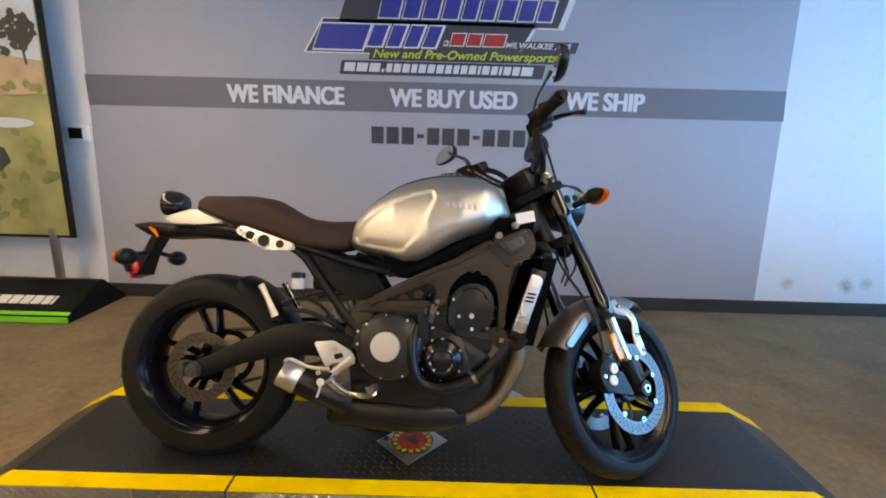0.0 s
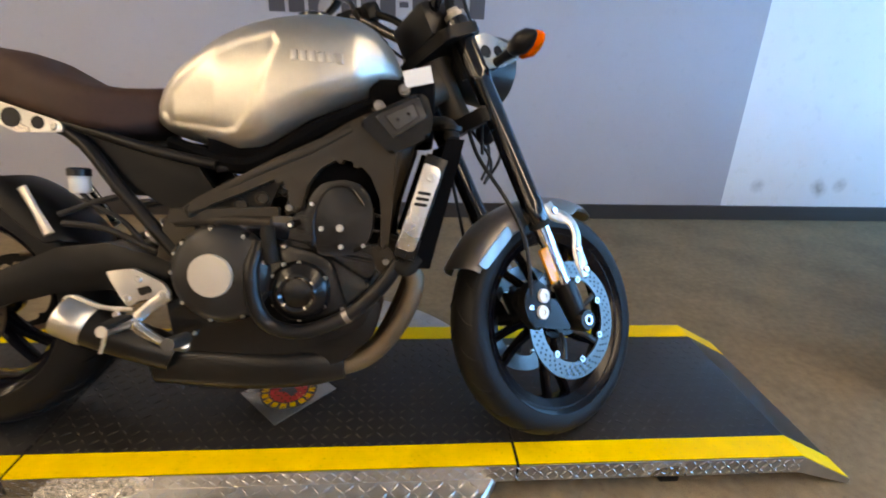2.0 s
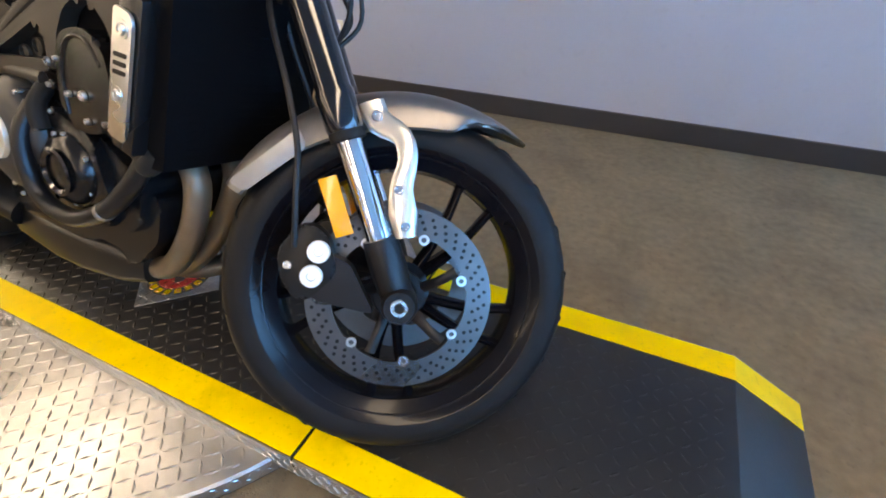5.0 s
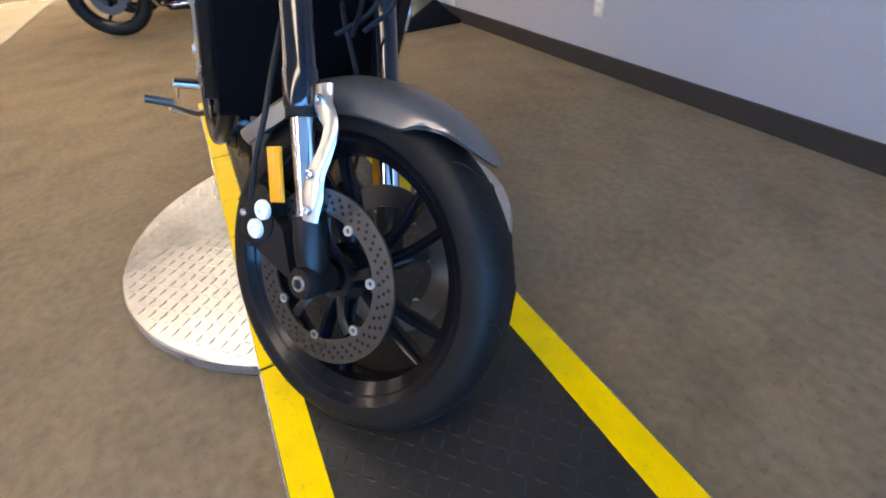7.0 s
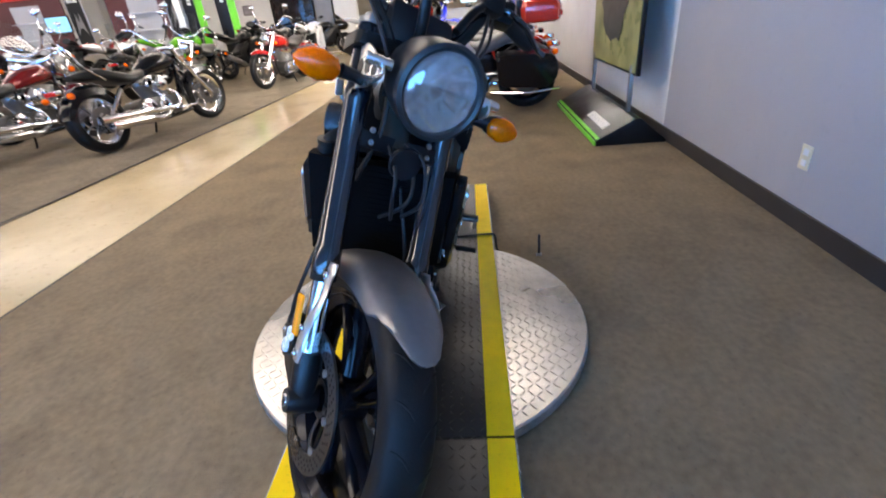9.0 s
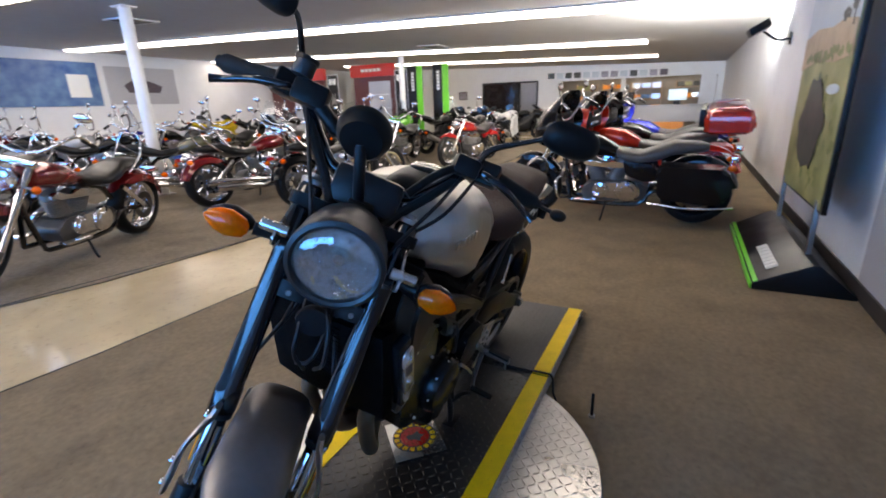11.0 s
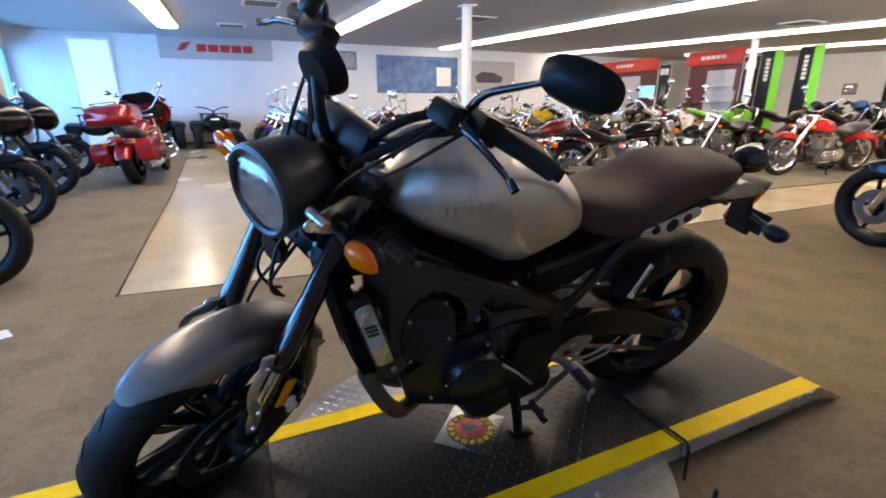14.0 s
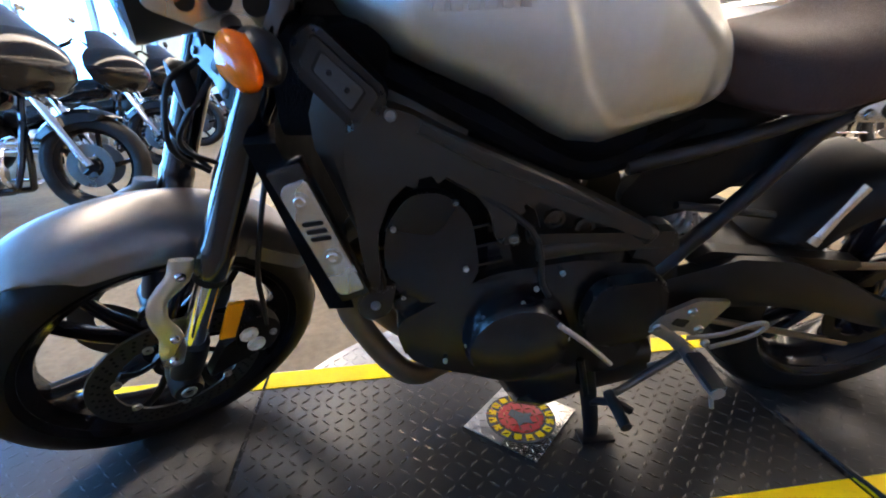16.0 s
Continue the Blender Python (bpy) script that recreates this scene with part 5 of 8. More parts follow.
    for x, z, yy in ((0.072, 0.580, 0.160), (0.285, 0.462, 0.158), (-0.19, 0.40, 0.130), (0.245, 0.772, 0.160), (0.295, 0.84, 0.105)):
        bp("frame_bolt", bolt((x, sd * yy, z), (0, sd, 0), 0.0080, 0.007), M["alu_dull"], "", beam)
    # subframe
    bp("subframe_tube", tube([(-0.195, sd * 0.125, 0.465), (-0.212, sd * 0.124, 0.485), (-0.322, sd * 0.116, 0.616), (-0.425, sd * 0.108, 0.735), (-0.62, sd * 0.090, 0.790), (-0.80, sd * 0.07, 0.81)], 0.015, 12, 4), M["black"], "black steel subframe tube")
    bp("subframe_tube", tube([(-0.10, sd * 0.12, 0.67), (-0.24, sd * 0.118, 0.70), (-0.40, sd * 0.11, 0.745), (-0.56, sd * 0.10, 0.78)], 0.012, 12, 4), M["black"], "black steel subframe tube")
    bp("side_cover", prism(rounded([(-0.16, 0.68), (-0.42, 0.735), (-0.40, 0.69), (-0.24, 0.575), (-0.15, 0.555), (-0.11, 0.60)], 0.02), sd * 0.075, sd * 0.098, 0.006), M["satin"], "matt black side cover")
    # seat bracket plate, bright with three holes
    sb = bp("seat_bracket", prism(rounded([(-0.633, 0.800), (-0.610, 0.812), (-0.428, 0.755), (-0.425, 0.733), (-0.528, 0.730), (-0.632, 0.785)], 0.010), sd * 0.122, sd * 0.128, 0.0015), M["alu"], "bright alloy seat bracket with three holes")
    for x, z, rr in ((-0.583, 0.780, 0.015), (-0.533, 0.762, 0.021), (-0.477, 0.752, 0.014)):
        bp("bracket_hole", lathe([(rr, 0.0), (rr, 0.0015), (0.0, 0.0015)], (x, sd * 0.1282, z), (0, sd, 0), 22), M["black"], "", sb)
    for x, z in ((-0.618, 0.797), (-0.443, 0.745)):
        bp("bolt", bolt((x, sd * 0.128, z), (0, sd, 0), 0.008), M["alu"], "", sb)
    bp("tail_panel", prism(rounded([(-0.91, 0.832), (-0.80, 0.868), (-0.69, 0.820), (-0.78, 0.812), (-0.87, 0.815)], 0.012), sd * 0.060, sd * 0.105, 0.008), M["tank"], "silver side panel under the seat tail")
# steering head and electrics box
bp("steering_head", lathe([(0.040, 0.86), (0.034, 0.90), (0.034, 1.00), (0.040, 1.03)], (0.823, 0, 0), Vector((-_s, 0, _c)), 24), M["frame"], "cast steering head")
DUCTS = {-1: ([(0.227, 0.764), (0.253, 0.786), (0.352, 0.832), (0.372, 0.826), (0.388, 0.778), (0.378, 0.738), (0.296, 0.700)], [(0.262, 0.780), (0.354, 0.823), (0.374, 0.781), (0.300, 0.735)], 0.172),
         1: ([(0.246, 0.800), (0.322, 0.876), (0.352, 0.858), (0.354, 0.824), (0.286, 0.746), (0.252, 0.768)], [(0.256, 0.797), (0.325, 0.866), (0.345, 0.834), (0.284, 0.760)], 0.160)}
for sd in (-1, 1):
    outline, lid, out_y = DUCTS[sd]
    mid_x, mid_z = sum(p[0] for p in lid) / 4, sum(p[1] for p in lid) / 4

    def inset(k):
        return [(mid_x + (x - mid_x) * k, mid_z + (z - mid_z) * k) for x, z in lid]
    duct = bp("air_duct", prism(rounded(outline, 0.010), sd * 0.105, sd * out_y, 0.007), M["engine_black"], "black air duct box with a screwed lid")
    cover = bp("duct_lid", prism(rounded(lid, 0.007), sd * (out_y - 0.0015), sd * (out_y + 0.007), 0.003), M["shell"], "dark grey lid", duct)
    bp("lid_recess", prism(rounded(inset(0.70), 0.005), sd * (out_y + 0.0071), sd * (out_y + 0.0076), 0), M["black"], "", cover)
    bp("lid_panel", prism(rounded(inset(0.62), 0.004), sd * (out_y + 0.0076), sd * (out_y + 0.0092), 0.0008), M["duct_lid"], "", cover)
    for f in (0.22, 0.78):
        a_, b_ = [(p + q) / 2 for p, q in zip(*(inset(0.5)[k] for k in (0, 3)))], [(p + q) / 2 for p, q in zip(*(inset(0.5)[k] for k in (1, 2)))]
        bp("bolt", bolt((a_[0] + (b_[0] - a_[0]) * f, sd * (out_y + 0.0092), a_[1] + (b_[1] - a_[1]) * f), (0, sd, 0), 0.0035, 0.002), M["black"], "", cover)
for x, z in ((0.268, 0.806), (0.322, 0.842)):
    bp("duct_tab", join(lathe([(0.012, -0.03), (0.012, 0), (0, 0.001)], (x, -0.150, z), (0, -1, 0), 16), bolt((x, -0.150, z), (0, -1, 0), 0.008, 0.006)), M["alu_dull"], "bright bolt on the duct tab")
bp("warning_label", box((0.352, -0.152, 0.868), (0.062, 0.003, 0.036), 0.0005, Matrix.Rotation(-0.22, 4, "Y")), M["label_white"], "blank white warning label", smooth=False)
bp("electrics_box", box((0.315, 0, 0.80), (0.15, 0.25, 0.14), 0.015), M["core_shade"], "black box behind the steering head")
# tank


def section_loft(stations, power=2.5, n=30, pinch=None):
    rings = []
    for x, top, bot, half, up in stations:
        mid = bot + (top - bot) * up
        ring = []
        for k in range(n):
            q = 2 * math.pi * k / n
            cy, cz = math.cos(q), math.sin(q)
            yy = half * math.copysign(abs(cy) ** (2 / power), cy)
            zz = mid + ((top - mid) if cz > 0 else (mid - bot)) * math.copysign(abs(cz) ** (2 / power), cz)
            if pinch:
                yy *= pinch(x, zz, half)
            ring.append((x, yy, zz))
        rings.append(ring)
    return loft(rings)


KNEE = [(-0.032, 0.940), (0.042, 0.955), (0.058, 0.928), (0.0, 0.795), (-0.045, 0.744), (-0.070, 0.738), (-0.214, 0.757), (-0.229, 0.787), (-0.198, 0.836), (-0.111, 0.908)]


def knee(x, z):
    """How far inside the outline of the knee panel a point lies, in metres."""
    d, inside = 1.0, False
    for (x0, z0), (x1, z1) in zip(KNEE, KNEE[1:] + KNEE[:1]):
        f = max(0.0, min(1.0, ((x - x0) * (x1 - x0) + (z - z0) * (z1 - z0)) / ((x1 - x0) ** 2 + (z1 - z0) ** 2)))
        d = min(d, math.hypot(x - x0 - f * (x1 - x0), z - z0 - f * (z1 - z0)))
        if (z0 > z) != (z1 > z) and x < (x1 - x0) * (z - z0) / (z1 - z0) + x0:
            inside = not inside
    return d if inside else -d


def panel_sink(x, z, half):
    """Width factor that sinks the knee panel behind a soft step."""
    d = knee(x, z)
    e = min(1.0, max(0.0, (d + 0.004) / 0.018))
    return 1 - 0.0075 * e * e * (3 - 2 * e) / half


tx = np.concatenate((np.array([-0.254, -0.250, -0.243]), np.linspace(-0.236, 0.085, 80), np.linspace(0.092, 0.300, 24), np.array([0.308, 0.314])))
t_top = np.interp(tx, [-0.254, -0.245, -0.225, -0.18, -0.13, -0.086, -0.03, 0.03, 0.08, 0.14, 0.21, 0.25, 0.29, 0.314], [0.785, 0.820, 0.862, 0.910, 0.948, 0.975, 0.998, 1.012, 1.018, 1.019, 1.010, 0.990, 0.950, 0.900])
t_bot = np.interp(tx, [-0.254, -0.24, -0.222, -0.05, 0.0, 0.03, 0.11, 0.24, 0.29, 0.314], [0.765, 0.748, 0.738, 0.684, 0.692, 0.708, 0.760, 0.822, 0.855, 0.880])
t_half = np.interp(tx, [-0.254, -0.245, -0.225, -0.19, -0.09, 0.03, 0.14, 0.22, 0.275, 0.30, 0.314], [0.060, 0.080, 0.100, 0.122, 0.150, 0.168, 0.172, 0.160, 0.125, 0.09, 0.05])
bp("fuel_tank", section_loft([(x, a, b, h, 0.42) for x, a, b, h in zip(tx, t_top, t_bot, t_half)], 2.7, 200, panel_sink), M["tank"], "brushed silver fuel tank with recessed knee panels")
spx = np.linspace(-0.240, 0.275, 24)
rings = []
for x in spx:
    tz = float(np.interp(x, tx, t_top))
    hw = float(np.interp(x, [-0.235, -0.1, 0.1, 0.275], [0.055, 0.062, 0.078, 0.06]))
    edge = -0.024
    rings.append([(x, -hw, tz + edge), (x, -hw * 0.8, tz - 0.004), (x, -hw * 0.3, tz + 0.010), (x, 0, tz + 0.012), (x, hw * 0.3, tz + 0.010), (x, hw * 0.8, tz - 0.004), (x, hw, tz + edge), (x, 0, tz - 0.03)])
sp_ = bp("tank_spine", loft(rings), M["satin"], "matt black centre strip along the tank top")
bp("filler_cap", lathe([(0.045, 0.0), (0.045, 0.008), (0.040, 0.012), (0.0, 0.013)], (0.10, 0, 1.022), (-0.02, 0, 1), 30), M["gloss"], "round black filler cap", sp_)
for sd in (-1, 1):
    for k in range(6):
        bp("badge_bar", box((0.092 + 0.019 * k, sd * (0.1712 - 0.0004 * k), 0.901 - 0.001 * k), (0.013, 0.005, 0.020), 0.001), M["alu"], "raised plain silver badge bar")
    # trim darkened in its colour so the gap below the tank reads as shade
    bp("tank_trim", tube([(-0.22, sd * 0.080, 0.722), (-0.06, sd * 0.112, 0.672), (0.02, sd * 0.122, 0.690), (0.12, sd * 0.130, 0.748), (0.25, sd * 0.118, 0.812)], [0.014, 0.020, 0.020, 0.020, 0.018], 8, 4), M["core_shade"], "lower tank trim, coloured near black as the shade under the tank")
# seat
sx_ = np.array([-0.812, -0.80, -0.77, -0.70, -0.60, -0.53, -0.48, -0.44, -0.38, -0.32, -0.26, -0.235, -0.222])
s_top = np.interp(sx_, [-0.812, -0.80, -0.77, -0.60, -0.53, -0.44, -0.38, -0.32, -0.26, -0.222], [0.885, 0.908, 0.922, 0.925, 0.915, 0.865, 0.848, 0.842, 0.846, 0.850])
s_bot = np.interp(sx_, [-0.812, -0.77, -0.67, -0.58, -0.38, -0.31, -0.25, -0.222], [0.870, 0.855, 0.812, 0.790, 0.736, 0.730, 0.745, 0.79])
s_half = np.interp(sx_, [-0.812, -0.80, -0.77, -0.60, -0.45, -0.36, -0.26, -0.222], [0.055, 0.075, 0.10, 0.120, 0.142, 0.145, 0.10, 0.075])
seat = bp("seat", section_loft([(x, a, b, h, 0.35) for x, a, b, h in zip(sx_, s_top, s_bot, s_half)], 3.6, 44), M["seat"], "dark brown textured two-up seat")
# tail light, plate hanger, rear signals
tl = bp("tail_light", lathe([(0.0, -0.07), (0.03, -0.068), (0.043, -0.05), (0.048, -0.01), (0.048, 0.0), (0.046, 0.006), (0.042, 0.006)], (-0.955, 0, 0.895), (-1, 0, 0.05), 32), M["gloss"], "round glossy black tail light housing")
bp("red_lens", lathe([(0.0425, 0.003), (0.038, 0.010), (0.02, 0.015), (0.0, 0.016)], (-0.955, 0, 0.895), (-1, 0, 0.05), 28), M["red_lens"], "", tl)
bp("tail_stem", tube([(-0.90, 0, 0.86), (-0.86, 0, 0.84), (-0.80, 0, 0.82)], [0.025, 0.03, 0.03], 12, 3), M["satin"], "black tail light stem")
bp("under_tail", section_loft([(-1.06, 0.815, 0.800, 0.03, 0.5), (-1.0, 0.822, 0.770, 0.055, 0.5), (-0.92, 0.818, 0.760, 0.065, 0.5), (-0.80, 0.815, 0.770, 0.07, 0.5), (-0.66, 0.80, 0.760, 0.07, 0.5), (-0.60, 0.785, 0.765, 0.05, 0.5)], 3.2, 20), M["satin"], "black plastic under-tail")
hang = bp("plate_hanger", loft([[(x + ox, yy, z + oz) for ox, oz, yy in ((-0.016, 0, -w), (0.016, 0.01, -w), (0.016, 0.01, w), (-0.016, 0, w))] for x, z, w in ((-0.95, 0.80, 0.045), (-0.985, 0.75, 0.035), (-1.01, 0.70, 0.032), (-1.03, 0.65, 0.040), (-1.035, 0.615, 0.036))]), M["satin"], "black number plate hanger")
bp("plate_frame", box((-1.062, 0, 0.668), (0.008, 0.15, 0.075), 0.003, Matrix.Rotation(-0.45, 4, "Y")), M["black"], "black empty plate frame", hang)
bp("rear_reflector", box((-1.062, 0.0, 0.625), (0.010, 0.06, 0.030), 0.003, Matrix.Rotation(-0.3, 4, "Y")), M["red_lens"], "red reflector", hang)
for sd in (-1, 1):
    rs = bp("rear_signal", tube([(-1.0, sd * 0.05, 0.705), (-1.0, sd * 0.085, 0.70), (-1.0, sd * 0.115, 0.695)], [0.010, 0.009, 0.013], 10, 3), M["black"], "black rear turn signal stalk")
    bp("signal_body", ball((-1.0, sd * 0.145, 0.69), (0.030, 0.042, 0.030), 18, 12), M["black"], "", rs)
    bp("amber_lens", ball((-1.020, sd * 0.147, 0.69), (0.016, 0.034, 0.023), 18, 12), M["amber"], "amber lens", rs)
    if sd < 0:
        bp("side_reflector", lathe([(0.027, 0), (0.027, 0.006), (0.022, 0.009), (0, 0.009)], (-1.045, sd * 0.045, 0.655), (0, sd, 0), 20), M["red_lens"], "round red side reflector", hang)
    bp("tail_marker", tube([(-0.985, sd * 0.058, 0.80), (-0.96, sd * 0.066, 0.785), (-0.945, sd * 0.067, 0.765)], [0.004, 0.008, 0.004], 8, 3, 0.5), M["amber"], "orange strip on the under-tail")
# rear brake reservoir
rr_ = bp("rear_reservoir", lathe([(0.018, 0.0), (0.021, 0.004), (0.021, 0.036), (0.018, 0.040)], (-0.415, -0.105, 0.600), (0, 0, 1), 22), M["fluid"], "clear rear brake fluid reservoir")
bp("reservoir_cap", lathe([(0.024, 0.038), (0.024, 0.054), (0.020, 0.057), (0, 0.057)], (-0.415, -0.105, 0.600), (0, 0, 1), 22), M["black"], "", rr_)
for pts, r_ in (([(-0.41, -0.108, 0.60), (-0.38, -0.11, 0.57), (-0.32, -0.115, 0.54), (-0.26, -0.12, 0.47)], 0.006), ([(-0.47, -0.10, 0.55), (-0.38, -0.11, 0.58), (-0.30, -0.118, 0.60)], 0.007),
                ([(-0.46, -0.105, 0.53), (-0.36, -0.115, 0.52), (-0.24, -0.125, 0.47)], 0.008), ([(-0.40, 0.10, 0.56), (-0.30, 0.11, 0.58), (-0.20, 0.12, 0.60)], 0.007)):
    bp("rear_hose", tube(pts, r_, 8, 4), M["hose"], "black hose by the rear shock")

# engine
eng = bp("engine", join(
    prism(rounded([(-0.20, 0.24), (0.06, 0.232), (0.13, 0.262), (0.235, 0.30), (0.26, 0.40), (0.10, 0.50), (-0.05, 0.52), (-0.19, 0.50), (-0.22, 0.38)], 0.03), -0.145, 0.145, 0.012),
    prism(rounded([(0.04, 0.44), (0.25, 0.40), (0.29, 0.60), (0.10, 0.67)], 0.025), -0.130, 0.130, 0.012),
    prism(rounded([(0.06, 0.62), (0.275, 0.585), (0.285, 0.665), (0.10, 0.71)], 0.025), -0.128, 0.128, 0.012),
    prism(rounded([(0.02, 0.62), (0.12, 0.66), (0.05, 0.60)], 0.01), -0.12, 0.12, 0.004),
    box((0.01, -0.03, 0.225), (0.15, 0.16, 0.09), 0.02)), M["engine_black"], "black liquid-cooled three-cylinder engine block")
bp("sump_bulge", section_loft([(-0.135, 0.26, 0.17, 0.04, 0.5), (-0.115, 0.29, 0.142, 0.07, 0.5), (-0.03, 0.30, 0.118, 0.085, 0.5), (0.020, 0.29, 0.126, 0.075, 0.5), (0.048, 0.26, 0.165, 0.04, 0.5)], 3.0, 28), M["engine_black"], "black sump and oil filter housing", eng).data.transform(Matrix.Translation((0, 0.075, 0)))
bp("lower_crankcase", prism(rounded([(0.06, 0.205), (0.17, 0.200), (0.255, 0.275), (0.275, 0.36), (0.20, 0.40), (0.08, 0.33)], 0.02), -0.125, -0.045, 0.010), M["engine_black"], "", eng)
bp("crank_web", prism(rounded([(-0.03, 0.305), (0.17, 0.290), (0.20, 0.335), (0.16, 0.470), (0.03, 0.505), (-0.01, 0.45)], 0.03), -0.165, -0.135, 0.012), M["engine_black"], "", eng)
for sd in (-1, 1):
    for k in range(4):
        bp("cooling_rib", box((0.165 + 0.008 * k, sd * 0.140, 0.475 + 0.035 * k), (0.19, 0.012, 0.006), 0.002, Matrix.Rotation(0.2, 4, "Y")), M["engine_black"], "", eng)
# right-hand covers
CC = (-0.080, -0.145, 0.428)
cl = bp("clutch_cover", lathe([(0.112, 0.0), (0.112, 0.018), (0.104, 0.034), (0.088, 0.044), (0.060, 0.050), (0.0, 0.052)], CC, (0, -1, 0), 56), M["shell"], "round black clutch cover")
bp("clutch_cap", lathe([(0.048, 0.0455), (0.048, 0.056), (0.046, 0.059), (0.0, 0.060)], (CC[0] - 0.010, CC[1], CC[2] + 0.003), (0, -1, 0), 44), M["cap"], "flat champagne-coloured cover cap", cl)
for k in range(9):
    q = 2 * math.pi * k / 9 + 0.3
    bp("bolt", bolt((CC[0] + 0.104 * math.cos(q), -0.176, CC[2] + 0.104 * math.sin(q)), (0, -1, 0), 0.0046), M["alu"], "", cl)
    bp("bolt_boss", lathe([(0.0085, 0.0), (0.0085, 0.029), (0.007, 0.031), (0, 0.031)], (CC[0] + 0.104 * math.cos(q), -0.145, CC[2] + 0.104 * math.sin(q)), (0, -1, 0), 14), M["gloss"], "", cl)
st_ = bp("starter_cover", prism(rounded([(0.108, 0.548), (0.120, 0.608), (0.147, 0.636), (0.197, 0.646), (0.241, 0.630), (0.258, 0.586), (0.255, 0.526), (0.228, 0.482), (0.165, 0.472), (0.110, 0.485)], 0.03, 5), -0.172, -0.125, 0.012, segs=3), M["engine_black"], "matt black cam chain cover")
bp("cover_ridge", tube([(0.128, -0.171, 0.500), (0.130, -0.172, 0.570), (0.158, -0.172, 0.622), (0.205, -0.172, 0.628), (0.238, -0.171, 0.590)], 0.004, 8, 4), M["engine_black"], "", st_)
for x, z, rr in ((0.144, 0.536, 0.0055), (0.185, 0.538, 0.0085), (0.187, 0.496, 0.0058), (0.236, 0.500, 0.0045), (0.125, 0.590, 0.0045)):
    bp("bolt", bolt((x, -0.173, z), (0, -1, 0), rr, 0.007), M["alu"], "", st_)
pk = bp("pickup_cover", lathe([(0.070, 0.0), (0.070, 0.022), (0.060, 0.036), (0.036, 0.044), (0.0, 0.046)], (0.092, -0.145, 0.392), (0, -1, 0), 40), M["engine_black"], "small round black crank cover")
bp("cover_rib", lathe([(0.040, 0.044), (0.045, 0.050), (0.040, 0.052), (0.033, 0.048)], (0.092, -0.145, 0.392), (0, -1, 0), 36, True), M["gloss"], "", pk)
for k in range(6):
    q = 2 * math.pi * k / 6 + 0.5
    bp("bolt", bolt((0.092 + 0.066 * math.cos(q), -0.168, 0.392 + 0.066 * math.sin(q)), (0, -1, 0), 0.0045), M["alu"], "", pk)
wp = bp("coolant_pipe", tube([(0.005, -0.165, 0.50), (-0.005, -0.192, 0.44), (0.005, -0.195, 0.36), (0.04, -0.19, 0.315), (0.11, -0.185, 0.305), (0.20, -0.18, 0.34), (0.27, -0.17, 0.40), (0.315, -0.16, 0.46)], 0.017, 14, 5), M["black"], "black coolant pipe curving round the engine")
bp("pipe_clip", lathe([(0.018, -0.006), (0.018, 0.006)], (0.20, -0.18, 0.34), (0.8, 0, 0.45), 16), M["alu_dull"], "", wp)
bp("coolant_hose", tube([(0.02, -0.15, 0.53), (0.03, -0.175, 0.50), (0.035, -0.175, 0.46)], 0.016, 12, 4), M["rubber"], "black rubber coolant hose")
rng = random.Random(8)
for x, z in ((0.074, 0.542), (0.059, 0.494), (0.014, 0.468), (0.011, 0.429), (0.059, 0.453), (0.107, 0.435), (-0.006, 0.376), (0.012, 0.318), (0.075, 0.300), (0.130, 0.302), (0.188, 0.352), (-0.155, 0.285), (-0.19, 0.47)):
    bp("engine_bolt", bolt((x, -0.166 if x > -0.1 else -0.146, z), (0, -1, 0), 0.0048, 0.006), M["alu"], "", eng)
    bp("bolt_boss", lathe([(0.009, -0.03), (0.009, 0.0), (0.007, 0.002), (0, 0.002)], (x, -0.165 if x > -0.1 else -0.145, z), (0, -1, 0), 12), M["engine_black"], "", eng)
# left-hand covers
lc = bp("alternator_cover", lathe([(0.095, 0.0), (0.095, 0.020), (0.085, 0.040), (0.06, 0.050), (0.0, 0.053)], (0.045, 0.145, 0.365), (0, 1, 0), 48), M["engine_black"], "round black alternator cover")
for k in range(8):
    q = 2 * math.pi * k / 8
    bp("bolt", bolt((0.045 + 0.09 * math.cos(q), 0.166, 0.365 + 0.09 * math.sin(q)), (0, 1, 0), 0.0042), M["alu"], "", lc)
bp("sprocket_cover", prism(rounded([(-0.22, 0.36), (-0.10, 0.33), (-0.06, 0.40), (-0.08, 0.48), (-0.20, 0.49)], 0.03), 0.14, 0.172, 0.010), M["satin"], "black sprocket cover")
lh = bp("cylinder_cover", prism(rounded([(0.115, 0.505), (0.135, 0.615), (0.175, 0.655), (0.225, 0.655), (0.262, 0.605), (0.268, 0.52), (0.235, 0.455), (0.16, 0.45)], 0.035, 6), 0.125, 0.150, 0.010), M["engine_black"], "black cylinder side cover")
for x, z in ((0.14, 0.52), (0.24, 0.47), (0.25, 0.60), (0.16, 0.64), (0.02, 0.47), (-0.03, 0.30), (0.17, 0.31), (-0.02, 0.50)):
    bp("bolt", bolt((x, 0.150, z), (0, 1, 0), 0.0045), M["alu"], "", lh)
bp("clutch_cable", tube([(0.20, 0.15, 0.70), (0.05, 0.165, 0.60), (0.02, 0.17, 0.50), (0.0, 0.16, 0.46)], 0.005, 8, 4), M["hose"], "black cable on the engine")
bp("gear_link", tube([(-0.015, 0.19, 0.42), (-0.07, 0.195, 0.375), (-0.12, 0.20, 0.325)], 0.005, 8, 2), M["alu"], "thin bright gear linkage rod")
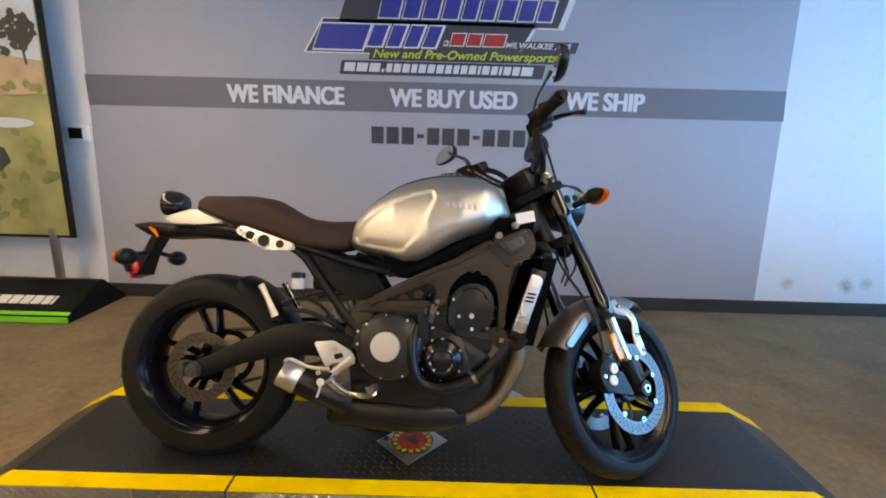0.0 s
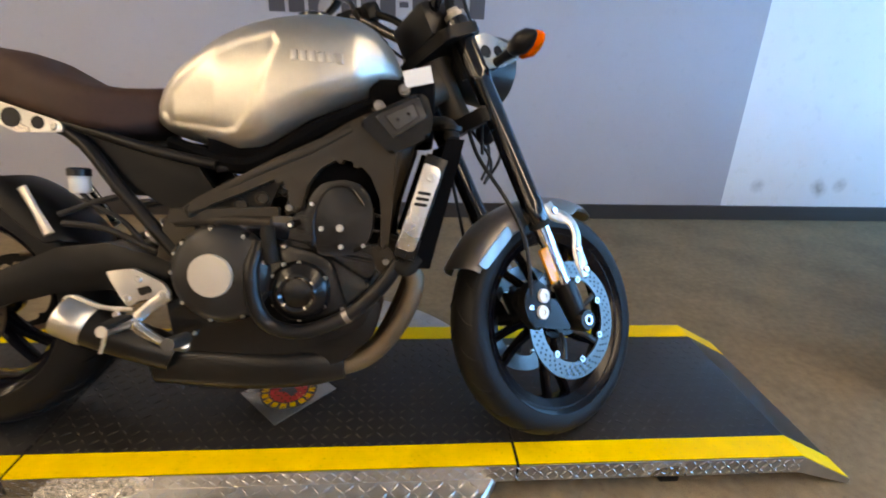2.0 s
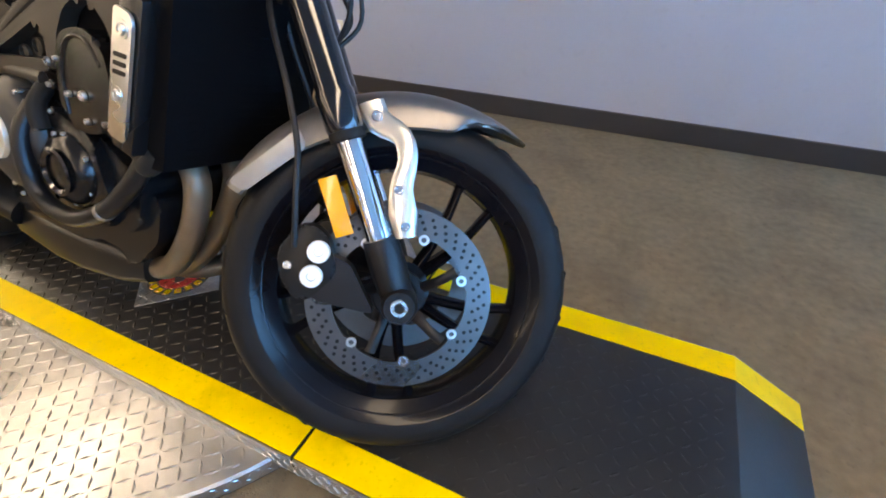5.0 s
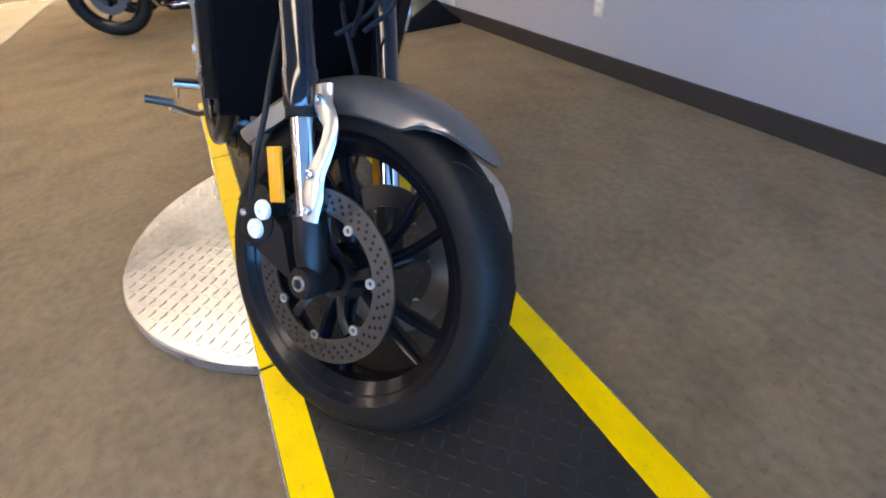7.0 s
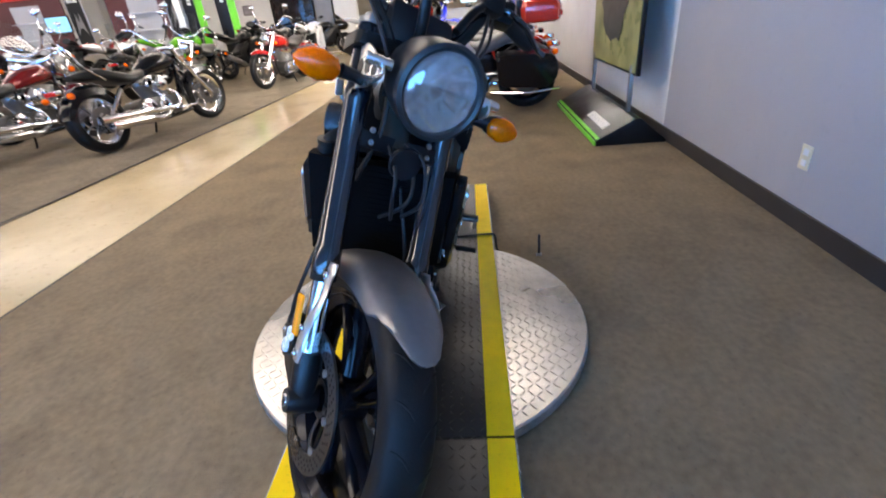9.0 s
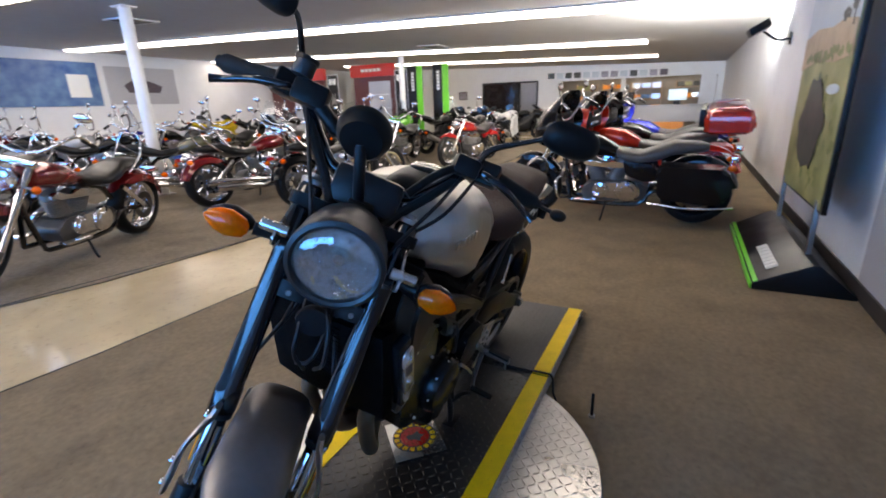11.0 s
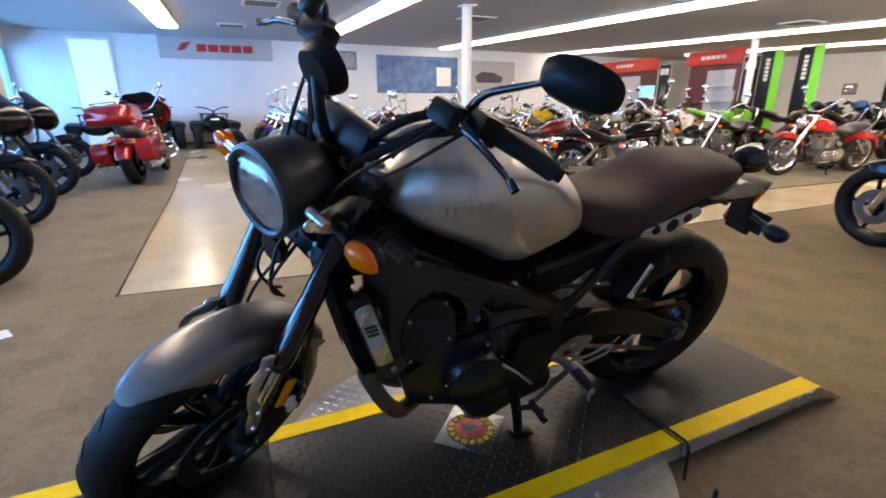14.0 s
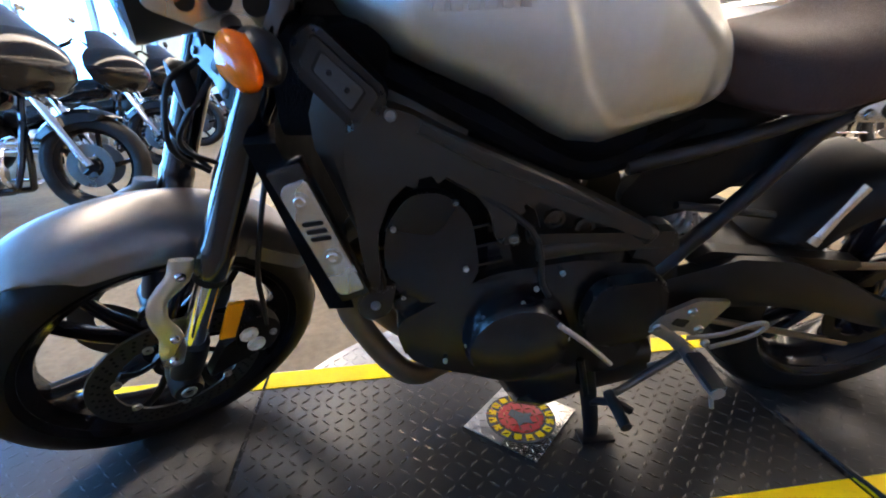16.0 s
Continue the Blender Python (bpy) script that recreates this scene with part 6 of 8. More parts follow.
# air box and throttle bodies under the tank
bp("air_box", box((0.05, 0, 0.735), (0.36, 0.23, 0.15), 0.03), M["core_shade"], "black air box under the tank")
bp("throttle_body", join(*(lathe([(0.028, 0), (0.028, 0.09)], (-0.02, yy, 0.62), (0.75, 0, 0.3), 18) for yy in (-0.08, 0, 0.08))), M["alu_dull"], "row of throttle bodies")
bp("battery_box", box((-0.28, 0, 0.66), (0.20, 0.14, 0.13), 0.02), M["rubber"], "black battery box under the seat")
# radiator
rad = bp("radiator", loft([[(x0 - skew, y, z) for x0, z in ((0.345, 0.452), (0.385, 0.452), (0.455, 0.735), (0.415, 0.735))] for y, skew in ((-0.185, 0.0), (-0.10, -0.004), (0.0, 0.0), (0.08, 0.010), (0.150, 0.024))]), M["core_shade"], "wide black finned radiator")
for k in range(18):
    z = 0.470 + 0.25 * k / 17
    bp("fin", box((0.386 + 0.2473 * (z - 0.452), -0.05, z), (0.003, 0.20, 0.0016), 0), M["core_shade"], "", rad, False)
for sd in (-1, 1):
    x0, z0 = (0.380, 0.653) if sd < 0 else (0.364, 0.672)      # the two plates sit unevenly
    dx, dz = 0.0320, 0.0995

    def rp(a, b):
        """A point of the side plate: a along it upwards, b ahead."""
        return (x0 + dx * a + dz * b, z0 + dz * a - dx * b)
    inn = 0.0 if sd < 0 else 0.028      # the radiator sits a little off the middle
    rc = bp("radiator_cover", prism(rounded([rp(0.24, -0.18), rp(0.24, 0.12), rp(0.15, 0.20), rp(-1.50, 0.20), rp(-1.56, 0.14), rp(-1.56, -0.18)], 0.006), sd * (0.212 - inn), sd * (0.217 - inn), 0.0015), M["alu"], "brushed alloy radiator side cover with slots")
    for k in range(3):
        a = -0.33 - 0.12 * k
        bp("slot", prism(rounded([rp(a, -0.12), rp(a + 0.05, 0.14), rp(a - 0.015, 0.14), rp(a - 0.065, -0.12)], 0.003), sd * (0.2172 - inn), sd * (0.2182 - inn), 0), M["black"], "", rc)
    for a, b in ((0.0, 0.02), (-0.90, 0.0)):
        bp("bolt", join(bolt((rp(a, b)[0], sd * (0.217 - inn), rp(a, b)[1]), (0, sd, 0), 0.0085, 0.005), lathe([(0.013, 0), (0.013, 0.0015), (0, 0.0015)], (rp(a, b)[0], sd * (0.217 - inn), rp(a, b)[1]), (0, sd, 0), 18)), M["alu"], "", rc)
    bp("radiator_tank", prism([rp(0.45, -0.20), rp(0.45, 0.26), rp(-1.75, 0.26), rp(-1.75, -0.20)], sd * (0.182 - inn), sd * (0.210 - inn), 0.006), M["engine_black"], "", rad)
bp("filler_neck", lathe([(0.016, 0.0), (0.016, 0.020), (0.024, 0.022), (0.024, 0.032), (0.0, 0.034)], (0.425, -0.150, 0.735), (0.1, 0, 1), 20), M["satin"], "black radiator filler cap", rad)
bp("radiator_hose", tube([(0.36, -0.17, 0.475), (0.335, -0.175, 0.45), (0.315, -0.165, 0.455)], 0.018, 12, 4), M["rubber"], "black lower radiator hose")
bp("radiator_hose", tube([(0.43, -0.16, 0.735), (0.42, -0.14, 0.77), (0.36, -0.11, 0.77), (0.30, -0.08, 0.72)], 0.016, 12, 4), M["rubber"], "black upper radiator hose")
# exhaust
for pts in ([(0.265, -0.095, 0.478), (0.318, -0.100, 0.462), (0.350, -0.102, 0.412), (0.330, -0.100, 0.332), (0.278, -0.095, 0.250), (0.215, -0.085, 0.198), (0.14, -0.075, 0.180), (0.05, -0.06, 0.178)],
            [(0.265, 0.0, 0.478), (0.315, -0.005, 0.458), (0.342, -0.012, 0.405), (0.322, -0.025, 0.325), (0.272, -0.04, 0.240), (0.21, -0.045, 0.188), (0.14, -0.045, 0.172), (0.05, -0.03, 0.170)],
            [(0.265, 0.090, 0.478), (0.312, 0.090, 0.458), (0.338, 0.088, 0.405), (0.312, 0.082, 0.320), (0.268, 0.072, 0.225), (0.222, 0.055, 0.165), (0.165, 0.015, 0.145), (0.08, -0.03, 0.150)]):
    bp("header_pipe", tube(pts, [0.0235, 0.0235, 0.0235, 0.0230, 0.0235, 0.0240, 0.025, 0.025], 16, 5), M["steel"], "bronzed steel header pipe")
rings = []
for x, top, bot, half, yc in ((-0.30, 0.235, 0.150, 0.07, -0.02), (-0.27, 0.255, 0.138, 0.12, -0.01), (-0.10, 0.255, 0.128, 0.140, -0.005), (-0.02, 0.250, 0.128, 0.135, -0.01), (0.04, 0.245, 0.132, 0.100, -0.04), (0.12, 0.240, 0.142, 0.075, -0.06), (0.18, 0.215, 0.155, 0.055, -0.06)):
    rings.append([(x, yc + half * math.copysign(abs(math.cos(q)) ** 0.5, math.cos(q)), (top + bot) / 2 + (top - bot) / 2 * math.copysign(abs(math.sin(q)) ** 0.5, math.sin(q))) for q in (2 * math.pi * k / 32 for k in range(32))])
mf = bp("muffler", loft(rings), M["muffler"], "black belly silencer box")
bp("tailpipe", tube([(-0.22, -0.12, 0.225), (-0.30, -0.145, 0.265), (-0.39, -0.165, 0.312)], [0.042, 0.044, 0.046], 24, 4), M["muffler"], "short black tailpipe", mf)
TP = Vector((-0.375, -0.160, 0.303))
TD = Vector((-0.85, -0.12, 0.45)).normalized()
bp("tailpipe_cap", lathe([(0.0465, 0.0), (0.0490, 0.004), (0.0490, 0.058), (0.046, 0.066), (0.036, 0.066), (0.033, 0.058), (0.031, 0.03), (0.0, 0.03)], TP, TD, 36), M["alu"], "brushed steel tailpipe end cap", mf)
# foot controls


def peg_side(sd):
    bright_ = M["alu"] if sd < 0 else M["alu_dull"]
    br_ = bp("footrest_bracket", join(prism(rounded([(-0.33, 0.432), (-0.265, 0.440), (-0.205, 0.408), (-0.188, 0.380), (-0.205, 0.362), (-0.255, 0.372), (-0.285, 0.350), (-0.300, 0.375)], 0.010), sd * 0.165, sd * 0.174, 0.002),
                                      tube([(-0.20, sd * 0.170, 0.382), (-0.245, sd * 0.170, 0.348), (-0.275, sd * 0.170, 0.315), (-0.262, sd * 0.17, 0.29), (-0.22, sd * 0.17, 0.272)], [0.016, 0.012, 0.014, 0.010, 0.010], 10, 4, 0.5)), bright_, "bright cast alloy footrest bracket")
    bp("bracket_slot", prism(rounded([(-0.262, 0.395), (-0.235, 0.402), (-0.228, 0.388), (-0.255, 0.378)], 0.005), sd * 0.1742, sd * 0.1752, 0), M["black"], "", br_)
    for x, z in ((-0.203, 0.383), (-0.258, 0.415), (-0.285, 0.372), (-0.31, 0.335)):
        bp("bolt", bolt((x, sd * 0.174, z), (0, sd, 0), 0.0085), bright_, "", br_)
    bp("heel_guard", tube([(-0.275, sd * 0.170, 0.345), (-0.34, sd * 0.172, 0.350), (-0.40, sd * 0.172, 0.372), (-0.425, sd * 0.17, 0.36), (-0.40, sd * 0.17, 0.335), (-0.33, sd * 0.17, 0.315)], 0.006, 8, 4, 0.6), bright_, "", br_)
    pg = bp("footrest", tube([(-0.275, sd * 0.175, 0.322), (-0.272, sd * 0.20, 0.324), (-0.270, sd * 0.285, 0.331)], [0.010, 0.013, 0.012], 12, 2), bright_, "ribbed rider footrest")
    bp("footrest_rubber", box((-0.270, sd * 0.242, 0.339), (0.028, 0.08, 0.010), 0.003), M["rubber"], "", pg)
    bp("peg_feeler", tube([(-0.270, sd * 0.272, 0.326), (-0.275, sd * 0.274, 0.301), (-0.282, sd * 0.275, 0.283)], 0.004, 8, 1), bright_, "", pg)
    if sd < 0:
        bp("pedal", tube([(-0.265, -0.178, 0.312), (-0.21, -0.19, 0.280), (-0.14, -0.230, 0.280), (-0.105, -0.290, 0.310)], [0.010, 0.009, 0.009, 0.010], 10, 3), bright_, "bright brake pedal")
        bp("pedal_tip", tube([(-0.105, -0.282, 0.320), (-0.105, -0.350, 0.330)], 0.013, 12, 1), M["engine_grey"], "")
    else:
        bp("pedal", tube([(-0.265, 0.178, 0.312), (-0.21, 0.19, 0.280), (-0.16, 0.205, 0.262), (-0.125, 0.22, 0.262)], [0.010, 0.008, 0.007, 0.007], 10, 3), M["engine_grey"], "grey gear pedal")
        bp("pedal_tip", tube([(-0.125, 0.215, 0.263), (-0.125, 0.290, 0.267)], 0.010, 12, 1), M["rubber"], "")



peg_side(-1)
peg_side(1)
ss = bp("side_stand", tube([(-0.105, 0.125, 0.285), (-0.125, 0.140, 0.20), (-0.145, 0.158, 0.10), (-0.152, 0.164, 0.052)], [0.020, 0.018, 0.017, 0.016], 12, 3, 0.6), M["black"], "black side stand folded out")
bp("stand_foot", box((-0.162, 0.166, 0.050), (0.075, 0.045, 0.010), 0.004, Matrix.Rotation(radians(LEAN), 4, "X")), M["black"], "", ss)
bp("stand_tab", tube([(-0.135, 0.152, 0.155), (-0.175, 0.175, 0.175), (-0.205, 0.19, 0.165)], 0.009, 8, 3), M["black"], "", ss)
bp("stand_spring", tube([(-0.095, 0.145, 0.275), (-0.115, 0.162, 0.19)], 0.007, 8, 1), M["satin"], "", ss)
bp("wiring_loom", tube([(0.26, -0.10, 0.72), (0.20, -0.145, 0.70), (0.05, -0.13, 0.69), (-0.10, -0.115, 0.66)], 0.008, 8, 4), M["hose"], "black wiring loom")

# ---- the other motorcycles of the showroom ----


def show_wheel(name, c, R, w, spoked, parent, material=None):
    rimr = R - 0.09 if R < 0.34 else R - 0.10
    n = 5 if not spoked else 9
    hub = lathe([(0.0, -0.05), (0.04, -0.05), (0.05, 0.0), (0.04, 0.05), (0.0, 0.05)], c, (0, 1, 0), 14)
    wh = part(name, join(lathe(rim_profile(rimr, w * 0.8), c, (0, 1, 0), 28, True), hub), material or M["chrome"], parent)
    for k in range(n):
        part("spoke", spokes(c, 0.04, rimr - 0.015, 1, 0.008 if spoked else 0.016, 0.012 if spoked else 0.02, 0.0, 0.12, 2 * math.pi * k / n), material or M["chrome"], wh)
    part("tyre", lathe(tyre_profile(R, rimr + 0.004, w), c, (0, 1, 0), 32, True), M["tyre"], wh)
    part("brake_disc", lathe([(0.075, -0.003), (0.14, -0.003), (0.14, 0.003), (0.075, 0.003)], (c[0], -w * 0.5 - 0.012, c[2]), (0, 1, 0), 28, True), M["disc"], wh)
    part("brake_disc", lathe([(0.075, -0.003), (0.14, -0.003), (0.14, 0.003), (0.075, 0.003)], (c[0], w * 0.5 + 0.012, c[2]), (0, 1, 0), 28, True), M["disc"], wh)
    return wh


def visor(o, rows, t=0.02):
    """A curved shell open to the rear: height, front, half width and rear edge of each row."""
    rings = []
    for z, xf, w, xb in rows:
        qs = [math.pi * (k / 14 - 0.5) for k in range(15)]
        rings.append([o + Vector((xb + (xf - xb) * math.cos(q) ** 1.15 if math.cos(q) > 1e-6 else xb, w * math.sin(q), z)) for q in qs]
                     + [o + Vector((xb + (xf - t - xb) * math.cos(q) ** 1.15 if math.cos(q) > 1e-6 else xb, (w - t) * math.sin(q), z)) for q in reversed(qs)])
    return loft(rings)


def cruiser(m, paint, label, kind="cruiser", trunk=False, group="motorcycles on show", steer=14, dark=False, screen=False, signals=True):
    """A cruiser or a bagger: heading +x, standing on the ground, leaning on its stand."""
    t = empty("motorcycle", m @ Matrix.Rotation(radians(-7), 4, "X"), label, "motorcycle", group)
    bag = kind == "bagger"
    wb = 0.82
    bright = M["satin"] if dark else M["chrome"]
    rake = radians(32 if not bag else 27)
    s, c = math.sin(rake), math.cos(rake)
    rf, rr = (0.33, 0.325)
    ax = Vector((wb, 0, rf))
    st = Matrix.Translation((wb + 0.14, 0, 0)) @ Matrix.Rotation(radians(steer), 4, Vector((-s, 0, c))) @ Matrix.Translation((-wb - 0.14, 0, 0))

    def S(bm):
        bm.transform(st)
        return bm
    # front end
    wh = show_wheel("front_wheel", ax, rf, 0.13 if bag else 0.11, not bag, t, M["rim"] if bag else None)
    for o in (wh, *wh.children):
        o.data.transform(st)
    up = Vector((-s, 0, c))
    for sd in (-1, 1):
        fk = part("fork_leg", S(tube([ax + Vector((0, sd * 0.10, 0)), ax + up * 0.30 + Vector((0, sd * 0.10, 0)), ax + up * 0.72 + Vector((0, sd * 0.10, 0))], [0.030, 0.030, 0.024], 12, 2)), bright, t, "bright fork leg" if not dark else "black fork leg")
    part("front_fender", S(fender(ax, rf + 0.035, -62, 40, 0.085, 0.07, 16, 7)), paint, t)
    part("fork_clamp", S(box(ax + up * 0.70, (0.07, 0.27, 0.05), 0.012)), bright, t)
    hx = ax + up * 0.58 + Vector((0.11, 0, 0.0))
    if bag:
        top = ax + up * 0.72
        fr = part("fairing", S(visor(top, ((-0.21, 0.17, 0.16, 0.06), (-0.17, 0.24, 0.30, 0.02), (-0.10, 0.29, 0.39, -0.03), (0.0, 0.29, 0.43, -0.06), (0.09, 0.25, 0.41, -0.07), (0.16, 0.19, 0.35, -0.06), (0.18, 0.17, 0.32, -0.05)))), paint, t, "batwing fairing")
        part("windscreen", S(visor(top, ((0.175, 0.165, 0.31, -0.04), (0.25, 0.09, 0.28, -0.07), (0.33, 0.015, 0.21, -0.10), (0.36, -0.02, 0.14, -0.11)), 0.006)), M["smoke"], fr, "smoked screen")
        part("dash", S(box(top + Vector((0.03, 0, 0.03)), (0.10, 0.56, 0.20), 0.04)), M["satin"], fr)
        hx = top + Vector((0.24, 0, -0.03))
    hl_ = part("headlight", S(lathe([(0.0, -0.10), (0.06, -0.09), (0.085, -0.03), (0.09, 0.0), (0.082, 0.008)], hx, (1, 0, -0.05), 22)), bright, t)
    part("lens", S(lathe([(0.081, 0.004), (0.05, 0.018), (0.0, 0.022)], hx, (1, 0, -0.05), 20)), M["reflect_bowl"], hl_)
    if signals:
        for sd in (-1, 1):
            sg = part("turn_signal", S(tube([hx + Vector((-0.05, sd * 0.09, -0.05)), hx + Vector((-0.05, sd * 0.17, -0.05))], 0.010, 8, 1)), bright, t)
            part("amber_lens", S(ball(hx + Vector((-0.04, sd * 0.20, -0.05)), (0.035, 0.032, 0.032), 12, 8)), M["amber"], sg)
    bz = ax + up * 0.78
    part("handlebar", S(tube([bz + Vector((-0.20, -0.42, 0.12)), bz + Vector((-0.08, -0.33, 0.20)), bz + Vector((0.0, -0.12, 0.03)), bz + Vector((0.0, 0.12, 0.03)), bz + Vector((-0.08, 0.33, 0.20)), bz + Vector((-0.20, 0.42, 0.12))], 0.014, 10, 4)), bright, t, "wide bright handlebar")
    for sd in (-1, 1):
        part("grip", S(tube([bz + Vector((-0.12, sd * 0.36, 0.175)), bz + Vector((-0.20, sd * 0.42, 0.12))], 0.020, 10, 1)), M["rubber"], t)
        mr = part("mirror", S(tube([bz + Vector((-0.08, sd * 0.32, 0.20)), bz + Vector((-0.05, sd * 0.34, 0.30)), bz + Vector((-0.07, sd * 0.36, 0.34))], 0.006, 8, 3)), bright, t)
        part("mirror_shell", S(ball(bz + Vector((-0.07, sd * 0.37, 0.36)), (0.020, 0.065, 0.04), 14, 8)), bright, mr)
    if screen:
        part("windscreen", S(loft([[bz + Vector((0.10 - 0.10 * f, w * math.sin(q), 0.0 + 0.40 * f)) + Vector((0.05 * math.cos(q), 0, 0)) for q in (-1.2 + 2.4 * k / 10 for k in range(11))] + [bz + Vector((0.09 - 0.10 * f, w * math.sin(q), 0.40 * f)) + Vector((0.05 * math.cos(q), 0, 0)) for q in (-1.2 + 2.4 * k / 10 for k in range(10, -1, -1))] for f, w in ((0, 0.22), (0.5, 0.24), (1, 0.19))])), M["glass"], t, "clear windscreen")
    # body
    part("fuel_tank", section_loft([(0.42, 0.84, 0.74, 0.05, 0.45), (0.38, 0.89, 0.70, 0.12, 0.45), (0.25, 0.905, 0.68, 0.165, 0.45), (0.08, 0.87, 0.67, 0.15, 0.45), (-0.05, 0.79, 0.66, 0.11, 0.45), (-0.12, 0.73, 0.67, 0.06, 0.45)], 2.4, 20), paint, t, "teardrop tank")
    part("seat", section_loft([(-0.06, 0.76, 0.68, 0.08, 0.4), (-0.14, 0.74, 0.64, 0.15, 0.4), (-0.30, 0.72, 0.62, 0.18, 0.4), (-0.46, 0.78, 0.64, 0.16, 0.4), (-0.60, 0.83, 0.70, 0.13, 0.4), (-0.82, 0.82, 0.72, 0.10, 0.4), (-0.90, 0.80, 0.74, 0.05, 0.4)], 2.8, 20), M["seat_grey"] if bag else M["black"], t, "stepped seat")
    rx = Vector((-wb, 0, rr))
    show_wheel("rear_wheel", rx, rr, 0.18, not bag, t, M["rim"] if bag else None)
    part("rear_fender", fender(rx, rr + 0.045, -78, 62, 0.115, 0.09, 18, 7), paint, t)
    tl_ = part("tail_light", box((-wb - 0.30, 0, 0.66), (0.06, 0.16, 0.05), 0.012), bright, t)
    part("red_lens", box((-wb - 0.335, 0, 0.66), (0.02, 0.14, 0.045), 0.008), M["red_lens"], tl_)
    for sd in (-1, 1):
        sg = part("rear_signal", tube([(-wb - 0.27, sd * 0.05, 0.61), (-wb - 0.27, sd * 0.15, 0.61)], 0.009, 8, 1), bright, t)
        part("amber_lens", ball((-wb - 0.28, sd * 0.18, 0.61), (0.035, 0.03, 0.03), 12, 8), M["amber"], sg)
    # frame and engine
    part("frame", join(tube([(0.50, 0, 0.86), (0.46, 0, 0.62), (0.40, 0.08, 0.25), (0.30, 0.11, 0.19), (-0.30, 0.11, 0.19), (-0.45, 0.11, 0.34), (-wb, 0.12, rr)], 0.022, 8, 3),
                       tube([(0.46, 0, 0.62), (0.40, -0.08, 0.25), (0.30, -0.11, 0.19), (-0.30, -0.11, 0.19), (-0.45, -0.11, 0.34), (-wb, -0.12, rr)], 0.022, 8, 3),
                       tube([(0.50, 0, 0.84), (0.1, 0, 0.70), (-0.35, 0, 0.60), (-0.50, 0, 0.45)], 0.026, 8, 3)), M["gloss"], t)
    en = part("engine", prism(rounded([(-0.36, 0.24), (0.22, 0.20), (0.28, 0.32), (0.16, 0.42), (-0.30, 0.44), (-0.40, 0.36)], 0.05), -0.12, 0.12, 0.015, segs=3), M["engine_grey"] if not dark else M["satin"], t)
    for x, r, sd in ((-0.02, 0.085, -1), (-0.24, 0.105, -1), (0.06, 0.085, 1), (-0.20, 0.115, 1)):
        part("engine_cover", lathe([(r, -0.01), (r, 0.022), (r * 0.93, 0.034), (r * 0.62, 0.040), (r * 0.58, 0.047), (0.0, 0.052)], (x, sd * 0.12, 0.33), (0, sd, 0), 24), bright, en, "polished round engine cover" if not dark else "")
    for sd in (-1, 1):
        part("rocker_box", prism(rounded([(-0.20, 0.600), (-0.05, 0.635), (0.06, 0.60), (0.20, 0.645), (0.26, 0.60), (0.16, 0.575), (0.03, 0.565), (-0.12, 0.555)], 0.02), sd * 0.045, sd * 0.095, 0.012), bright, en)
        part("primary_case", prism(rounded([(-0.34, 0.30), (-0.30, 0.42), (0.05, 0.41), (0.14, 0.35), (0.10, 0.26), (-0.26, 0.235)], 0.05, 4), sd * 0.118, sd * 0.138, 0.008), bright if sd > 0 else M["engine_grey"], en)
    for ang, ox in ((0.42, 0.09), (-0.42, -0.05)):
        base = Vector((ox, 0, 0.40))
        d = Vector((math.sin(ang), 0, math.cos(ang)))
        prof = []
        for k in range(9):
            prof += [(0.068, 0.022 * k), (0.082, 0.022 * k + 0.006), (0.082, 0.022 * k + 0.012), (0.068, 0.022 * k + 0.018)]
        part("cylinder", lathe([(0.0, 0.0)] + prof + [(0.07, 0.20), (0.075, 0.215), (0.06, 0.255), (0.0, 0.26)], base, d, 16), M["alu_dull"] if not dark else M["satin"], en)
    part("air_cleaner", lathe([(0.085, 0.0), (0.085, 0.04), (0.06, 0.055), (0.0, 0.057)], (0.02, -0.13, 0.56), (0, -1, 0), 24), bright, t, "round air cleaner cover")
    for k, (zz, l0) in enumerate(((0.30, -0.95), (0.22, -0.85))):
        part("exhaust_pipe", tube([(0.10 - 0.16 * k, -0.09, 0.50), (0.20 - 0.2 * k, -0.15, 0.40), (0.12 - 0.1 * k, -0.17, 0.28), (-0.15, -0.18, zz - 0.02), (-0.35, -0.19, zz), (l0, -0.20, zz + 0.03)], [0.022, 0.022, 0.022, 0.03, 0.045, 0.046], 12, 4), M["chrome"], t, "chrome exhaust pipe")
    for sd in (-1, 1):
        part("footboard", box((0.22, sd * 0.22, 0.25), (0.26, 0.09, 0.02), 0.006), bright, t)
        part("rear_shock", tube([(-0.50, sd * 0.13, 0.58), (-wb + 0.05, sd * 0.14, rr + 0.02)], 0.026, 10, 1), M["chrome"], t)
    if bag or trunk:
        for sd in (-1, 1):
            sb_ = part("saddlebag", prism(rounded([(-0.50, 0.34), (-0.48, 0.62), (-0.55, 0.66), (-1.06, 0.64), (-1.12, 0.50), (-1.08, 0.34), (-0.95, 0.30)], 0.06, 4), sd * 0.17, sd * 0.38, 0.03, segs=3), paint, t, "hard saddlebag")
            part("bag_rail", tube([(-0.42, sd * 0.30, 0.27), (-0.80, sd * 0.40, 0.27), (-1.14, sd * 0.36, 0.29)], 0.012, 8, 2), M["chrome"], sb_)
        for sd in (-1, 1):
            part("side_cover", prism(rounded([(-0.14, 0.66), (-0.44, 0.62), (-0.50, 0.46), (-0.36, 0.44), (-0.18, 0.50)], 0.04, 3), sd * 0.10, sd * 0.155, 0.012), paint, t)
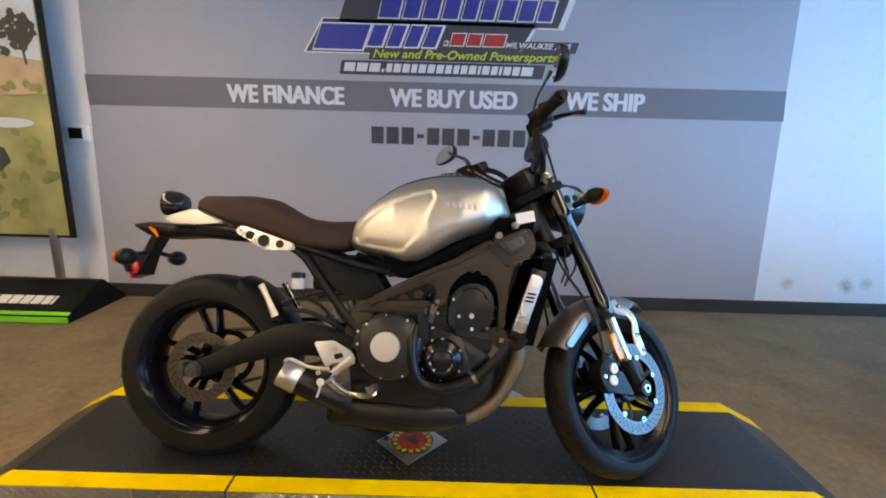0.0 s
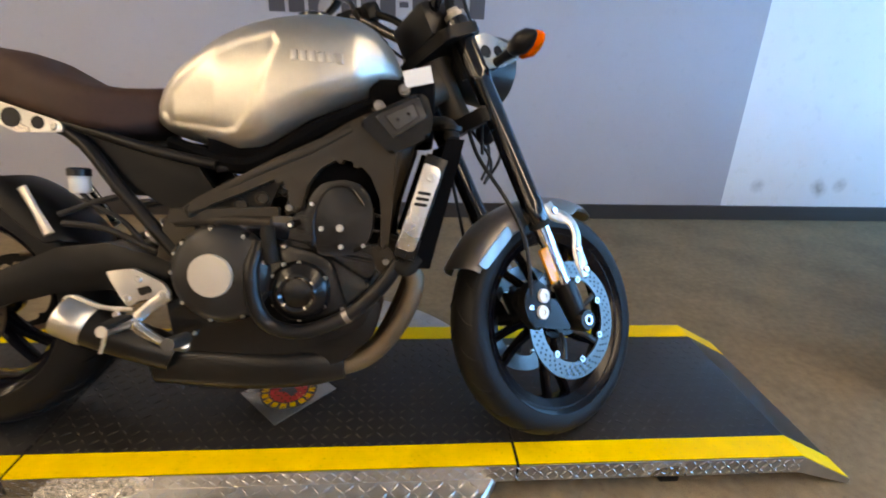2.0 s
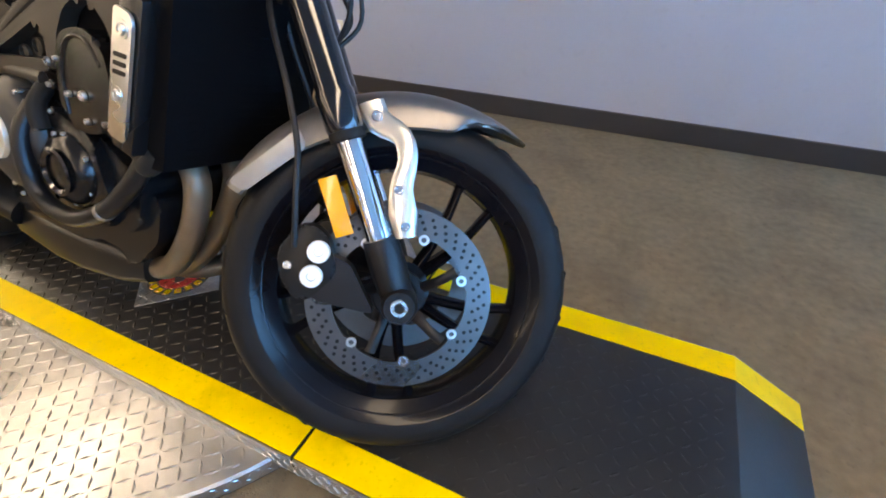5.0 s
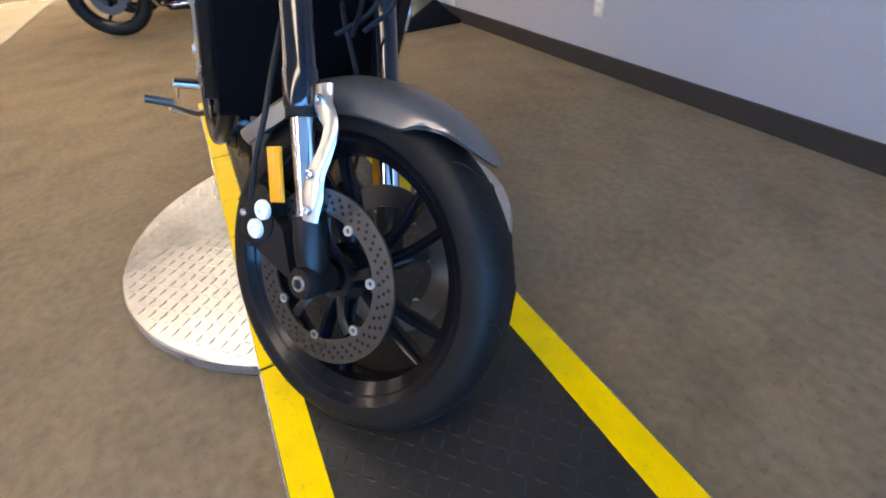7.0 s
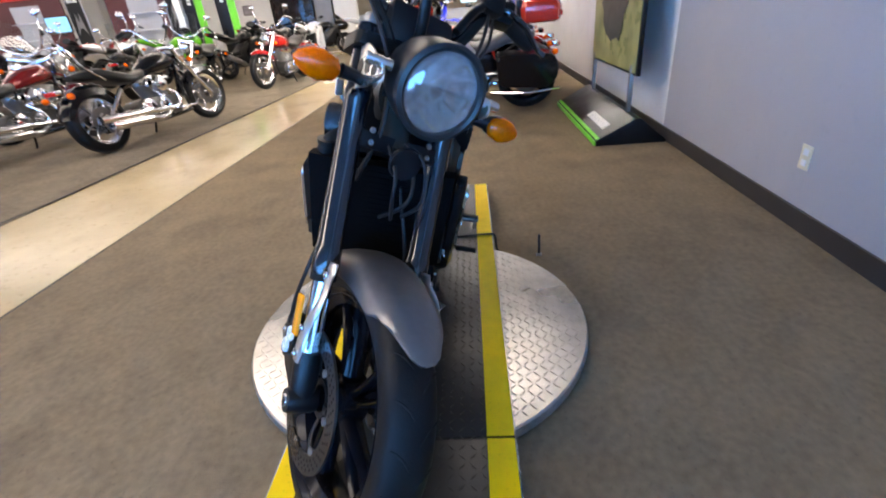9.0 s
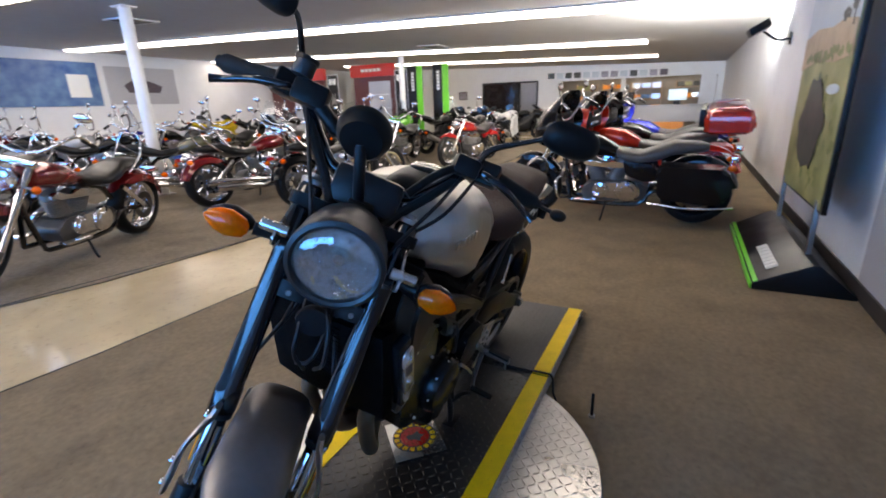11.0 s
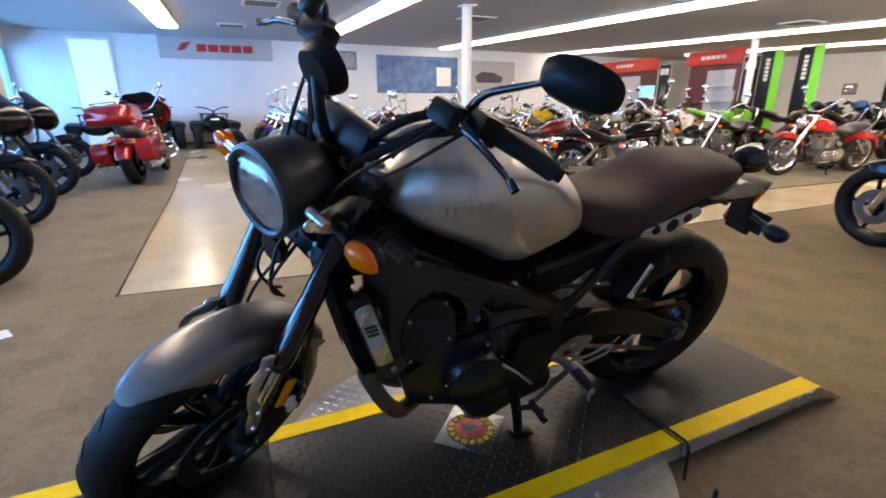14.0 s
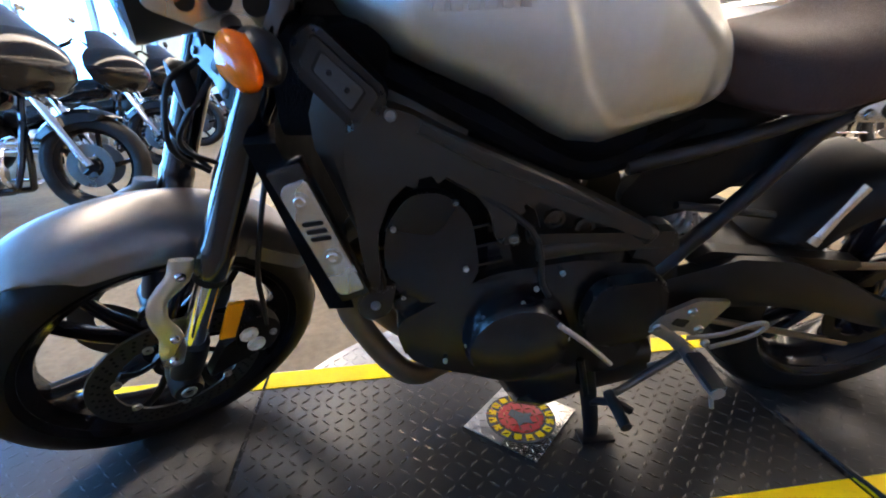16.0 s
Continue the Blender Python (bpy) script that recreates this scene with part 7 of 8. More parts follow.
        part("highway_bar", tube([(0.42, -0.08, 0.52), (0.48, -0.30, 0.48), (0.46, -0.34, 0.30), (0.38, -0.12, 0.22)], 0.015, 8, 4), bright, t)
        part("highway_bar", tube([(0.42, 0.08, 0.52), (0.48, 0.30, 0.48), (0.46, 0.34, 0.30), (0.38, 0.12, 0.22)], 0.015, 8, 4), bright, t)
    if trunk:
        tk = part("luggage_trunk", loft([[(-0.98 + ox * rx_, oy * ry_, z) for ox, oy in ((1, -0.8), (1, 0.8), (0.8, 1), (-0.8, 1), (-1, 0.8), (-1, -0.8), (-0.8, -1), (0.8, -1))] for z, rx_, ry_ in ((0.86, 0.20, 0.26), (0.89, 0.23, 0.30), (1.02, 0.24, 0.31), (1.10, 0.21, 0.28), (1.13, 0.15, 0.22))]), paint, t, "top case")
        part("backrest", box((-0.72, 0, 1.02), (0.06, 0.34, 0.20), 0.025), M["black"], tk)
        part("trunk_rail", tube([(-0.84, -0.2, 1.14), (-1.10, -0.2, 1.16), (-1.14, 0, 1.16), (-1.10, 0.2, 1.16), (-0.84, 0.2, 1.14)], 0.008, 8, 3), M["chrome"], tk)
        part("red_lens", box((-1.225, 0, 0.95), (0.012, 0.5, 0.06), 0.004), M["red_lens"], tk)
    else:
        if not dark and not bag:
            part("backrest_bar", tube([(-0.62, -0.13, 0.70), (-0.80, -0.13, 0.85), (-0.86, -0.10, 1.02), (-0.87, 0, 1.05), (-0.86, 0.10, 1.02), (-0.80, 0.13, 0.85), (-0.62, 0.13, 0.70)], 0.010, 8, 4), M["chrome"], t, "chrome backrest hoop")
    part("side_stand", tube([(0.0, 0.12, 0.21), (0.03, 0.22, 0.06), (0.035, 0.25, 0.035)], 0.012, 8, 2), M["satin"], t)
    return t


def sport(m, paint, label, group="motorcycles on show"):
    """A faired sports motorcycle, heading +x."""
    t = empty("motorcycle", m @ Matrix.Rotation(radians(-9), 4, "X"), label, "motorcycle", group)
    show_wheel("front_wheel", (0.70, 0, 0.30), 0.30, 0.12, False, t, M["rim"])
    show_wheel("rear_wheel", (-0.70, 0, 0.315), 0.315, 0.18, False, t, M["rim"])
    for sd in (-1, 1):
        part("fork_leg", tube([(0.70, sd * 0.10, 0.30), (0.56, sd * 0.10, 0.62), (0.44, sd * 0.10, 0.88)], 0.026, 10, 1), M["black"], t)
        part("side_fairing", loft([[(x, sd * (yy + 0.006 * e), z) for x, z in pts] for yy, e, pts in ((0.14, -1, [(0.55, 0.90), (0.40, 0.30), (0.0, 0.22), (-0.10, 0.50), (0.20, 0.78)]), (0.20, 0, [(0.60, 0.84), (0.42, 0.34), (0.02, 0.27), (-0.06, 0.48), (0.20, 0.74)]), (0.19, 1, [(0.56, 0.80), (0.40, 0.38), (0.06, 0.32), (0.0, 0.48), (0.20, 0.70)]))]), paint, t)
        part("grip", tube([(0.38, sd * 0.20, 0.90), (0.32, sd * 0.33, 0.89)], 0.018, 10, 1), M["rubber"], t)
        part("mirror", ball((0.52, sd * 0.30, 1.08), (0.03, 0.07, 0.035), 12, 8), M["black"], t)
    part("nose_fairing", section_loft([(0.88, 0.86, 0.80, 0.04, 0.5), (0.80, 0.94, 0.72, 0.13, 0.5), (0.66, 1.02, 0.68, 0.19, 0.5), (0.50, 1.02, 0.72, 0.20, 0.5)], 2.6, 18), paint, t)
    part("windscreen", section_loft([(0.74, 1.00, 0.97, 0.08, 0.5), (0.62, 1.10, 1.0, 0.13, 0.5), (0.48, 1.18, 1.05, 0.13, 0.5)], 2.4, 16), M["smoke"], t)
    part("front_fender", fender((0.70, 0, 0.30), 0.33, -55, 45, 0.07, 0.05, 14, 7), paint, t)
    part("fuel_tank", section_loft([(0.36, 0.90, 0.78, 0.08, 0.45), (0.25, 0.99, 0.74, 0.15, 0.45), (0.05, 0.98, 0.72, 0.16, 0.45), (-0.12, 0.86, 0.72, 0.09, 0.45)], 2.6, 18), paint, t)
    part("seat", section_loft([(-0.10, 0.86, 0.76, 0.08, 0.4), (-0.30, 0.84, 0.74, 0.14, 0.4), (-0.44, 0.90, 0.78, 0.12, 0.4)], 2.8, 18), M["black"], t)
    part("tail", section_loft([(-0.42, 0.94, 0.78, 0.12, 0.4), (-0.65, 1.0, 0.86, 0.10, 0.4), (-0.92, 1.02, 0.95, 0.04, 0.4)], 2.6, 18), paint, t)
    part("tail_light", box((-0.93, 0, 0.985), (0.03, 0.08, 0.03), 0.008), M["red_lens"], t)
    part("engine", prism(rounded([(-0.25, 0.25), (0.30, 0.22), (0.38, 0.60), (0.0, 0.74), (-0.28, 0.55)], 0.05), -0.14, 0.14, 0.02), M["satin"], t)
    part("swingarm", join(*(tube([(-0.20, sd * 0.12, 0.42), (-0.45, sd * 0.12, 0.42), (-0.70, sd * 0.12, 0.315)], 0.032, 10, 2) for sd in (-1, 1))), M["satin"], t)
    part("muffler", tube([(-0.20, -0.12, 0.25), (-0.45, -0.19, 0.33), (-0.75, -0.22, 0.45)], [0.03, 0.055, 0.055], 14, 3), M["alu_dull"], t)
    part("side_stand", tube([(0.0, 0.12, 0.25), (-0.02, 0.24, 0.05)], 0.011, 8, 1), M["satin"], t)
    return t


def atv(m, paint, label):
    """A four-wheeled utility vehicle, heading +x."""
    t = empty("quad_bike", m, label, "quad bike", "quad bikes by the far wall")
    for x in (0.62, -0.62):
        for sd in (-1, 1):
            wh = part("wheel", lathe([(0.0, -0.06), (0.13, -0.08), (0.15, -0.10), (0.15, 0.10), (0.13, 0.08), (0.0, 0.06)], (x, sd * 0.46, 0.31), (0, 1, 0), 20), M["alu_dull"], t)
            part("tyre", lathe(tyre_profile(0.31, 0.15, 0.24), (x, sd * 0.46, 0.31), (0, 1, 0), 26, True), M["tyre"], wh)
            part("mudguard", fender((x, sd * 0.46, 0.31), 0.40, -70, 70, 0.17, 0.05, 12, 7), paint, t)
    part("body", section_loft([(0.85, 0.72, 0.50, 0.16, 0.4), (0.70, 0.85, 0.45, 0.30, 0.4), (0.30, 0.84, 0.40, 0.22, 0.4), (-0.2, 0.72, 0.40, 0.20, 0.4), (-0.7, 0.76, 0.45, 0.30, 0.4), (-0.9, 0.70, 0.50, 0.25, 0.4)], 3, 20), paint, t)
    part("seat", section_loft([(0.10, 0.88, 0.72, 0.10, 0.4), (-0.10, 0.88, 0.70, 0.16, 0.4), (-0.50, 0.90, 0.72, 0.17, 0.4), (-0.62, 0.86, 0.74, 0.12, 0.4)], 2.8, 18), M["black"], t)
    part("handlebar", tube([(0.22, -0.40, 1.08), (0.32, -0.2, 1.06), (0.36, 0, 0.98), (0.32, 0.2, 1.06), (0.22, 0.40, 1.08)], 0.016, 10, 4), M["black"], t)
    part("steering_post", tube([(0.45, 0, 0.7), (0.36, 0, 0.98)], 0.03, 10, 1), M["black"], t)
    for x in (0.62, -0.72):
        rk = part("rack", tube([(x - 0.25, -0.34, 0.90), (x + 0.25, -0.34, 0.90), (x + 0.25, 0.34, 0.90), (x - 0.25, 0.34, 0.90), (x - 0.25, -0.34, 0.90)], 0.010, 8, 1), M["black"], t)
        for yy in (-0.17, 0, 0.17):
            part("rack_bar", tube([(x - 0.25, yy, 0.90), (x + 0.25, yy, 0.90)], 0.010, 8, 1), M["black"], rk)
        for dx in (-0.2, 0.2):
            for sd in (-1, 1):
                part("rack_leg", tube([(x + dx, sd * 0.3, 0.60), (x + dx, sd * 0.3, 0.90)], 0.010, 8, 1), M["black"], rk)
    part("headlight", ball((0.80, 0, 0.76), (0.06, 0.12, 0.05), 14, 8), M["reflect_bowl"], t)
    return t


def on(x, y, head):
    """A pose on the floor for a machine whose middle is at (x, y)."""
    return Matrix.Translation((x, y, 0.004)) @ Matrix.Rotation(radians(head), 4, "Z")


def front_at(x, y, head, wb=0.82):
    """The same from where its front wheel stands."""
    a = radians(head)
    return on(x - wb * math.cos(a), y - wb * math.sin(a), head)


# row along the tiled aisle, noses towards the east
ROW = (("p_maroon", "maroon cruiser motorcycle with chrome fork on grey carpet"), ("p_maroon", "dark maroon cruiser with chrome bars beside the tiled aisle"), ("p_green", "lime green cruiser motorcycle in a close row"),
       ("p_silver", "silver cruiser motorcycle in a close row"), ("p_blue", "blue cruiser motorcycle in a close row"), ("p_maroon", "maroon cruiser motorcycle in a close row"),
       ("p_orange", "orange cruiser motorcycle at the row's end"))
for i, (key, lab) in enumerate(ROW):
    y = -3.75 - 1.62 * i
    cruiser(front_at(-0.17 - 0.02 * i, y, 24 + 4 * math.sin(i * 2.1)), M[key], lab, group="row beside the aisle", steer=22 - 3 * (i % 3), screen=i in (6, 7))
# machines on the near edge of the island, tails to the camera
cruiser(front_at(-4.95, -3.26, 168), M["p_black"], "black cruiser with long chrome pipes and backrest", group="row on the island edge", steer=-6)
cruiser(front_at(-4.55, -4.55, 172), M["p_maroon"], "dark red cruiser behind a black one", group="row on the island edge", steer=10)
cruiser(front_at(-7.45, -3.50, -8 + 0), M["p_red"], "bright red cruiser with chrome engine", group="row on the island edge", steer=-10)
cruiser(front_at(-7.2, -4.9, 8), M["p_black"], "black cruiser with windscreen and chrome trim", group="row on the island edge", steer=8, screen=True)
for i, (x, y, h, key, k) in enumerate(((-3.4, -5.9, 150, "p_olive", 0), (-3.3, -7.8, 160, "p_black", 0), (-3.5, -9.3, 155, "p_silver", 0), (-3.3, -10.8, 165, "p_black", 0), (-3.4, -12.3, 160, "p_maroon", 0),
                                       (-5.6, -6.2, 20, "p_black", 0), (-5.7, -7.8, 15, "p_olive", 0), (-5.6, -9.4, 12, "p_black", 0), (-5.8, -11.0, 15, "p_blue", 0),
                                       (-8.3, -6.4, 200, "p_black", 0), (-8.2, -8.0, 195, "p_silver", 0), (-8.3, -9.6, 195, "p_black", 1), (-8.2, -11.2, 190, "p_yellow", 1), (-8.4, -12.6, 190, "p_white", 1),
                                       (-9.6, -3.6, 185, "p_black", 1), (-10.4, -5.0, 160, "p_black", 1), (-10.3, -6.6, 165, "p_green", 1), (-10.6, -8.2, 170, "p_white", 1), (-10.5, -9.8, 170, "p_black", 1), (-10.6, -11.2, 175, "p_silver", 1),
                                       (-12.4, -3.9, 180, "p_white", 1), (-12.6, -5.6, 185, "p_black", 1), (-12.0, -9.3, 180, "p_red", 1), (-14.9, -4.4, 90, "p_black", 1), (-14.8, -6.2, 90, "p_black", 1), (-14.6, -2.6, 100, "p_silver", 1))):
    col = dict(p_olive="olive", p_black="black", p_silver="silver", p_maroon="maroon", p_blue="blue", p_yellow="yellow", p_white="white", p_green="green", p_red="red")[key]
    if k:
        sport(on(x, y, h), M[key], f"{col} sports motorcycle among others on the showroom carpet")
    else:
        cruiser(on(x, y, h), M[key], f"{col} cruiser motorcycle among others on the island carpet", screen=i % 4 == 1)
# touring machines near the painted wall
cruiser(front_at(-4.13, -0.72, -91), M["p_black"], "black touring motorcycle with batwing fairing and saddlebags", "bagger", group="touring row by the wall", steer=-8, signals=False)
cruiser(front_at(-5.25, -0.60, -92), M["p_scarlet"], "orange-red touring motorcycle with fairing and luggage trunk", "bagger", True, group="touring row by the wall", steer=-8, signals=False)
cruiser(front_at(-6.45, -0.55, -92), M["p_black"], "black touring motorcycle with fairing", "bagger", group="touring row by the wall", steer=-8, signals=False, dark=True)
cruiser(front_at(-7.6, -0.5, -92), M["p_blue"], "dark blue touring motorcycle with fairing and trunk", "bagger", True, group="touring row by the wall", steer=-8, signals=False)
# a machine parked beside the end of the ramp, its nose towards it
cruiser(front_at(2.14, 0.12, 198), M["p_black"], "black cruiser motorcycle parked with its nose to the ramp", "cruiser", group="touring row by the windows", steer=4, signals=False, dark=True)
# touring machines on the east carpet
for i, (x, y) in enumerate(((2.13, -2.50), (2.50, -4.46), (2.72, -6.26))):
    cruiser(front_at(x, y, 187), M["p_black"], ("black touring motorcycle with fairing on the side carpet", "black touring motorcycle with white label on its fork", "black touring motorcycle beside the shop windows")[i], "bagger", group="touring row by the windows", steer=-4 - 3 * i, signals=False, dark=i == 2)
cruiser(front_at(2.9, -8.1, 196), M["p_black"], "black touring motorcycle at the row's far end", "bagger", group="touring row by the windows", steer=-6, signals=False)
cruiser(on(1.78, -7.85, -97), M["p_red"], "red touring motorcycle with luggage trunk, tail outward", "bagger", True, group="touring row by the windows", steer=5)
cruiser(on(2.0, -9.9, -95), M["p_orange"], "orange touring motorcycle beyond a red one", "bagger", True, group="touring row by the windows", steer=5)
for i, (x, y) in enumerate(((-1.0, -14.0), (0.9, -14.0), (2.3, -14.0), (3.6, -13.6))):
    atv(on(x, y + 0.1, 90 + 4 * i), M["satin"], "black quad bike parked by the far white wall")

# ---- signs and fittings of the far walls ----


def flat_sign(name, x, y, z, sx, sz, material, label, face="+y", t=0.03, frame=None):
    """A board hung on a wall: face tells the way that it looks."""
    rot = {"+y": 180, "-y": 0, "+x": 90, "-x": -90}[face]
    ob = empty(name, Matrix.Translation((x, y, z)) @ Matrix.Rotation(radians(rot), 4, "Z"), label, name.replace("_", " "))
    part("board", box((0, -t / 2, 0), (sx, t, sz), 0.004), frame or material, ob, smooth=False)
    if frame:
        part("picture", box((0, -t - 0.002, 0), (sx - 0.07, 0.004, sz - 0.07)), material, ob, smooth=False)
    return ob


def sign_bars(ob, x0, z, h, widths, material, gap=0.02, y=-0.034):
    x = x0
    for w in widths:
        part("bar", box((x + w / 2, y, z), (w, 0.006, h)), material, ob, smooth=False)
        x += w + gap


s1 = flat_sign("wall_sign", 0.55, SOUTH, 2.70, 3.0, 0.60, M["sign_grey"], "long light grey dealer sign with red shapes", "+y")
sign_bars(s1, -0.55, 0.0, 0.20, (0.26, 0.27, 0.27, 0.27, 0.27), M["red_letter"], 0.04)
part("mark_shape", prism([(-1.05, -0.10), (-0.85, -0.06), (-0.66, 0.16), (-0.80, 0.13), (-0.92, 0.10), (-0.98, 0.02)], -0.036, -0.031), M["red_letter"], s1, "plain red wing-like shape", False)
flat_sign("framed_picture", -3.13, SOUTH, 2.50, 0.80, 0.56, M["pic"], "grey framed picture high on the white wall", "+y", 0.03, M["frame_pic"])
b1 = flat_sign("wall_banner", -5.7, SOUTH, 2.12, 3.0, 1.20, M["blue_poster"], "wide blue banner on the far wall", "+y")
part("picture", box((0.95, -0.034, -0.05), (0.55, 0.005, 0.62)), M["label_white"], b1, "pale patch of the banner", False)
b2 = flat_sign("wall_banner", -8.5, SOUTH, 2.10, 2.2, 1.10, M["sign_grey"], "grey banner with a dark vehicle shape", "+y")
part("picture", prism([(-0.5, -0.2), (0.5, -0.2), (0.6, 0.0), (0.2, 0.15), (-0.3, 0.18), (-0.6, 0.02)], -0.036, -0.031), M["frame_pic"], b2, "plain dark vehicle shape", False)
dw = empty("glass_door", Matrix.Translation((3.65, SOUTH + 0.02, 0)), "pale glazed door in the far wall", "door", kind="structure")
for dx in (-0.47, 0.47):
    part("door_frame", box((dx, 0, 1.40), (0.07, 0.06, 2.8), 0.005), M["white"], dw)
part("door_frame", box((0, 0, 2.84), (1.0, 0.06, 0.07), 0.005), M["white"], dw)
part("pane", box((0, 0.0, 1.42), (0.88, 0.012, 2.74)), mat("lit_pane", (0.55, 0.75, 0.72), 0.2, emit=0.7), dw, "pale green-blue lit glass", False)

# red-topped display wall
X0 = -13.3
for y0, y1, key in ((-14.2, -11.45, "a"), (-10.1, -8.4, "b")):
    d = empty("display_wall", Matrix.Translation((X0, (y0 + y1) / 2, 0)), "maroon display wall with a red sign head", "display wall", "display walls")
    part("panel", box((0, 0, 1.15), (0.08, y1 - y0, 2.30), 0.004), M["maroon_wall"], d, smooth=False)
    part("sign_head", box((0.06, 0, 2.46), (0.18, y1 - y0 + 0.1, 0.40), 0.006), M["sign_red"], d, "bright red sign head")
    for k in range(5):
        part("bar", box((0.153, -0.35 + 0.17 * k, 2.47), (0.006, 0.13, 0.10)), M["label_white"], d, smooth=False)
    part("niche", box((0.045, 0.25, 1.25), (0.01, 0.9, 1.7)), M["sign_grey"], d, smooth=False)
    for k in range(3):
        part("shelf", box((0.14, 0.25, 0.75 + 0.45 * k), (0.18, 0.86, 0.02), 0.003), M["white"], d)
    if key == "a":
        part("television", box((0.12, 1.15, 1.55), (0.05, 0.75, 0.46), 0.008), M["black"], d)
        part("screen", box((0.147, 1.15, 1.55), (0.004, 0.69, 0.40)), M["screen"], d, "lit blue screen", False)
for y, w in ((-11.0, 0.52), (-8.05, 0.52)):
    b = flat_sign("banner", X0 + 0.1, y, 1.55, w, 1.75, M["muffler"], "tall black banner with a white mark on top", "+x", 0.02, M["sign_grey"])
    sign_bars(b, -0.17, 0.62, 0.20, (0.10, 0.05, 0.10), M["label_white"], 0.03, -0.03)
    part("mark_shape", prism([(-0.15, -0.35), (-0.05, 0.25), (0.0, -0.05), (0.06, 0.25), (0.15, -0.35), (0.05, -0.15), (-0.05, -0.15)], -0.032, -0.028), M["alu_dull"], b, "plain grey arrow-like shape", False)
for y in (-7.35, -6.40):
    f = empty("flag_banner", Matrix.Translation((-13.0, y, 0)), "tall green and black feather banner", "banner", "green banners")
    part("green_strip", box((0, 0.13, 1.45), (0.02, 0.22, 2.1), 0.003), M["green"], f, "bright green strip")
    part("black_strip", box((0, -0.16, 1.45), (0.02, 0.34, 2.1), 0.003), M["black"], f, "black strip with white bars")
    for k in range(6):
        part("bar", box((0.013, -0.13, 1.75 + 0.10 * k), (0.004, 0.10, 0.075)), M["label_white"], f, smooth=False)
    part("foot", box((0, 0, 0.20), (0.40, 0.30, 0.40), 0.01), M["black"], f)
# west wall: doorway, hatch, row of small pictures
dr = empty("dark_doorway", Matrix.Translation((WEST, -6.33, 0)), "dark glazed double door in the end wall", "door", kind="structure")
for dy in (-1.25, 0.45, 1.25):
    part("door_frame", box((0, dy, 1.05), (0.12, 0.06, 2.1), 0.005), M["satin"], dr)
part("door_frame", box((0, 0, 2.07), (0.12, 2.5, 0.06), 0.005), M["satin"], dr)
part("pane", box((-0.03, -0.4, 1.03), (0.02, 1.62, 2.02)), M["smoke"], dr, smooth=False)
part("door_leaf", box((-0.03, 0.85, 1.03), (0.03, 0.70, 2.0)), M["alu_dull"], dr, smooth=False)
ct = empty("service_counter", Matrix.Translation((WEST + 0.9, -0.6, 0)), "long grey counter with an orange lower panel", "counter")
part("front_panel", box((0.3, 0, 0.66), (0.05, 4.4, 0.54), 0.006), M["sign_grey"], ct, "grey front panel")
part("kick_panel", box((0.31, -0.4, 0.20), (0.05, 3.4, 0.38), 0.006), M["orange"], ct, "orange lower panel")
part("worktop", box((0.05, 0, 0.96), (0.70, 4.6, 0.05), 0.008), M["sign_grey"], ct)
part("side_panel", box((0.0, -2.2, 0.48), (0.55, 0.05, 0.90), 0.004), M["wood"], ct)
structure("hatch_post", box((WEST - 0.1, -1.62, 1.01), (0.2, 0.16, 2.02), 0.004), M["wall_white"], "white post between the two service hatches")
structure("hatch_jamb", box((WEST - 0.1, 1.36, 1.01), (0.2, 0.52, 2.02), 0.004), M["wall_white"], "white wall end beside the service hatch")
mo = empty("computer_monitor", Matrix.Translation((WEST + 0.95, 0.4, 0.985)), "pale lit monitor on the service counter", "monitor")
part("screen", box((0.02, 0, 0.35), (0.05, 0.60, 0.38), 0.01), mat("pale_screen", (0.6, 0.75, 0.85), 0.3, emit=0.9), mo)
part("foot", box((0, 0, 0.08), (0.20, 0.24, 0.16), 0.02), M["black"], mo)
rng = random.Random(11)
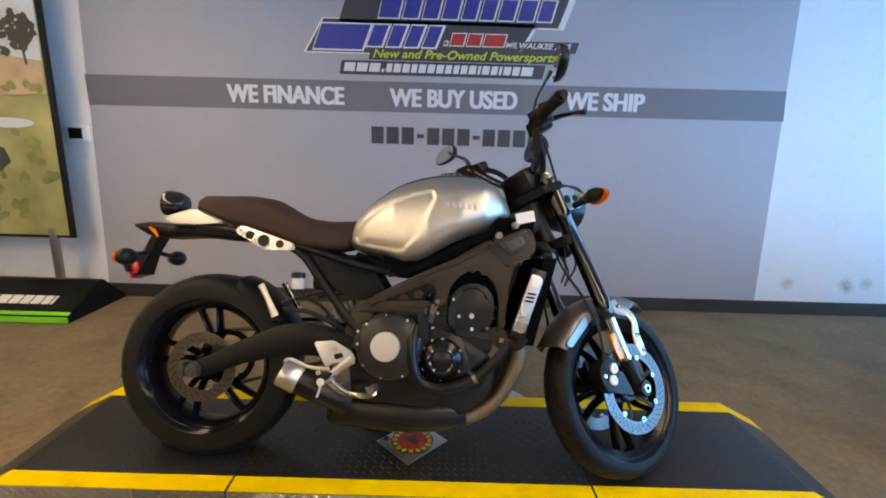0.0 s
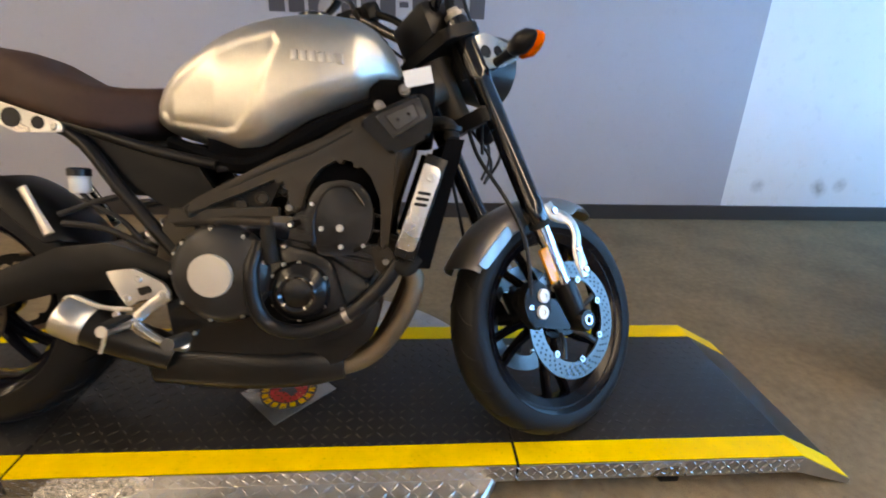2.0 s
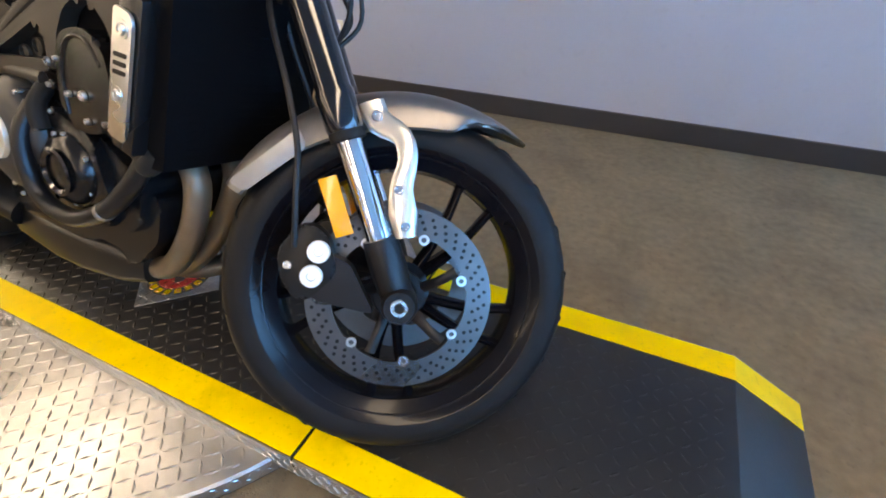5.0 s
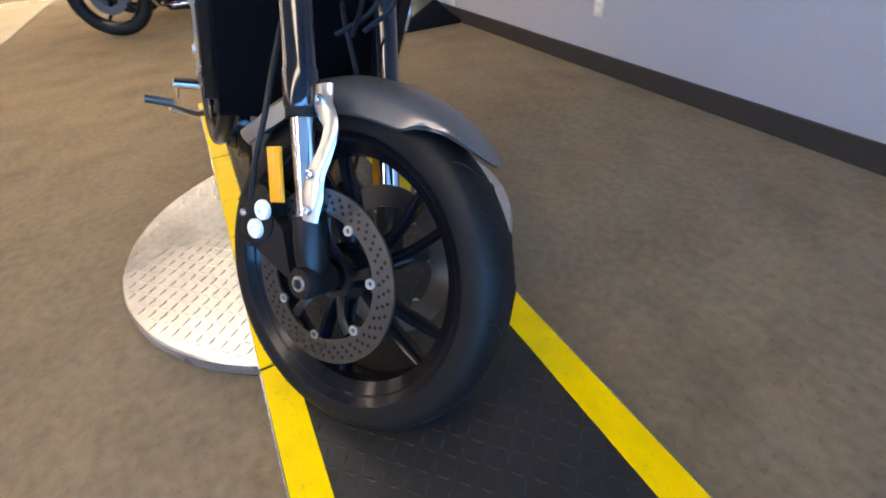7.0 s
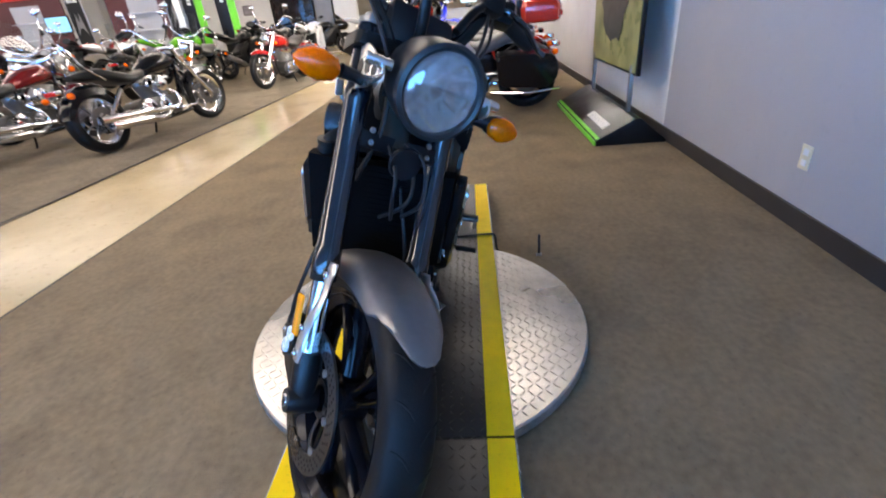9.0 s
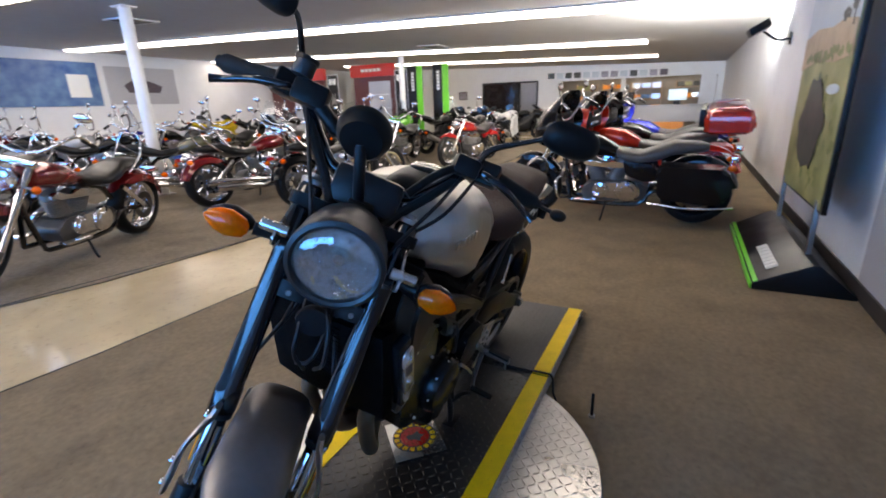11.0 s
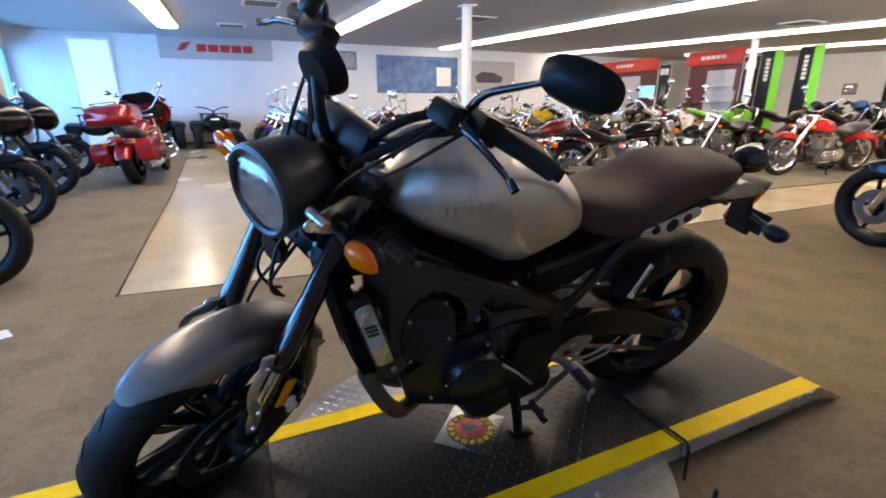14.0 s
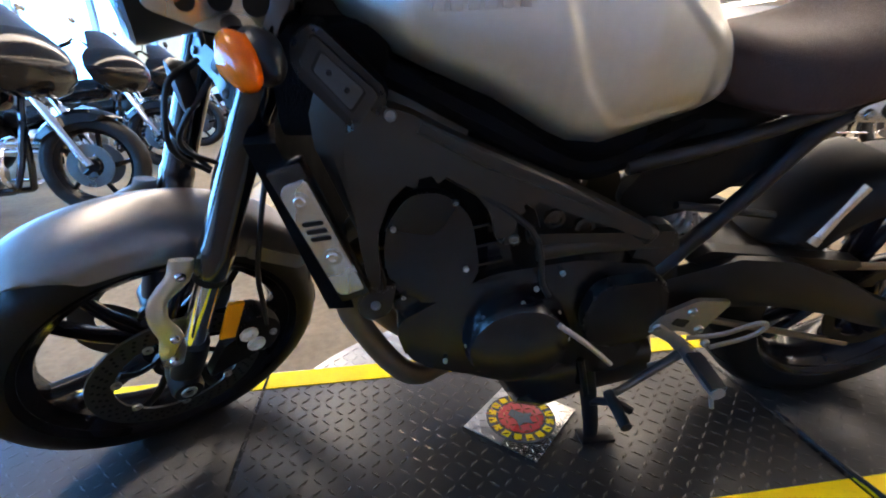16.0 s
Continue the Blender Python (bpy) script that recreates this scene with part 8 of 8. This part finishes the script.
for k in range(13):
    y = -4.5 + 0.36 * k
    flat_sign("small_picture", WEST, y, 2.25 - 0.006 * k, 0.27, 0.22, M[rng.choice(("frame_pic", "pic", "blue_poster", "poster_dark", "poster_sky"))], "small dark picture in a row high on the wall", "+x", 0.015)
flat_sign("notice_board", WEST, -8.6, 1.60, 0.42, 0.36, M["pic"], "small dark notice board by the doorway", "+x", 0.02, M["frame_pic"])
for k, (y, z, w, h) in enumerate(((-3.4, 1.3, 0.9, 1.2), (-2.3, 1.4, 0.8, 0.9), (-0.9, 1.3, 1.2, 1.1), (0.7, 1.4, 0.9, 1.0))):
    sh = empty("parts_shelf", Matrix.Translation((WEST - 2.2, y, 0)), "wooden shelf with boxes behind the hatch", "shelf", "shelves behind the hatch")
    for yy in (-w / 2, w / 2):
        part("side_panel", box((0, yy, 0.95), (0.3, 0.03, 1.9)), M["wood"], sh)
    for j in range(4):
        part("board", box((0, 0, 0.3 + 0.45 * j), (0.3, w, 0.025)), M["wood"], sh, smooth=False)
        for q in range(3):
            part("box", box((0.05, -w / 3 + w / 3 * q, 0.3 + 0.45 * j + 0.12), (0.2, w / 3.6, 0.16 + 0.06 * rng.random()), 0.004), M[rng.choice(("orange", "p_white", "poster_dark", "blue_poster", "poster"))], sh, smooth=False)
area_lamp("back_room_light", look((WEST - 1.2, -1.2, 2.35), (WEST - 1.2, -1.2, 0)), 1.0, 5.0, 60, (1.0, 0.85, 0.65))
card = empty("paper_sheet", Matrix.Translation((1.80, -1.68, 0.002)) @ Matrix.Rotation(0.5, 4, "Z") @ Matrix.Scale(0.6, 4), "white sheet of paper lying on the carpet", "paper")
part("sheet", loft([[(x, y, 0.003 + 0.004 * math.sin(x * 20) ** 2) for x, y in ((-0.14, yy), (-0.05, yy), (0.05, yy), (0.14, yy))] + [(x, y, 0.001 + 0.004 * math.sin(x * 20) ** 2) for x, y in ((0.14, yy), (0.05, yy), (-0.05, yy), (-0.14, yy))] for yy in (-0.10, 0.0, 0.10)]), M["label_white"], card)
